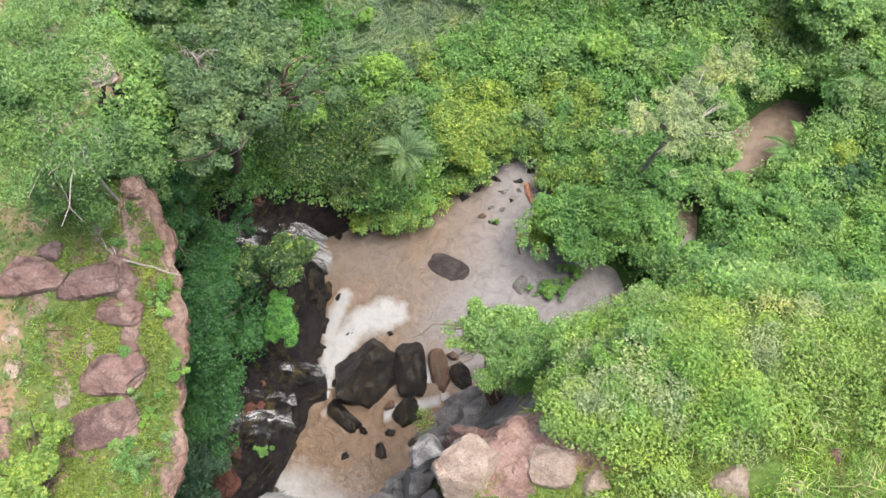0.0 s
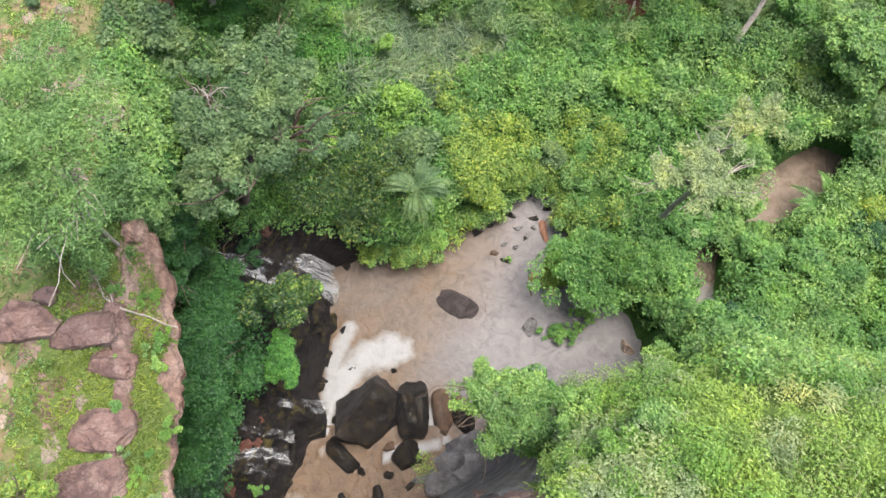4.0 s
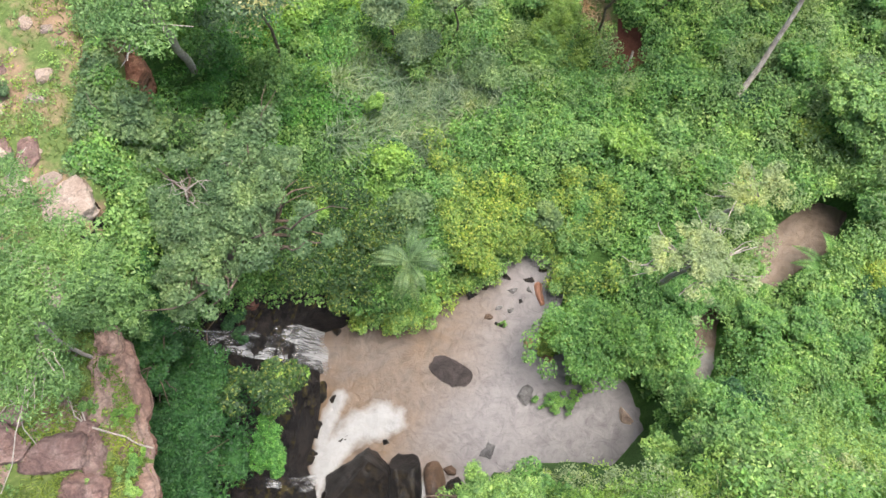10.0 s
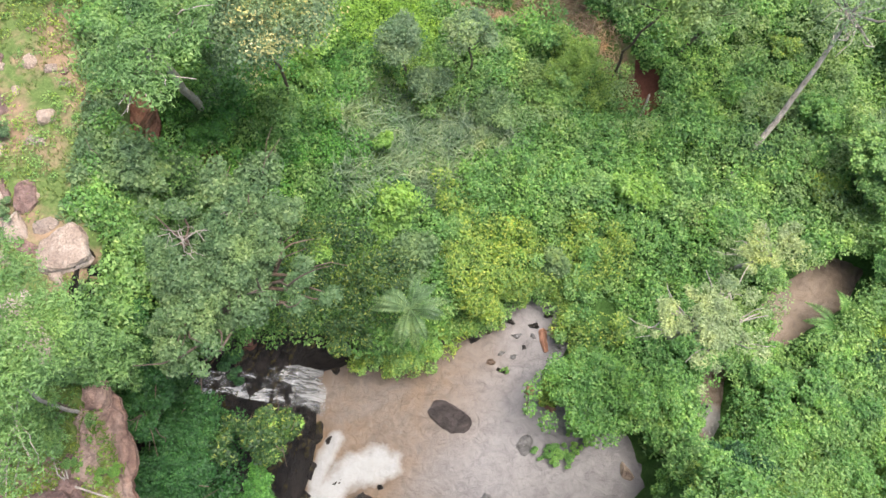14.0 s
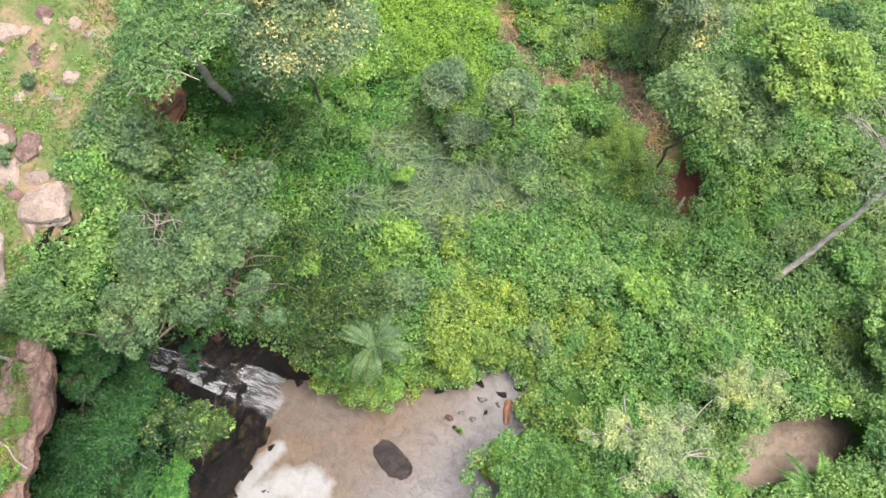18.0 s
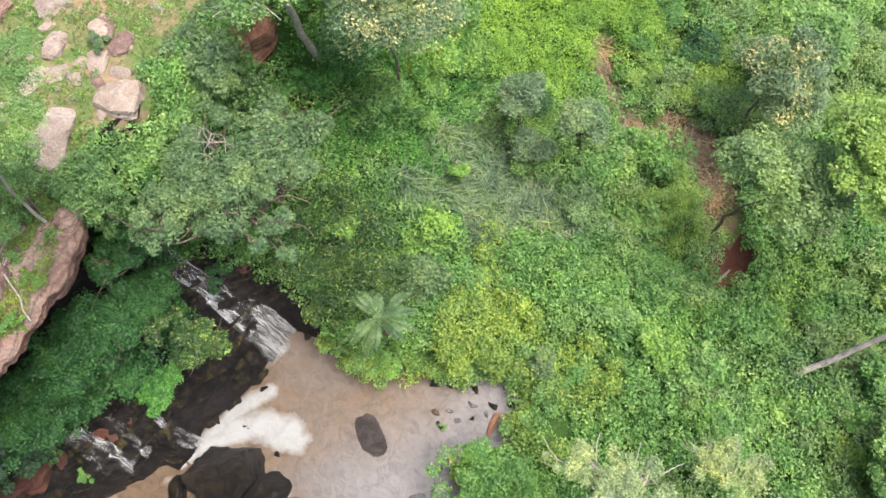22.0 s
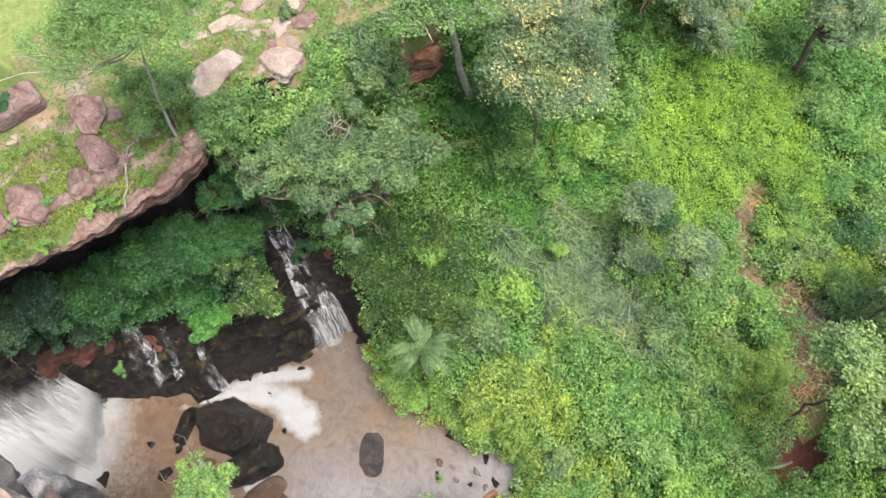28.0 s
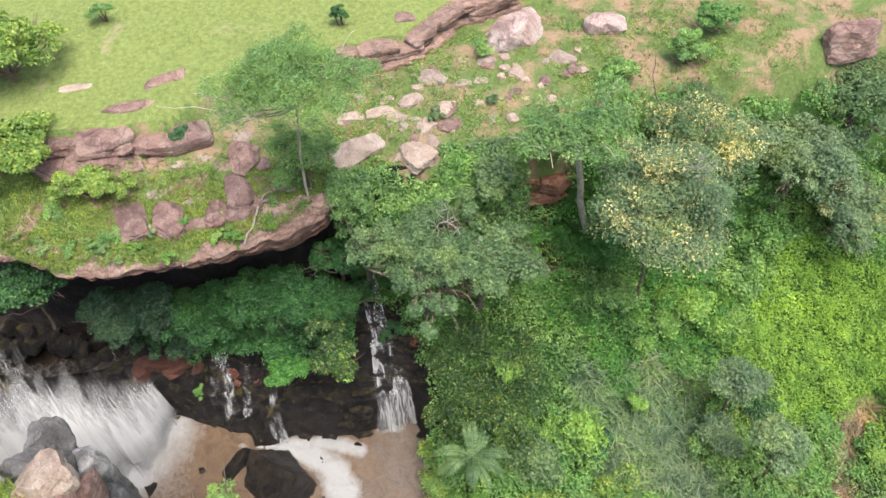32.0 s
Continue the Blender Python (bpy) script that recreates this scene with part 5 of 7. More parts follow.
for k, (x, y, z, sx, sy, h, turn) in enumerate([(-15.6, -12.0, 15.3, 2.6, 3.8, 1.3, 5), (-15.9, -11.7, 16.1, 2.2, 3.0, 1.1, 0), (-15.2, -14.0, 15.1, 2.2, 3.0, 1.2, 12),
                                                  (-15.8, -9.5, 15.6, 1.8, 2.4, 1.2, -5), (-15.8, -7.7, 15.7, 1.6, 2.2, 1.1, 8), (-16.2, -14.0, 16.0, 1.6, 2.0, 0.9, 0)]):
    stone("outcrop_rock", x, y, (sx, sy, h), MAUVE_ROCK, 850 + k, "broad mauve sandstone shelf of a low outcrop", turn, z=z, sink=0, cuts=7, boxy=9.0, rough=0.06, tight=0.84, level=4, group="blocks of the terrace bank")

# terrace wall of layered blocks on the plateau, and the outcrop at its southern end
for k, y in enumerate(np.arange(-14.2, 10.5, 0.85)):
    r = np.random.default_rng(900 + k)
    if y < 0.2:
        continue
    x = float(terrace_line(y)) + 0.2
    for level, h in enumerate((0.0, 0.55, 1.05)):
        if r.random() < 0.12:
            continue
        stone("layered_rock", x - 0.12 * level + 0.1 * r.normal(), y + 0.2 * r.normal(), (1.3 + 0.3 * r.random(), 1.3 + 0.8 * r.random(), 0.65), RED_ROCK if y > 0 else MAUVE_ROCK,
              300 + 3 * k + level, "layered red sandstone block of the terrace bank", math.degrees(math.atan2(float(terrace_line(y - 0.5) - terrace_line(y + 0.5)), 1.0)) + 4 * r.normal(), z=float(plateau(x + 0.9, y)) - 0.12 + h * 0.85, sink=0, level=4, cuts=4, boxy=10.0, rough=0.05, tight=0.88, group="blocks of the terrace bank", category="rock")


# ---------------------------------------------------------------- plants
def crown_mesh(name, seed, radii, clumps, count, size, mat, flat=0.7, shape=0.6, spread=0.22, hollow=0.5, bloom=None, bloom_share=0.0, lobe=0.3, per_lobe=11):
    """A crown of leafy clumps with gaps and an uneven outline, centred at the origin."""
    r = np.random.default_rng(seed)
    count, size = int(count * 1.55), size * 0.8
    lobes = max(4, clumps // per_lobe)
    e = unit(r.normal(size=(lobes, 3)))
    e[:, 2] = np.abs(e[:, 2]) * 0.9 - 0.25
    e *= (0.3 + (0.85 - lobe) * r.random(lobes))[:, None]
    of = r.integers(0, lobes, clumps)
    d = unit(r.normal(size=(clumps, 3)))
    d[:, 2] = np.where(d[:, 2] < -0.3, -d[:, 2] * 0.6, d[:, 2])
    big = (lobe + 0.28 * r.random(lobes))[of]
    reach = hollow + (1 - hollow) * r.random(clumps) ** 0.5
    centres = (e[of] + d * (reach * big)[:, None] * [1, 1, 0.8]) * np.array(radii)
    sizes = spread * min(radii) * (0.7 + 0.7 * r.random(clumps))
    v, f = clumps_of_leaves(centres, sizes, count, size, r, flat, shape)
    mats, index = [mat], np.zeros(len(f), int)
    if bloom:
        mats.append(bloom)
        outer = (d[:, 2] > -0.1) & (r.random(clumps) < bloom_share)
        pick = np.repeat(outer, count) & (r.random(len(f)) < 0.62)
        index[pick] = 1
    return mesh_arrays(name, v, f, False, mats, index), centres


def bent(a, b, r, sag=0.12, steps=6, knots=0.03):
    a, b = np.array(a, float), np.array(b, float)
    t = np.linspace(0, 1, steps)[:, None]
    wob = r.normal(size=3) * np.linalg.norm(b - a) * sag
    return a * (1 - t) + b * t + wob * np.sin(np.pi * t) + r.normal(size=(steps, 3)) * knots * np.linalg.norm(b - a) * np.sin(np.pi * t)


def tree(name, x, y, crown_at, radii, mat, seed, label, clumps=70, count=110, size=0.24, girth=0.16, bark=None, limbs=7, base_z=None, group="trees of the gorge", category="tree", bare=0, **more):
    """Trunk, limbs and a leafy crown; the Empty stands where the trunk meets the ground."""
    r = np.random.default_rng(seed)
    bark = bark or BARK
    bz = (gz(x, y) if base_z is None else base_z) - 0.15
    top = np.array(crown_at, float) - [x, y, bz]
    root = thing(name, pose(x, y, bz), label, category, group)
    me, centres = crown_mesh("crown", seed, radii, clumps, int(count * 0.76), size * 1.06, mat, **more)
    fork = top + [0, 0, -0.55 * radii[2]]
    trunk = bent((0, 0, 0), fork, r, 0.03, 8, 0.008)
    child("trunk", mesh_arrays("trunk", *tube(trunk, np.linspace(girth * 1.25, girth * 0.75, 8), 9), True, [bark]), root)
    far = centres[np.argsort(-np.linalg.norm(centres * [1, 1, 0.6], axis=1))][: limbs * 3 : 3]
    for c in far:
        arm = tube(bent(fork - [0, 0, 0.05], top + c * 0.92, r, 0.1), np.linspace(girth * 0.55, 0.02, 6), 6)
        limb = child("limb", mesh_arrays("limb", *arm, True, [bark]), root)
        pieces = []
        for _ in range(2):
            mid = fork * 0.45 + (top + c) * 0.55
            pieces.append(tube(bent(mid, top + c + r.normal(size=3) * 0.35 * min(radii), r, 0.1), np.linspace(girth * 0.28, 0.012, 6), 5))
        v, f = joined(pieces)
        child("twig", mesh_arrays("twig", v, f, True, [bark]), limb)
    child("crown", me, root, at=pose(*top))
    for k in range(bare):
        a = top + r.normal(size=3) * np.array(radii) * 0.35 + [0, 0, 0.35 * radii[2]]
        pieces = []
        for _ in range(7):
            b = a + unit(r.normal(size=3) + [0.3, -0.3, 0.5]) * 0.3 * radii[0]
            pieces.append(tube(bent(a, b, r, 0.12), np.linspace(0.024, 0.008, 6), 5))
            for _ in range(3):
                c = a * 0.4 + b * 0.6
                pieces.append(tube(bent(c, c + unit(r.normal(size=3) + [0, 0, 0.3]) * 0.16 * radii[0], r, 0.12), np.linspace(0.018, 0.005, 6), 4))
        v, f = joined(pieces)
        child("dead_branch", mesh_arrays("dead_branch", v, f, True, [DRY_TWIG]), root, "bleached leafless twigs")
    return root


def bush(x, y, radii, mat, seed, label, z=None, clumps=26, count=100, size=0.2, group="bushes of the gorge", **more):
    """A low bush: stems from one foot and a leafy crown down to the ground."""
    r = np.random.default_rng(seed)
    bz = (gz(x, y) if z is None else z) - 0.1
    root = thing("bush", pose(x, y, bz), label, "bush", group)
    me, centres = crown_mesh("crown", seed, radii, clumps, count, size, mat, **more)
    for c in centres[:3]:
        stem = tube(bent((0, 0, 0), c * 0.85 + [0, 0, radii[2] * 0.75], r, 0.1), np.linspace(0.06, 0.015, 6), 4)
        child("stem", mesh_arrays("stem", *stem, True, [BARK]), root)
    child("foliage", me, root, at=pose(0, 0, radii[2] * 0.75))
    return root


def palm(x, y, crown_z, reach, fronds, mat, seed, label, base_z=None):
    r = np.random.default_rng(seed)
    bz = (gz(x, y) if base_z is None else base_z) - 0.1
    root = thing("palm", pose(x, y, bz), label, "palm", "palms beside the water")
    h = crown_z - bz
    child("trunk", mesh_arrays("trunk", *tube(bent((0, 0, 0), (0, 0, h), r, 0.01, 8), np.linspace(0.2, 0.15, 8), 9), True, [BARK]), root)
    for k in range(fronds):
        a = 2 * np.pi * k / fronds + 0.25 * r.normal()
        far = reach * (0.8 + 0.3 * r.random())
        rise = 0.25 + 0.5 * r.random()
        t = np.linspace(0, 1, 36)
        path = np.stack([np.cos(a) * far * t, np.sin(a) * far * t, h + far * (rise * np.sin(t * 1.9) - 0.55 * t**2)], -1)
        v0, f0 = tube(path[::5], np.linspace(0.05, 0.02, len(path[::5])), 5)
        out = unit(np.gradient(path, axis=0))
        side = unit(np.cross(out, [0, 0, 1.0]))
        pieces = [(v0, f0)]
        for sgn in (1, -1):
            long = 0.34 * reach / 1.8 * np.sin(np.clip(t * 0.92 + 0.1, 0, 1) * np.pi) ** 0.6
            way = unit(side * sgn + out * 0.55 - [0, 0, 0.25])
            c = path[2:] + way[2:] * long[2:, None] * 0.5
            pieces.append(leaves(c, np.cross(way[2:], out[2:]) * -sgn, long[2:], 0.05, r, 0.05, way[2:]))
        v, f = joined(pieces)
        child("frond", mesh_arrays("frond", v, f, False, [mat]), root)
    return root


# trees along the western cliff
TREES = "trees along the cliff"
tree("tree", -9.6, 3.0, (-7.5, 2.9, 14.3), (3.5, 3.3, 2.3), LEAF_GREY, 401, "broad grey-green tree with bare bleached twigs leaning out from the cliff", 250, 120, 0.16, 0.22, limbs=11, bare=1, base_z=7.0, group=TREES, spread=0.16, lobe=0.12, per_lobe=8)
tree("tree", -9.0, 6.0, (-7.6, 5.8, 13.4), (2.3, 2.6, 2.2), LEAF_GREY, 402, "grey-green tree with dead twigs in its top", 70, 110, 0.2, 0.16, bare=1, base_z=7.4, group=TREES)
tree("tree", -12.0, 6.2, (-11.4, 6.2, 15.0), (1.9, 2.0, 1.7), LEAF_GREY, 403, "grey-green bushy tree rooted at the cliff edge", 60, 100, 0.2, 0.13, base_z=11.5, group=TREES)
tree("tree", -11.4, 12.6, (-10.2, 10.3, 19.2), (2.9, 2.8, 1.6), LEAF_FEATHER, 404, "fresh green spreading tree with a pale trunk", 110, 110, 0.17, 0.17, PALE_BARK, base_z=9.0, group=TREES, shape=0.4, spread=0.26, lobe=0.16, per_lobe=8)
tree("tree", -8.0, 13.8, (-7.6, 13.7, 15.6), (3.1, 3.2, 4.6), LEAF_BLUE, 405, "grey-green tree flecked with yellow blossom", 340, 95, 0.15, 0.08, BARK, base_z=4.6, bare=1, group=TREES, bloom=BLOOM, bloom_share=0.24, lobe=0.24)
tree("tree", -12.4, 17.6, (-12.0, 18.2, 15.2), (3.2, 3.3, 3.0), LEAF_GREY, 406, "grey-green tree crowned with pale yellow blossom", 170, 100, 0.16, 0.16, bare=1, base_z=8, group=TREES, bloom=BLOOM, bloom_share=0.45)
tree("tree", -14.5, 22.5, (-14.2, 21.8, 12.4), (2.6, 2.8, 2.5), LEAF_BLUE, 407, "grey-green tree with a few yellow blossoms", 120, 100, 0.18, 0.2, base_z=8, group=TREES, bloom=BLOOM, bloom_share=0.15)
tree("tree", -12.6, 24.8, (-12.6, 25.2, 11.6), (3.1, 3.3, 2.9), LEAF_BLUE, 408, "large grey-green tree hanging over the slope", 140, 110, 0.19, 0.24, base_z=6.5, group=TREES)
tree("tree", -15.0, 29.5, (-15.0, 29.2, 13.4), (3.2, 3.0, 2.8), LEAF_GREY, 409, "large dense grey-green tree", 120, 100, 0.19, 0.24, base_z=7, group=TREES)
tree("tree", -10.6, 29.4, (-10.6, 28.6, 8.6), (2.8, 2.6, 2.4), LEAF_BLUE, 410, "grey-green tree with a few yellow blossoms", 110, 100, 0.18, 0.2, group=TREES, bloom=BLOOM, bloom_share=0.1)
tree("tree", -7.0, 34.6, (-6.8, 33.8, 9.6), (3.0, 2.9, 2.6), LEAF_BLUE, 435, "grey-green tree covered in yellow blossom", 120, 100, 0.18, 0.2, group=TREES, bloom=BLOOM, bloom_share=0.22)
tree("tree", -11.4, -2.2, (-10.4, -1.8, 22.9), (2.7, 2.8, 2.1), LEAF_FEATHER, 411, "tall feathery green tree rooted on the grassy ledge", 360, 105, 0.12, 0.055, PALE_BARK, limbs=6, group=TREES, base_z=15.3, shape=0.36, spread=0.2, lobe=0.16, per_lobe=8)
tree("tree", -12.4, -12.0, (-12.4, -12.0, 16.5), (1.8, 1.6, 1.1), LEAF_YELLOW, 412, "olive-green shrubby tree on the plateau", 60, 100, 0.16, 0.1, group=TREES, base_z=15.5)
tree("tree", -15.2, -16.2, (-15.2, -16.2, 17.0), (2.8, 2.4, 1.9), LEAF_YELLOW, 413, "olive-green tree on the plateau's rim", 80, 100, 0.22, 0.16, group=TREES, base_z=15.2)
tree("tree", -20.5, -16.4, (-20.4, -16.4, 18.6), (3.0, 2.8, 2.0), LEAF_YELLOW, 414, "olive-green tree on the upper meadow", 80, 90, 0.22, 0.16, group=TREES)
tree("tree", -10.8, -16.6, (-11.0, -16.6, 11.6), (1.8, 2.0, 2.4), LEAF_DEEP, 415, "dark tree growing up past the ledge", 70, 110, 0.2, 0.08, base_z=8.5, group=TREES)

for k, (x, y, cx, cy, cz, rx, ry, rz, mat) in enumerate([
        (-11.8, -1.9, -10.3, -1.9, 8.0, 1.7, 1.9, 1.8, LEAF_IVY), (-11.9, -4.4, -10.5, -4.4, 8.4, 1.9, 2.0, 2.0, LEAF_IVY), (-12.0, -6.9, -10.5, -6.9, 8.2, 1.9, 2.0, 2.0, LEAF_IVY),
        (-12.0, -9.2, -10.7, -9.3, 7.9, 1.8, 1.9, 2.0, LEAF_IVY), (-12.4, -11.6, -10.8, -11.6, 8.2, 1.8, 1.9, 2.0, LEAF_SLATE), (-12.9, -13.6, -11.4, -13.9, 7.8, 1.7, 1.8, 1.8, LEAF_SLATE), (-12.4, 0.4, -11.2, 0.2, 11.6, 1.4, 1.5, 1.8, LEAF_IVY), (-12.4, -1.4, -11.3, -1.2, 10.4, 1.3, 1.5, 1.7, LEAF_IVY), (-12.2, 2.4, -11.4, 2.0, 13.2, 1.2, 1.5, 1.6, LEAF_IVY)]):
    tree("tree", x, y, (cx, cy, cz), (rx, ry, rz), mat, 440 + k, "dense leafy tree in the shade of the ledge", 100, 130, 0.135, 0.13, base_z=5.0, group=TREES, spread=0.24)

# trees of the valley
VALLEY = "trees of the valley"
tree("tree", 12.2, 4.0, (12.0, 2.8, 9.9), (2.5, 2.4, 1.1), LEAF_ASH, 421, "pale green airy tree with white branches", 150, 55, 0.14, 0.14, PALE_BARK, 14, group=VALLEY, spread=0.26, lobe=0.12, per_lobe=7)
tree("tree", 15.2, 7.8, (16.4, 7.4, 6.9), (1.7, 1.7, 1.3), LEAF_ASH, 422, "pale green small tree with a leaning white stem", 70, 60, 0.14, 0.1, PALE_BARK, group=VALLEY)
tree("tree", 16.6, 13.5, (20.3, 19.4, 10.6), (3.8, 3.6, 2.8), LEAF_MIST, 423, "tall airy grey-green tree with a pale leaning trunk", 110, 50, 0.15, 0.15, PALE_BARK, 12, group=VALLEY, base_z=1.4, spread=0.3)
tree("tree", 10.6, 21.2, (11.3, 19.9, 9.6), (2.8, 2.9, 2.8), LEAF_PALE, 424, "tall leafy tree with yellow-green shoots", 150, 100, 0.2, 0.08, group=VALLEY)
tree("tree", 14.6, 22.6, (14.0, 21.6, 12.2), (2.7, 2.6, 2.6), LEAF_SUN, 425, "tall bright lime-green tree", 120, 110, 0.21, 0.1, group=VALLEY)
tree("tree", 8.2, 26.8, (8.4, 27.4, 7.4), (3.0, 2.9, 2.8), LEAF_BLUE, 426, "grey-green tree topped with yellow blossom", 120, 100, 0.19, 0.09, group=VALLEY, bloom=BLOOM, bloom_share=0.22)
tree("tree", 8.4, 31.0, (8.6, 31.0, 6.8), (3.2, 3.0, 2.8), LEAF_FRESH, 428, "green tree behind the clearing", 100, 100, 0.22, 0.1, group=VALLEY)
tree("tree", -2.4, 18.4, (-2.5, 18.6, 6.0), (1.5, 1.4, 1.8), LEAF_BLUE, 429, "soft grey-blue tree among the creepers", 70, 90, 0.17, 0.09, group=VALLEY, spread=0.3, lobe=0.2, per_lobe=8)
tree("tree", 0.9, 19.8, (1.2, 19.2, 6.2), (1.6, 1.5, 2.0), LEAF_BLUE, 430, "soft grey-blue tree with pale flower heads", 75, 90, 0.17, 0.06, group=VALLEY, spread=0.3, lobe=0.2, per_lobe=8, bloom=LEAF_PALE, bloom_share=0.4)
tree("tree", -0.9, 18.0, (-0.8, 17.9, 3.2), (1.5, 1.4, 1.6), LEAF_BLUE, 434, "low grey-blue tree between two taller ones", 45, 90, 0.17, 0.08, group=VALLEY, spread=0.3)
tree("tree", 23.6, 13.5, (23.6, 13.2, 4.6), (2.4, 2.4, 2.0), LEAF_FRESH, 431, "dense green tree by the stream", 90, 100, 0.24, 0.2, group=VALLEY)
tree("tree", -8.9, -2.6, (-7.4, -2.3, 7.7), (1.8, 1.9, 1.6), LEAF_SHADE, 433, "dark green tree with a bright lime top over wet rock", 60, 120, 0.2, 0.13, group=VALLEY, base_z=4.0, bloom=LEAF_LIME, bloom_share=0.14)
tree("tree", -9.0, -5.0, (-7.3, -5.0, 6.5), (1.1, 1.35, 0.75), LEAF_LUSH, 436, "lush green tree leaning over the black rock", 80, 90, 0.13, 0.07, group=VALLEY, base_z=4.2, spread=0.3)
tree("tree", 3.4, -7.2, (3.0, -7.2, 11.6), (2.1, 1.8, 1.6), LEAF_FRESH, 437, "slim fresh green tree at the foot of the bluff", 130, 110, 0.125, 0.12, group=VALLEY, base_z=0.3, spread=0.2, lobe=0.2, per_lobe=8)

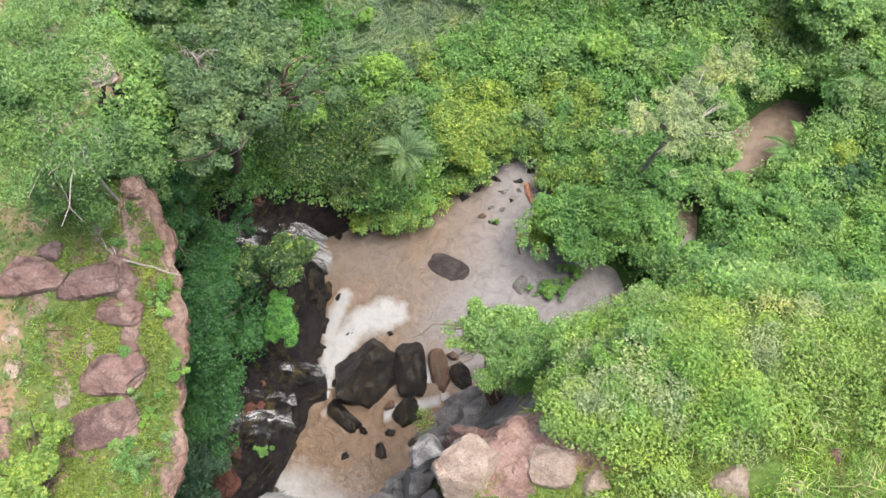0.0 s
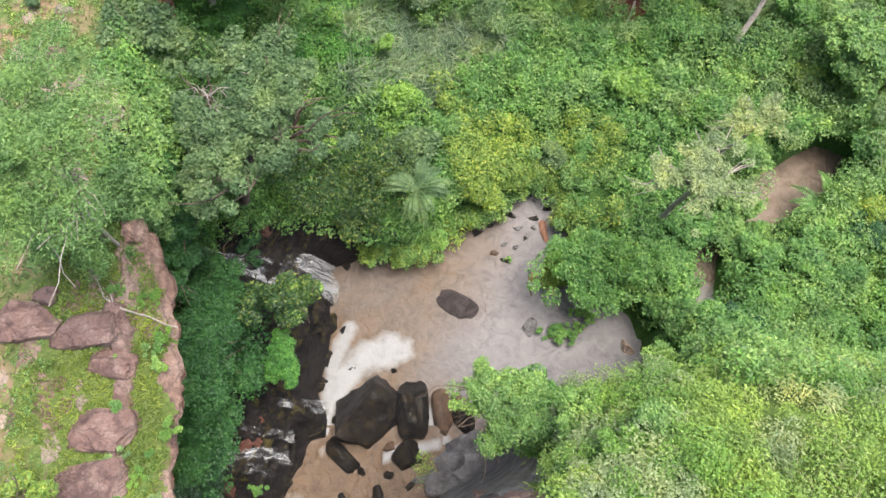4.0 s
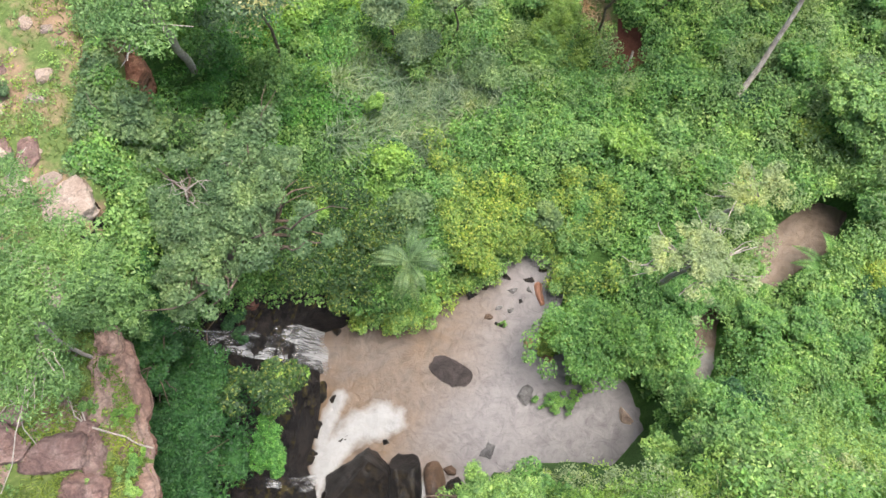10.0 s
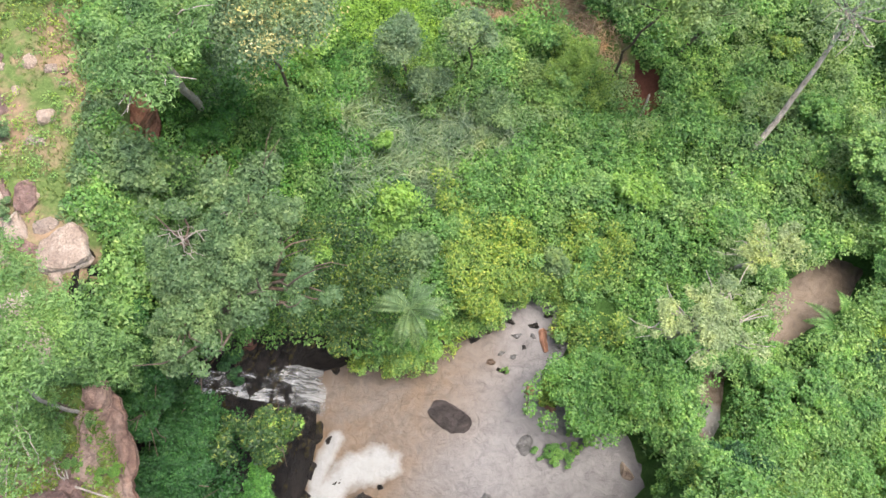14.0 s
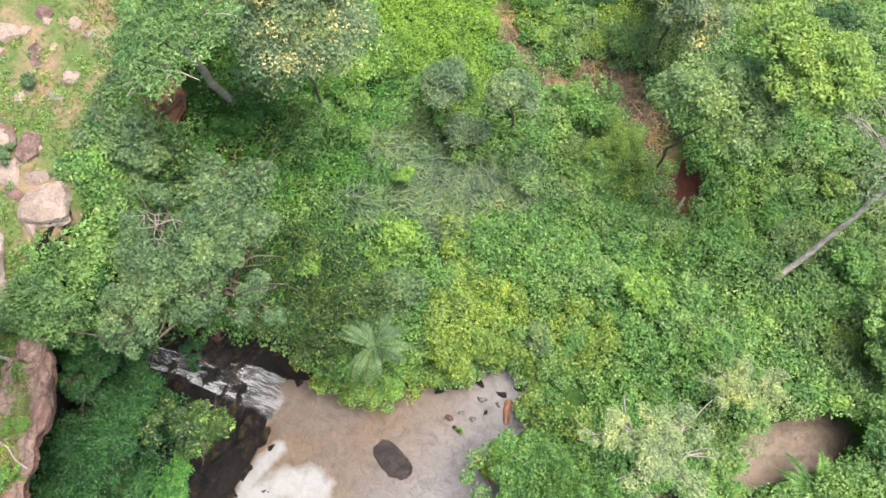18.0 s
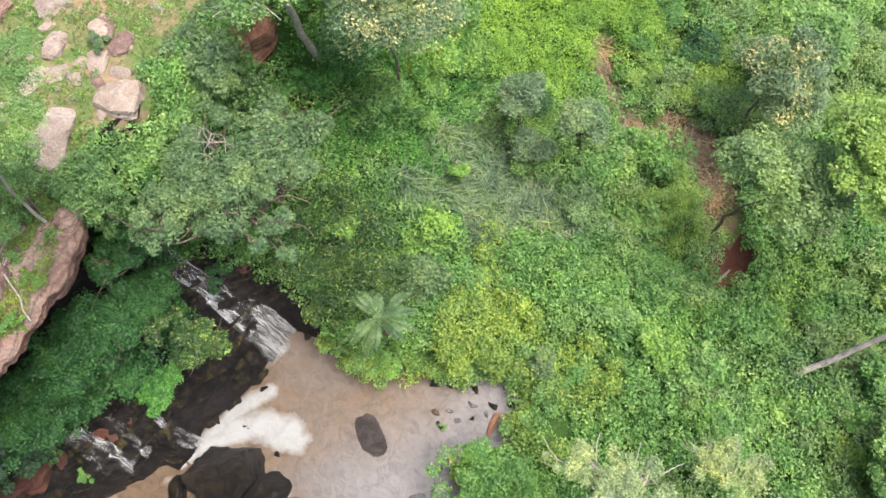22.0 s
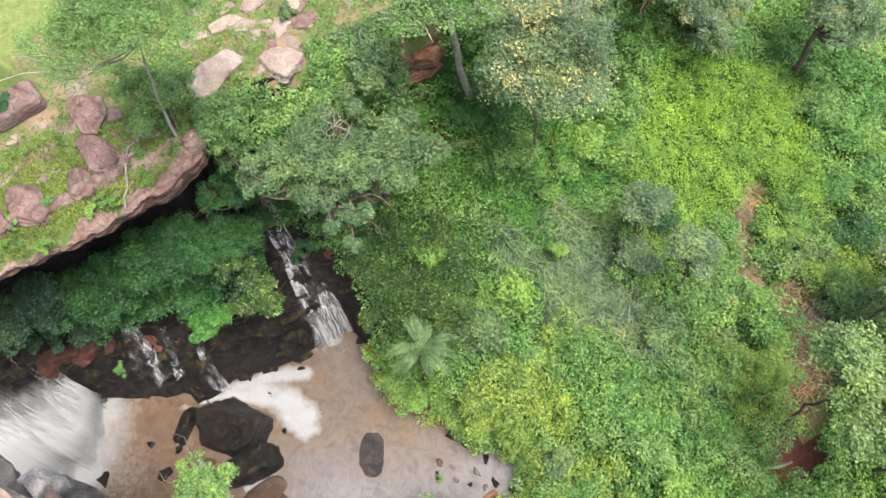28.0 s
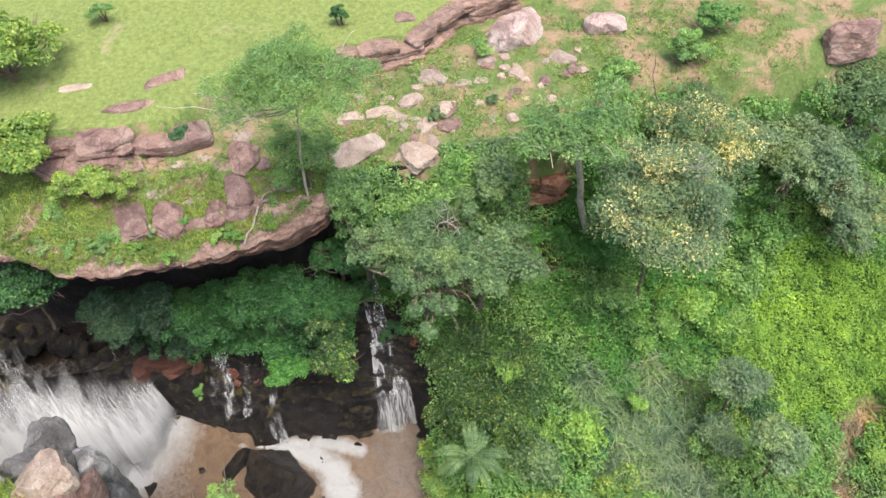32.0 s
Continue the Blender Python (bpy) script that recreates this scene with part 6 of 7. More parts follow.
# bushes that stand apart
for k, (x, y, z, rx, ry, rz, mat, label, size, clumps) in enumerate([
        (-9.5, 1.0, None, 0.8, 0.9, 0.9, LEAF_DEEP, "dark green shrub standing in the waterfall", 0.2, 18),
        (8.9, 1.2, None, 3.4, 2.4, 2.6, LEAF_MID, "large round green bush over the pool's bank", 0.22, 90),
        (6.6, 1.6, None, 1.4, 1.2, 1.3, LEAF_YELLOW, "yellow-green bush at the water's edge", 0.2, 30),
        (7.0, -2.1, -0.4, 1.35, 0.75, 0.55, LEAF_MID, "low feathery shrub growing in the pool", 0.1, 60),
        (8.4, -1.2, -0.3, 1.1, 0.6, 0.5, LEAF_MID, "low dark shrub on the rocky bank", 0.15, 14),
        (3.9, 2.3, -0.35, 0.3, 0.3, 0.25, LEAF_FRESH, "tuft of grass on a rock in the pool", 0.12, 6),
        (5.2, -6.9, None, 2.2, 1.8, 2.0, LEAF_MID, "rounded green bush on the bluff's slope", 0.22, 50),
        (19.4, 0.4, None, 3.6, 2.0, 2.0, LEAF_MID, "broad green bush beside the stream", 0.22, 70),
        (12.4, -0.6, None, 2.0, 1.5, 1.7, LEAF_MID, "green bush overhanging the stream", 0.22, 40),
        (13.0, -3.6, None, 2.2, 1.6, 1.8, LEAF_MID, "green bush below the bluff by the stream", 0.22, 40),
        (17.6, 2.0, None, 1.6, 1.4, 1.6, LEAF_MID, "green bush overhanging the stream", 0.22, 36),
        (13.6, 3.0, None, 1.6, 1.4, 1.6, LEAF_MID, "green bush below the pale tree", 0.22, 36),
        (16.9, 5.6, None, 1.3, 1.3, 1.4, LEAF_FRESH, "fresh green bush on the stream bank", 0.2, 30),
        (21.4, 3.0, None, 1.7, 1.3, 1.5, LEAF_MID, "green bush by the stream palm", 0.22, 34),
        (25.0, 8.6, None, 1.8, 1.6, 1.5, LEAF_MID, "green bush narrowing the stream", 0.22, 36),
        (15.6, -2.6, None, 2.4, 1.6, 1.8, LEAF_DEEP, "dark green bush below the bluff", 0.22, 40),
        (24.2, 3.8, None, 2.0, 1.8, 1.6, LEAF_DEEP, "dark green bush on the stream's bank", 0.22, 40),
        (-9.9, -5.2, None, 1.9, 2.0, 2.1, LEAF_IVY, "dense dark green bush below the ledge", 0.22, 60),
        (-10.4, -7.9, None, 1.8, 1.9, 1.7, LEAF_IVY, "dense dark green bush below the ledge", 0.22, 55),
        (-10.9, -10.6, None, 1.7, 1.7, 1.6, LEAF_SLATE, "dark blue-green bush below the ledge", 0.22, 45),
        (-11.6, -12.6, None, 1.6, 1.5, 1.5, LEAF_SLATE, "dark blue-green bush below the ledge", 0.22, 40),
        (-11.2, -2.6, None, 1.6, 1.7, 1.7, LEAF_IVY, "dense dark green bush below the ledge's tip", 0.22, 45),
        (-11.6, -0.2, None, 1.3, 1.2, 1.3, LEAF_DEEP, "dark green bush above the side waterfall", 0.22, 35),
        (-8.8, -10.4, None, 0.6, 0.7, 0.4, LEAF_MID, "small green shrub on the wet rock", 0.16, 10),
        (6.9, 20.5, None, 2.1, 1.9, 2.1, LEAF_SUN, "lime-green bush smothered in creepers", 0.16, 70),
        (-3.3, 13.9, None, 0.9, 0.9, 1.6, LEAF_LIME, "slim lime-green shrub draped in creepers", 0.2, 18),
        (-11.7, -2.0, 15.3, 1.7, 1.6, 2.4, LEAF_FEATHER, "feathery green shrub beneath a tall tree", 0.13, 44),
        (-12.9, -2.6, 15.4, 1.6, 1.4, 2.2, LEAF_FEATHER, "feathery green shrub beneath a tall tree", 0.13, 34),
        (-11.3, 9.4, 8.6, 1.2, 1.4, 1.5, LEAF_LUSH, "green bush below the bared red rock", 0.18, 34),
        (-11.0, 11.0, 8.2, 1.2, 1.3, 1.5, LEAF_LUSH, "green bush below the bared red rock", 0.18, 34),
        (-16.0, 7.8, None, 0.5, 0.5, 0.45, LEAF_GREY, "small grey-green shrub on the plateau", 0.13, 12),
        (-15.2, 4.5, None, 0.6, 0.6, 0.5, LEAF_GREY, "small grey-green shrub among stones", 0.13, 14),
        (-20.2, 8.0, None, 0.8, 0.8, 0.7, LEAF_FRESH, "small green shrub beside a large boulder", 0.16, 16),
        (-24.5, -12.2, None, 0.8, 0.8, 0.9, LEAF_FRESH, "lone green shrub on the upper meadow", 0.18, 16),
        (-16.2, -8.2, None, 0.9, 0.8, 0.8, LEAF_DEEP, "dark green shrub on the rock outcrop", 0.17, 18),
        (-22.3, 0.6, None, 0.7, 0.7, 0.9, LEAF_DEEP, "dark green shrub on the upper meadow", 0.17, 14),
        (-12.2, -13.6, 15.3, 1.0, 1.0, 0.6, LEAF_FRESH, "green shrub on the ledge", 0.16, 16),
        (-17.8, 19.0, None, 1.4, 1.5, 1.2, LEAF_FRESH, "green shrub on the meadow's edge", 0.2, 26),
        (-16.6, 14.4, None, 1.2, 1.3, 1.0, LEAF_FRESH, "green shrub beside the blossom trees", 0.2, 24),
        (-20.0, 22.0, None, 1.6, 1.6, 1.3, LEAF_MID, "green shrub on the meadow's edge", 0.2, 28)]):
    bush(x, y, (rx, ry, rz), mat, 500 + k, label, z, int(clumps * 1.25), 82, size * 0.9)

for k, (x, y, z, rx, ry, rz, mat, tone) in enumerate([(24.8, 10.0, 0.2, 1.8, 1.4, 1.5, LEAF_MID, "mid-green"), (26.0, 8.8, 0.3, 1.8, 1.6, 1.6, LEAF_FRESH, "fresh green"), (27.6, 10.4, 0.6, 2.0, 1.8, 1.8, LEAF_MID, "mid-green"), (23.0, 11.2, 0.4, 1.6, 1.4, 1.5, LEAF_FRESH, "fresh green"),
                                                     (6.7, 27.6, None, 1.6, 1.5, 1.5, LEAF_FRESH, "fresh green"), (4.6, 27.2, None, 1.5, 1.4, 1.3, LEAF_SUN, "sunny green"), (9.8, 25.6, None, 1.4, 1.4, 1.5, LEAF_FRESH, "fresh green"), (2.6, 26.7, None, 1.4, 1.3, 1.2, LEAF_SUN, "sunny green")]):
    bush(x, y, (rx, ry, rz), mat, 5600 + k, tone + (" bush beside the stream" if k < 4 else " bush behind the clearing"), z, 40, 70, 0.17, spread=0.3)

rb = np.random.default_rng(57)
KINDS = [(LEAF_FRESH, "fresh green"), (LEAF_MID, "mid-green"), (LEAF_LIME, "bright lime-green"), (LEAF_YELLOW, "yellow-green"), (LEAF_GREY, "grey-green"), (LEAF_PALE, "pale green"), (LEAF_DEEP, "deep green")]
made = 0
while made < 88:
    x, y = rb.uniform(-9, 29), rb.uniform(3.5, 36)
    if y > 22 and rb.random() < 0.35 or inside(POOL, x, y) > -1.6 or line_distance(STREAM, x, y)[0] < 2.6 or x < cliff_foot(y) + 3.5 or line_distance(TRACK, x, y)[0] < 1.2 or np.hypot(x - 12.3, y - 19.9) < 2.4 or np.hypot(x - 7, y - 24.8) < 3.0 or np.hypot((x + 5.4) / 5.0, (y - 28.2) / 6.0) < 1 or np.hypot((x + 3.8) / 4.6, (y - 14) / 3.4) < 0.8:
        continue
    made += 1
    s = rb.uniform(0.9, 1.9)
    which = rb.choice(7, p=[0.26, 0.2, 0.18, 0.14, 0.08, 0.06, 0.08])
    if x < -1 and y > 18 and rb.random() < 0.7:
        which = 2
    mat, tone = KINDS[which]
    bush(x, y, (s, s * rb.uniform(0.8, 1.2), s * rb.uniform(0.75, 1.15)), mat, 5000 + made, tone + " rounded bush rising from the valley thicket", None, int(16 + 11 * s * s), 52, rb.uniform(0.15, 0.26), spread=0.32)
for k, (x, y, rx, ry, rz, mat, tone) in enumerate([
        (16.0, 3.4, 1.5, 1.3, 1.7, LEAF_FRESH, "fresh green"), (17.4, 4.0, 1.1, 1.0, 1.5, LEAF_MID, "mid-green"), (18.0, 7.8, 1.4, 1.2, 1.4, LEAF_FRESH, "fresh green"), (13.1, -2.2, 1.3, 1.1, 1.3, LEAF_MID, "mid-green"),
        (17.2, -2.0, 1.6, 1.2, 1.4, LEAF_MID, "mid-green"), (18.4, -3.0, 2.0, 1.7, 1.7, LEAF_FRESH, "fresh green"), (21.4, -3.4, 2.2, 1.8, 1.8, LEAF_MID, "mid-green"), (21.6, -0.6, 2.2, 1.6, 1.7, LEAF_FRESH, "fresh green"),
        (24.6, -1.0, 2.2, 2.0, 1.9, LEAF_MID, "mid-green"), (11.6, -5.0, 1.8, 1.4, 1.6, LEAF_FRESH, "fresh green"), (9.9, 0.0, 1.6, 1.0, 1.3, LEAF_MID, "mid-green"), (11.6, 0.6, 1.5, 1.2, 1.6, LEAF_MID, "mid-green"),
        (11.7, -3.4, 1.3, 1.0, 1.3, LEAF_MID, "mid-green"), (10.6, -5.4, 1.5, 1.2, 1.4, LEAF_FRESH, "fresh green"), (12.8, -2.2, 1.2, 0.9, 1.3, LEAF_FRESH, "fresh green"),
        (22.4, 10.4, 1.7, 1.3, 1.5, LEAF_FRESH, "fresh green"), (24.4, 10.2, 1.6, 1.4, 1.4, LEAF_FRESH, "fresh green"), (20.4, 9.2, 1.3, 1.0, 1.2, LEAF_MID, "mid-green"), (18.6, 3.4, 1.4, 0.9, 1.2, LEAF_FRESH, "fresh green"),
        (2.0, 5.6, 1.6, 1.3, 1.5, LEAF_YELLOW, "yellow-green"), (4.2, 6.4, 1.6, 1.2, 1.4, LEAF_YELLOW, "yellow-green"), (-0.4, 3.6, 1.3, 1.1, 1.3, LEAF_MID, "mid-green"), (-2.4, 3.2, 1.6, 1.1, 1.6, LEAF_MID, "mid-green"),
        (-4.2, 3.4, 1.5, 1.1, 1.7, LEAF_SHADE, "deep green"), (7.8, 6.6, 1.2, 1.0, 1.2, LEAF_FRESH, "fresh green")]):
    bush(x, y, (rx, ry, rz), mat, 5200 + k, tone + " bush overhanging the water's edge", None, 34, 70, 0.18, spread=0.32)

for k, (x, y, s, mat, tone) in enumerate([(4.3, -8.4, 1.2, LEAF_MID, "mid-green"), (5.6, -8.2, 1.5, LEAF_FRESH, "fresh green"), (4.5, -9.6, 1.2, LEAF_FRESH, "fresh green"), (5.9, -9.6, 1.3, LEAF_LIME, "lime-green"), (7.2, -8.6, 1.4, LEAF_FRESH, "fresh green"), (4.5, -10.9, 0.9, LEAF_PALE, "pale grey-green"), (6.2, -11.0, 1.1, LEAF_LIME, "lime-green"), (7.6, -10.2, 1.2, LEAF_FRESH, "fresh green")]):
    bush(x, y, (s, s, s * 0.8), mat, 5300 + k, tone + " bush on the bluff's steep flank", None, 30, 80, 0.16, spread=0.32)
rb = np.random.default_rng(58)
for k in range(34):
    y = rb.uniform(-16, -1.8)
    x = float(np.interp(y, [-20, -17.5, -14, -11.3, -8.1, -5.3, -4.1, -2.8, -1.6], [-12.6, -11.2, -9.3, -8.55, -8.5, -9.0, -9.4, -9.8, -10.5])) - rb.uniform(0.3, 2.2)
    s = rb.uniform(0.18, 0.5)
    mat, tone = KINDS[(0, 2, 1, 5)[k % 4]]
    bush(x, y, (s, s * rb.uniform(0.8, 1.5), s * 0.8), mat, 5400 + k, tone + " small leafy plant on the ledge's turf", float(plateau(np.array(x), np.array(y))) + 0.08, 12, 60, 0.12, group="small plants on the ledge")



palm(-1.1, 4.0, 5.9, 1.9, 17, LEAF_GREY, 601, "pale green palm with a star of feathery fronds", None)
palm(22.0, 5.0, 1.2, 2.0, 13, LEAF_MID, 602, "green palm beside the stream", None)
palm(20.8, 10.4, 1.9, 1.2, 7, LEAF_MID, 603, "young palm in the thicket")

# ---------------------------------------------------------------- undergrowth
def thicket(name, mat, spots, radius, count, size, label, seed, rise=0.8, shape=0.62, flat=0.75):
    """Uncountable low bushes over a stretch of ground, leaf by leaf."""
    r = np.random.default_rng(seed)
    x, y = spots[:, 0], spots[:, 1]
    count, size = int(count * 1.55), size * 0.8
    rad = radius * (0.65 + 0.7 * r.random(len(x)))
    tall = rise * (0.15 + 1.8 * np.clip(0.5 + 1.8 * fbm(x + seed, y, 3.0, 2), 0, 1)) + 0.4 * r.random(len(x)) ** 2
    c = np.stack([x, y, ground_z(x, y) + tall], -1)
    v, f = clumps_of_leaves(c, rad, count, size, r, flat, shape)
    ob = new(name, mesh_arrays(name, v, f, False, [mat]))
    return tagged(ob, label, "undergrowth", kind="stuff")


def scatter(x0, x1, y0, y1, step, seed):
    r = np.random.default_rng(seed)
    X, Y = np.meshgrid(np.arange(x0, x1, step), np.arange(y0, y1, step), indexing="ij")
    p = np.stack([X.ravel(), Y.ravel()], -1)
    return p + r.uniform(-0.5, 0.5, p.shape) * step


def dry(p, margin=0.45):
    """Spots clear of the water, the path and the bare earth."""
    x, y = p[:, 0], p[:, 1]
    s, _ = line_distance(STREAM, x, y)
    half = 0.1 + 1.35 * sstep(17.4, 19.0, x) * sstep(25, 22.8, x) + 1.15 * np.exp(-((x - 15.0) / 1.0) ** 2)
    ok = (inside(POOL, x, y) < -margin) & (s > half + 0.1) & (np.hypot(x - 12.3, (y - 19.9) * 0.8) + 2.0 * fbm(x, y, 1.0, 3) > 1.3)
    ok &= line_distance(TRACK, x, y)[0] + 1.0 * fbm(x, y, 0.8, 3) > 0.62
    ok &= line_distance([(5.0, 25.4), (7.0, 25.0), (9.2, 23.4), (10.4, 22.2)], x, y)[0] + 1.6 * fbm(x, y, 1.0, 3) > 1.2
    ok &= ~((np.hypot(x - 9.1, y - 5.6) < 0.9))
    return p[ok]


north = dry(scatter(-15, 32, -8, 44, 0.72, 71))
north = north[(north[:, 1] > 1.6) | (north[:, 0] > 9.5)]
u = north[:, 0] - cliff_foot(north[:, 1])
bd, bs = line_distance(BLUFF, north[:, 0], north[:, 1])
north = north[(u > np.interp(north[:, 1], [11, 15], [0.3, -2.5])) & ~((north[:, 0] < -5.2) & (north[:, 1] < 2.6)) & (bs > 0)]
x, y = north[:, 0], north[:, 1]
r = np.random.default_rng(72)
soft = 1.6 * fbm(x, y, 3.2, 3)
reedy = (np.hypot((x + 3.8) / 5.0, (y - 14.0) / 3.8) + soft < 0.95) | (np.hypot((x - 1.6) / 2.8, (y - 16.0) / 2.2) + soft < 0.8)
bright = (np.hypot((x + 5.4) / 5.2, (y - 28.2) / 6.2) + 0.7 * soft < 1.0) | (np.hypot((x + 3.4) / 3.4, (y - 22.6) / 2.6) + soft < 0.85)
lush = np.hypot((x + 9.4) / 4.2, (y - 14.8) / 5.4) + 0.7 * soft < 1.0
lime = (np.hypot((x - 6.6) / 2.6, (y - 20.2) / 2.4) + soft < 0.9) | (np.hypot((x + 1.0) / 3.0, (y - 20.5) / 3.0) + soft < 0.7) | (np.hypot((x - 3.4) / 5.0, (y - 29.5) / 4.0) + soft < 0.9)
yellow = np.hypot((x - 4.8) / 6.6, (y - 8.0) / 4.2) + soft < 0.95
deep = np.hypot((x + 5.4) / 4.2, (y - 5.6) / 3.6) + 0.7 * soft < 1.0
kind = np.where(deep, 3, np.where(yellow, 2, np.where(bright, 7, np.where(lime, 1, np.where(lush, 8, np.where(reedy, 4, 0))))))
mixing = r.random(len(x))
kind = np.where((mixing < 0.1) & (kind != 4) & (kind != 7), 0, kind)
kind = np.where((kind == 0) & (fbm(x + 50, y, 2.6, 3) + 0.14 * sstep(13, 18, x) + 0.25 * (r.random(len(x)) - 0.5) > 0.0), 5, kind)
kind = np.where(((x > 13) & (y > 5) | (x > 2) & (y > 16)) & (fbm(x + 30, y + 11, 2.4, 3) > 0.03), 6, kind)
thicket("pale_thicket", LEAF_PALE, north[kind == 6], 0.7, 100, 0.18, "pale green thicket on the valley floor", 180, 1.2)
thicket("thicket", LEAF_MID, north[kind == 0], 0.72, 80, 0.21, "dense mid-green thicket on the valley floor", 81, 1.1)
thicket("fresh_thicket", LEAF_FRESH, north[kind == 5], 0.7, 82, 0.2, "fresh green thicket on the valley floor", 80, 1.0)
thicket("creeper_blanket", LEAF_SUN, north[kind == 1], 0.68, 105, 0.16, "bright lime-green creepers smothering the slope", 82, 0.55)
thicket("yellowing_thicket", LEAF_YELLOW, north[kind == 2], 0.7, 105, 0.19, "yellow-green leafy thicket above the pool", 83, 1.3)
thicket("dark_thicket", LEAF_SHADE, north[kind == 3], 0.75, 110, 0.17, "dark green yellow-dotted thicket beside the waterfall", 84, 1.9)
thicket("bright_creepers", LEAF_BRIGHT, north[kind == 7], 0.7, 130, 0.13, "chartreuse creepers smothering the sunny slope", 181, 0.8)
thicket("lush_creepers", LEAF_LUSH, north[kind == 8], 0.66, 100, 0.17, "lush green creepers hanging below the cliff", 182, 0.6)
thicket("reed_undergrowth", LEAF_MID, north[kind == 4], 0.6, 45, 0.17, "green undergrowth between reeds", 85, 0.4)

r = np.random.default_rng(96)
low = dry(scatter(-14, 31, -8, 40, 0.16, 79), 0.3)
low = low[(low[:, 1] > 1.6) | (low[:, 0] > 9.5)]
u = low[:, 0] - cliff_foot(low[:, 1])
bd, bs = line_distance(BLUFF, low[:, 0], low[:, 1])
low = low[(u > np.interp(low[:, 1], [11, 15], [0.6, -2.0])) & ~((low[:, 0] < -5.2) & (low[:, 1] < 2.6)) & (bs > 0)]
lz = ground_z(low[:, 0], low[:, 1]) + 0.12 + 0.45 * np.clip(0.5 + 1.5 * fbm(low[:, 0], low[:, 1], 1.3, 3), 0, 1) + 0.12 * r.random(len(low))
sort = fbm(low[:, 0] + 9, low[:, 1], 2.2, 3) + 0.2 * (r.random(len(low)) - 0.5)
limy = np.hypot((low[:, 0] + 5.4) / 5.6, (low[:, 1] - 28) / 7.0) + sort < 1.0
for name, mat, pick, label in (("ground_creepers", LEAF_MID, (sort > 0) & ~limy, "mid-green creepers carpeting the valley floor"), ("pale_creepers", LEAF_FRESH, (sort <= 0) & ~limy, "fresh green creepers carpeting the valley floor"),
                               ("lime_creepers", LEAF_BRIGHT, limy, "bright lime carpet of creepers on the slope")):
    n = int(pick.sum())
    vv, ff = leaves(np.column_stack([low[pick], lz[pick]]), np.array([0, 0, 1.2]) + 0.55 * r.normal(size=(n, 3)), 0.2 + 0.14 * r.random(n), 0.17, r)
    tagged(new(name, mesh_arrays(name, vv, ff, False, [mat])), label, "creepers", kind="stuff")

bluff_spots = dry(np.concatenate([scatter(-2, 34, -28, -1.0, 0.72, 73), scatter(3.4, 9.5, -11.5, -6.0, 0.42, 173)]), 0.6)
x, y = bluff_spots[:, 0], bluff_spots[:, 1]
bd, bs = line_distance(BLUFF, x, y)
off = np.where(bs < 0, -bd, bd)
keep = (off < 6.6) & ~((y < -10.2) & (off > -0.2)) & ~((x < 2.6) & (y > -7.4)) & (off > -13)
bare = (np.hypot((x - 1.6) / 2.3, (y + 9.0) / 1.5) < 1) | (np.hypot(x - 2.9, y + 11.4) < 1.1) | (np.hypot(x - 1.4, y + 12) < 1.9) | (np.hypot(x - 3.8, y + 12.5) < 1.2) | (np.hypot(x - 8.9, y + 13) < 1.0)
bluff_spots, off = bluff_spots[keep & ~bare], off[keep & ~bare]
x, y = bluff_spots[:, 0], bluff_spots[:, 1]
pick = fbm(x, y, 3.0, 3) + 0.3 * (np.random.default_rng(5).random(len(x)) - 0.5)
thicket("bluff_thicket", LEAF_LIME, bluff_spots[(pick > 0.15) & (off > -5)], 0.66, 190, 0.12, "lime-green bushes covering the bluff", 86, 0.85)
thicket("bluff_shrubs", LEAF_ASH, bluff_spots[(pick > 0.03) & (pick <= 0.15) & (off > -5)], 0.62, 170, 0.12, "pale green shrubs covering the bluff", 186, 0.6)
thicket("bluff_creepers", LEAF_SUN, bluff_spots[(pick <= 0.03) & (off > -5)], 0.62, 150, 0.13, "sunny yellow-green herbs and creepers on the bluff", 87, 0.45)
thicket("bluff_herbs", LEAF_BRIGHT, bluff_spots[off <= -5], 0.6, 70, 0.19, "tall grass and herbs on top of the bluff", 88, 0.2, 0.22)

under = scatter(-16, -6.4, -21, 1.5, 0.62, 74)
x, y = under[:, 0], under[:, 1]
u = x - cliff_foot(y)
z = ground_z(x, y)
ok = (u > 0.9) & (z > 2.6) & (x < np.interp(y, [-21, -13.5, -13, -9, -7, -4, -1.4, -1.2, 1.5], [-30, -30, -11.4, -9.6, -8.9, -8.4, -8.4, -11.2, -11.2]))
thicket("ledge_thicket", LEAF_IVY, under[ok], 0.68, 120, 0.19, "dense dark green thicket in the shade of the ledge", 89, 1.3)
tip = scatter(-13.2, -9.2, -1.2, 9.5, 0.55, 77)
thicket("cliff_thicket", LEAF_MID, tip[(tip[:, 0] > cliff_foot(tip[:, 1]) + np.where(tip[:, 1] < 4.5, 0.7, -0.1)) & ~((tip[:, 1] < 1.7) & (tip[:, 0] > -11.4))], 0.6, 110, 0.18, "green bushes clinging to the cliff below the tree", 90, 0.7)


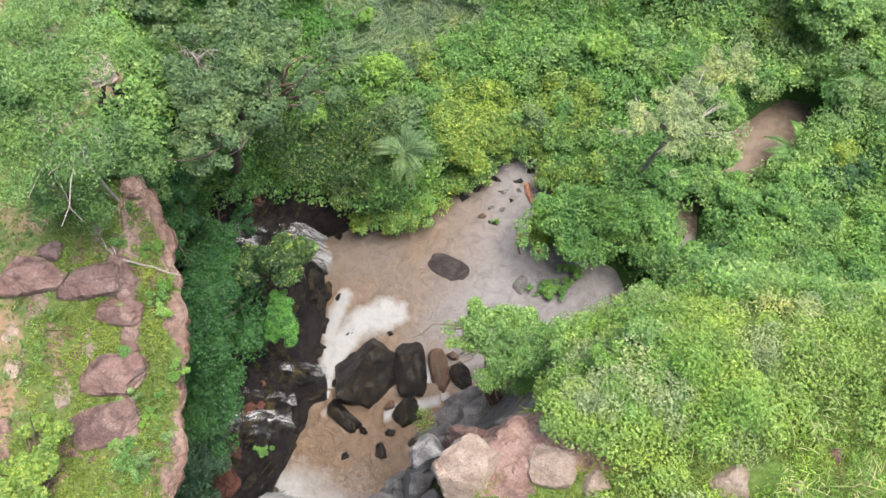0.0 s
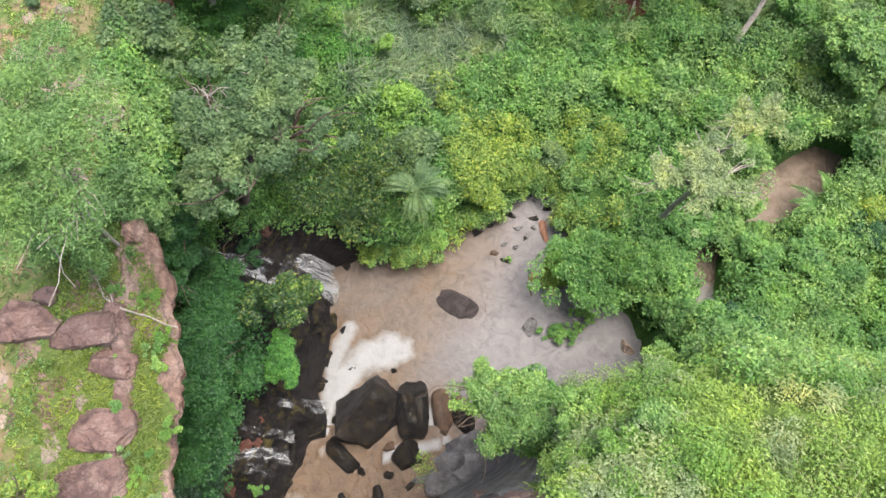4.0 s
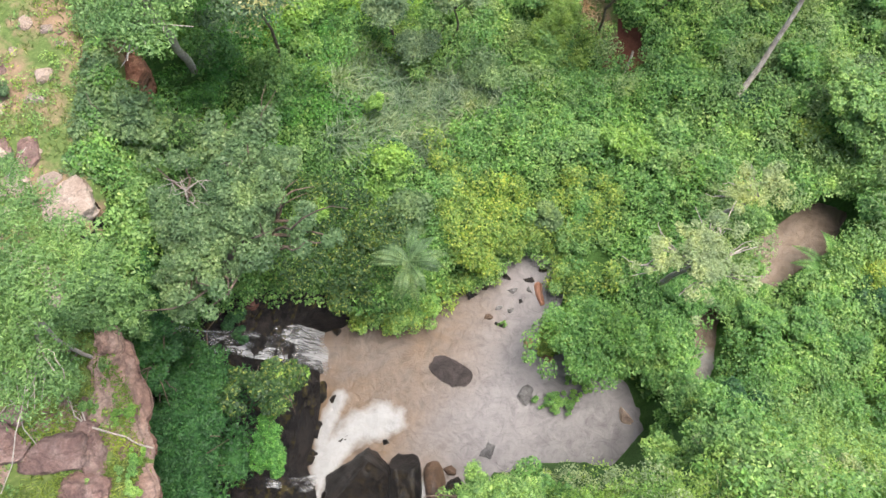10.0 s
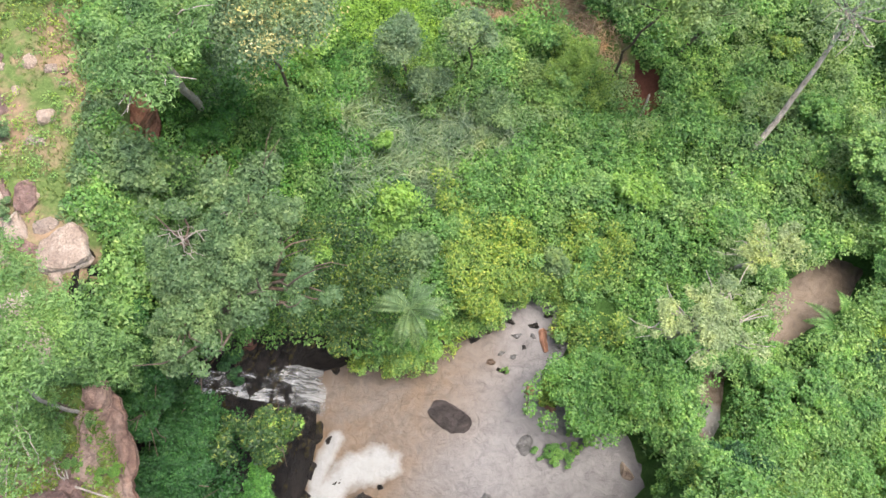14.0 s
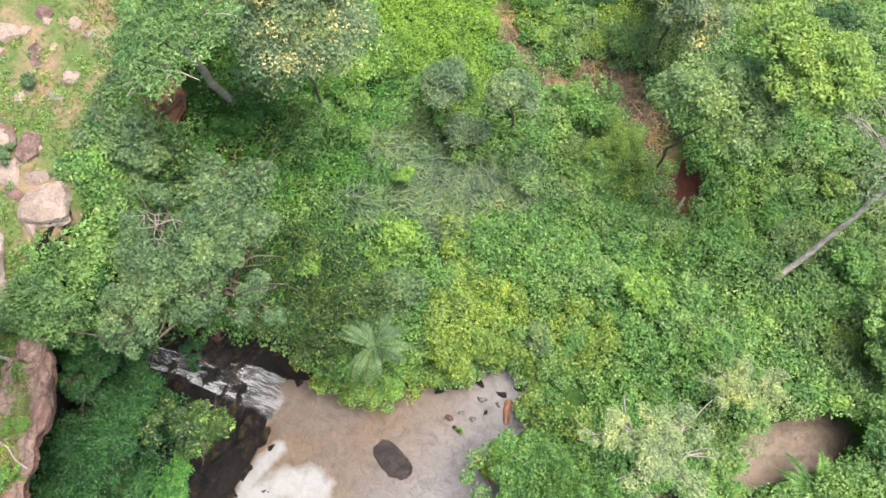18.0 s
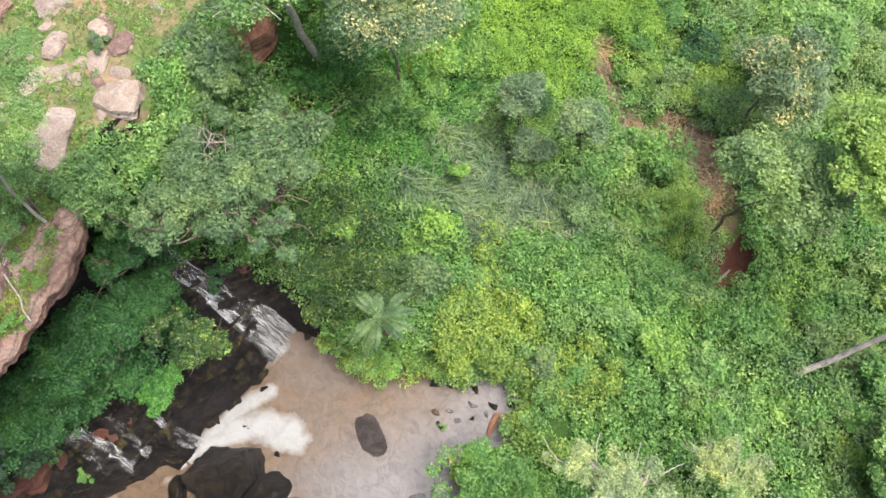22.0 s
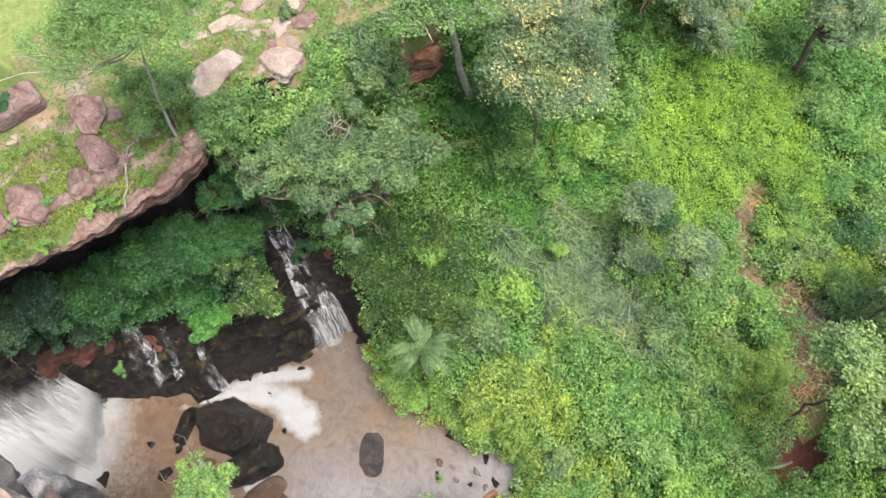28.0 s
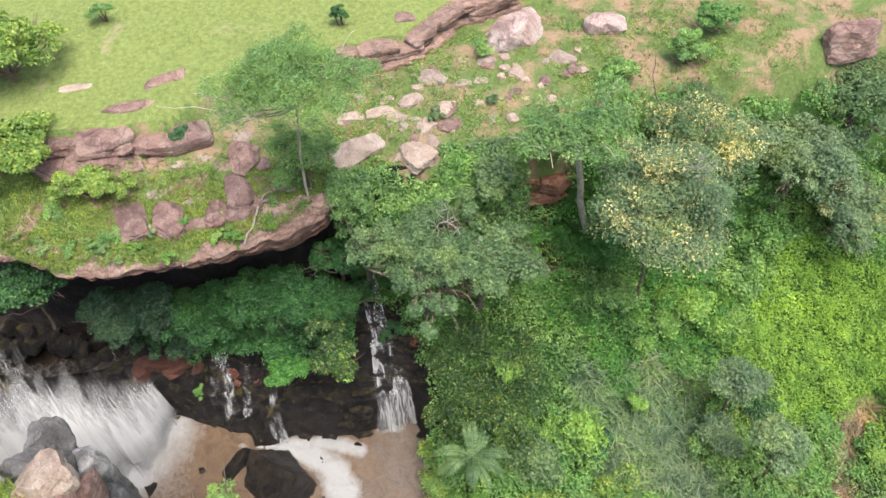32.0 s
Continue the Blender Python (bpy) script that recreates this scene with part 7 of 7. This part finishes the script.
def blades(name, mat, p, length, width, label, seed, droop=0.5, tuft=1, spread=0.12, z_off=0.0, stand=1.0):
    """Arching blades, three joints long, springing from tufts."""
    r = np.random.default_rng(seed)
    p = np.repeat(p, tuft, 0) + r.normal(size=(len(p) * tuft, 2)) * spread
    n = len(p)
    base = np.stack([p[:, 0], p[:, 1], ground_z(p[:, 0], p[:, 1]) + z_off - 0.02], -1)
    a = r.random(n) * 2 * np.pi
    out = np.stack([np.cos(a), np.sin(a), 0 * a], -1)
    side = np.stack([-np.sin(a), np.cos(a), 0 * a], -1)
    long = length * (0.55 + 0.8 * r.random(n))[:, None]
    lean = (0.25 + 0.75 * r.random(n))[:, None] * droop
    t = np.array([0, 0.4, 0.75, 1.0])
    pts = [base + long * (out * lean * (q**1.4) * 1.3 + np.array([0, 0, 1]) * stand * (q - lean * 0.75 * q * q)) for q in t]
    half = [width * w * 0.5 for w in (0.8, 1.0, 0.7, 0.08)]
    verts = np.stack([q + s * side * h for q, h in zip(pts, half) for s in (-1, 1)], 1).reshape(-1, 3)
    i = np.arange(n)[:, None] * 8
    faces = np.concatenate([i + [0, 1, 3, 2], i + [2, 3, 5, 4], i + [4, 5, 7, 6]], 0)
    return tagged(new(name, mesh_arrays(name, verts, faces, False, [mat])), label, "grass", kind="stuff")


blades("reed_bed", REED, north[kind == 4], 1.0, 0.06, "pale grey-green reeds arching over the slope", 91, 0.95, 60, 0.36, 0.45)
top = scatter(-0.5, 16, -17, -10.0, 0.24, 176)
bd, bs = line_distance(BLUFF, top[:, 0], top[:, 1])
top = top[(bs < 0) & (fbm(top[:, 0], top[:, 1], 1.2, 3) > -0.12) & (np.hypot((top[:, 0] - 2.4) / 2.6, (top[:, 1] + 11.7) / 1.3) > 0.9)]
blades("bluff_grass", LIME_GRASS, top, 0.32, 0.032, "tall yellow-green grass on top of the bluff", 191, 0.9, 7, 0.14)
straw = bluff_spots[(fbm(bluff_spots[:, 0] + 20, bluff_spots[:, 1], 1.6, 3) > 0.02) & (off > -7) & (off < 2.5)]
blades("bluff_straw", STRAW, straw, 0.5, 0.03, "pale straw-coloured grass standing over the bluff's herbs", 192, 0.9, 11, 0.2, 0.75)
meadow_spots = scatter(-30, -9, -22, 34, 0.34, 75)
x, y = meadow_spots[:, 0], meadow_spots[:, 1]
lower = (x > terrace_line(y) + 0.4) & (x < cliff_foot(y) - 0.2)
patchy = fbm(x, y, 1.5, 4) + 0.03
m = lower & (patchy > 0.0)
blades("meadow_grass", GRASS, meadow_spots[m], 0.2, 0.035, "short patchy grass on the stony plateau", 92, 0.8, 7, 0.13)
m = (x < terrace_line(y) - 0.3) & (fbm(x, y, 2.2, 3) > 0.06)
blades("upper_meadow_grass", LIME_GRASS, meadow_spots[m], 0.1, 0.03, "short bright grass on the upper meadow", 93, 0.8, 4, 0.14)
ledge_spots = scatter(-14, -8.6, -18.5, -1.2, 0.2, 76)
x, y = ledge_spots[:, 0], ledge_spots[:, 1]
m = (x > cliff_foot(y) - 0.3) & (x < ledge_edge(y) - np.interp(y, [-18, -10, -8.8, -7, -5.4, -4.6, -2], [0.15, 0.18, 0.4, 0.5, 0.4, 0.65, 0.6]) - 1.9 * fbm(x, y * 0.8, 0.9, 4)) & (fbm(x, y, 1.2, 3) > -0.14)


def on_ledge(name, p, length, width, tuft, seed, label):
    ob = blades(name, LIME_GRASS, p, length, width, label, seed, 0.85, tuft, 0.08)
    me = ob.data
    co = np.empty(len(me.vertices) * 3, np.float32)
    me.vertices.foreach_get("co", co)
    co = co.reshape(-1, 8, 3)
    foot = co[:, 0, :2].astype(float)
    co[:, :, 2] += (plateau(foot[:, 0], foot[:, 1]) + 0.05 - ground_z(foot[:, 0], foot[:, 1]))[:, None]
    me.vertices.foreach_set("co", co.ravel())
    return ob


on_ledge("ledge_grass", ledge_spots[m], 0.24, 0.035, 8, 94, "bright grass and herbs on the ledge")

herb = scatter(-22, -8.8, -19, 22, 0.42, 78)
x, y = herb[:, 0], herb[:, 1]
m = (x > terrace_line(y) + 0.3) & (x < np.where(y < 0, ledge_edge(y) - 0.6, cliff_foot(y) - 0.1)) & (fbm(x, y, 1.7, 3) + 0.25 * (np.random.default_rng(6).random(len(x)) - 0.5) + 0.16 * np.exp(-((y - 1.0) / 4.5) ** 2) * (x > -15.5) > 0.02)
herb = herb[m]
r = np.random.default_rng(95)
c = np.stack([herb[:, 0], herb[:, 1], plateau(herb[:, 0], herb[:, 1]) + 0.06], -1)
half_way = np.random.default_rng(9).random(len(c)) < 0.55
for name, mat, pick, label in (("plateau_herbs", LEAF_FRESH, half_way, "low green herbs between the plateau's stones"), ("plateau_weeds", LEAF_YELLOW, ~half_way, "low yellow-green weeds on the plateau")):
    vv, ff = clumps_of_leaves(c[pick], 0.16 + 0.2 * r.random(pick.sum()), 34, 0.1, r, 0.6, 0.5)
    tagged(new(name, mesh_arrays(name, vv, ff, False, [mat])), label, "undergrowth", kind="stuff")

# creepers and bushes along the cliff's brink, down to the trees
n = 620
cy = rng.uniform(-0.6, 14.5, n)
down = rng.random(n) ** 1.4
out = cliff_foot(cy) - 0.6 + 0.5 * rng.random(n) + down * np.interp(cy, [0, 3, 8, 14], [1.9, 2.6, 3.4, 4.2])
c = np.stack([out, cy, 15.75 - 6.0 * down + 0.5 * fbm(out, cy, 1.5, 3)], -1)
c = c[~((cy > 8.4) & (cy < 12.2) & (down > 0.1)) & (np.hypot(out + 13.7, cy - 0.3) > 1.9) & (np.hypot(out + 12.95, cy - 3.3) > 1.3)]
green = fbm(c[:, 0] + 4, c[:, 1], 1.8, 2) + 0.2 * (rng.random(len(c)) - 0.5) > 0
for name, mat, pick, label in (("cliff_creepers", LEAF_GREY, green, "grey-green creepers hanging over the cliff's brink"), ("brink_bushes", LEAF_MID, ~green, "mid-green low growth along the cliff's brink")):
    vv, ff = clumps_of_leaves(c[pick], 0.4 + 0.35 * rng.random(pick.sum()), 100, 0.17, rng, 0.8, 0.55)
    tagged(new(name, mesh_arrays(name, vv, ff, False, [mat])), label, "creepers", kind="stuff")

# low growth at the tip of the ledge, and leaves hanging over the pool's northern bank
cy = rng.uniform(-1.5, 6.0, 230)
cx = cliff_foot(cy) + rng.uniform(-0.7, 1.7, 230)
cy, cx = cy[np.hypot(cx + 12.95, cy - 3.3) > 1.3], cx[np.hypot(cx + 12.95, cy - 3.3) > 1.3]
c = np.stack([cx, cy, 15.5 - 0.9 * np.clip(cx - cliff_foot(cy), 0, 2) - 0.8 * rng.random(len(cx))], -1)
vv, ff = clumps_of_leaves(c, 0.3 + 0.3 * rng.random(len(cx)), 90, 0.16, rng, 0.8, 0.55)
tagged(new("brink_greenery", mesh_arrays("brink_greenery", vv, ff, False, [LEAF_FRESH])), "fresh green growth at the tip of the ledge", "creepers", kind="stuff")
nose = rng.uniform(size=(150, 3))
c = np.stack([-12.3 + 1.9 * nose[:, 0], -1.15 + 1.7 * nose[:, 1], 15.9 - 3.0 * nose[:, 2] ** 1.5], -1)
vv, ff = clumps_of_leaves(c, 0.25 + 0.25 * rng.random(150), 90, 0.14, rng, 0.8, 0.5)
tagged(new("nose_creepers", mesh_arrays("nose_creepers", vv, ff, False, [LEAF_FEATHER])), "green creepers draped over the end of the ledge", "creepers", kind="stuff")
bank = np.array(POOL[:9])
along = rng.random(260) * 8
k = along.astype(int)
c = bank[k] * (1 - (along - k))[:, None] + bank[k + 1] * (along - k)[:, None] + rng.normal(size=(260, 2)) * 0.35 + [0, 0.25]
c = np.column_stack([c, 0.1 + 0.9 * rng.random(260)])
c = c[c[:, 0] > -4.5]
half_way = rng.random(len(c)) < 0.5
for name, mat, pick, label in (("bank_leaves", LEAF_FRESH, half_way, "fresh green leaves overhanging the pool's bank"), ("bank_creepers", LEAF_YELLOW, ~half_way, "yellow-green creepers overhanging the pool's bank")):
    vv, ff = clumps_of_leaves(c[pick], 0.3 + 0.25 * rng.random(pick.sum()), 80, 0.16, rng, 0.8, 0.55)
    tagged(new(name, mesh_arrays(name, vv, ff, False, [mat])), label, "creepers", kind="stuff")

# ---------------------------------------------------------------- dead wood
def dead_wood(name, points, radii, mat, label, side=()):
    pieces = [tube(points, radii, 7)] + [tube(p, q, 5) for p, q in side]
    v, f = joined(pieces)
    return thing(name, pose(0, 0, 0), label, "dead wood", "", mesh_arrays(name, v, f, True, [mat]))


rb = np.random.default_rng(8)
lz = float(plateau(-10.4, -4.9))
dead_wood("fallen_branch", bent((-11.3, -4.4, lz + 0.3), (-8.9, -5.2, lz + 0.2), rb, 0.02), np.linspace(0.045, 0.028, 6), PALE_BARK, "bleached dead branch lying over the ledge's brink",
          [(bent((-11.2, -4.45, lz + 0.3), (-11.9, -4.0 + 0.3 * k, lz + 0.35), rb, 0.1), np.linspace(0.03, 0.008, 6)) for k in range(-2, 3)])
dead_wood("white_stem", bent((11.9, 18.1, -0.6), (12.4, 19.2, 0.9), rb, 0.03), np.linspace(0.09, 0.07, 6), PALE_BARK, "broken white stem leaning at the red hollow")
along = np.array([np.array(TRACK[k]) * (1 - q) + np.array(TRACK[k + 1]) * q for k in range(4) for q in np.linspace(0, 1, 24)])
blades("dry_stalks", DRY_STALK, np.concatenate([along + rb.normal(size=along.shape) * 0.35 for _ in range(3)]), 0.9, 0.05, "dry brown stalks trodden down along the track", 98, 1.0, 4, 0.25, 0.05, 0.35)
heap = np.stack([rb.uniform(4.2, 11.0, 260), rb.uniform(21.4, 26.4, 260)], -1)
heap = heap[(line_distance([(4.4, 25.6), (7.0, 25.0), (10.2, 22.6), (11.6, 20.6)], heap[:, 0], heap[:, 1])[0] < 1.3)]
blades("dry_scrub", DRY_STALK, heap, 0.7, 0.05, "dry brown scrub beyond the end of the track", 99, 1.0, 9, 0.3, 0.25, 0.7)
scrub = []
for k in range(260):
    a = np.array([6.5 + rb.normal() * 1.3, 25.2 + rb.normal() * 0.9])
    if k > 150:
        q = rb.random()
        a = np.array([9.8 - 3.2 * q + rb.normal() * 0.5, 21.6 + 3.4 * q + rb.normal() * 0.5])
    z0 = gz(*a)
    way = rb.normal(size=3) * [1, 1, 0.25] + [0, 0, 0.25]
    scrub.append(tube(bent((a[0], a[1], z0 + 0.05), np.array([a[0], a[1], z0 + 0.1]) + unit(way) * (0.5 + 0.7 * rb.random()), rb, 0.1, 4), np.linspace(0.02, 0.006, 4), 4))
v, f = joined(scrub)
tagged(new("dead_brushwood", mesh_arrays("dead_brushwood", v, f, True, [BRUSH])), "heap of dry reddish-brown brushwood in the clearing", "brushwood", kind="stuff")
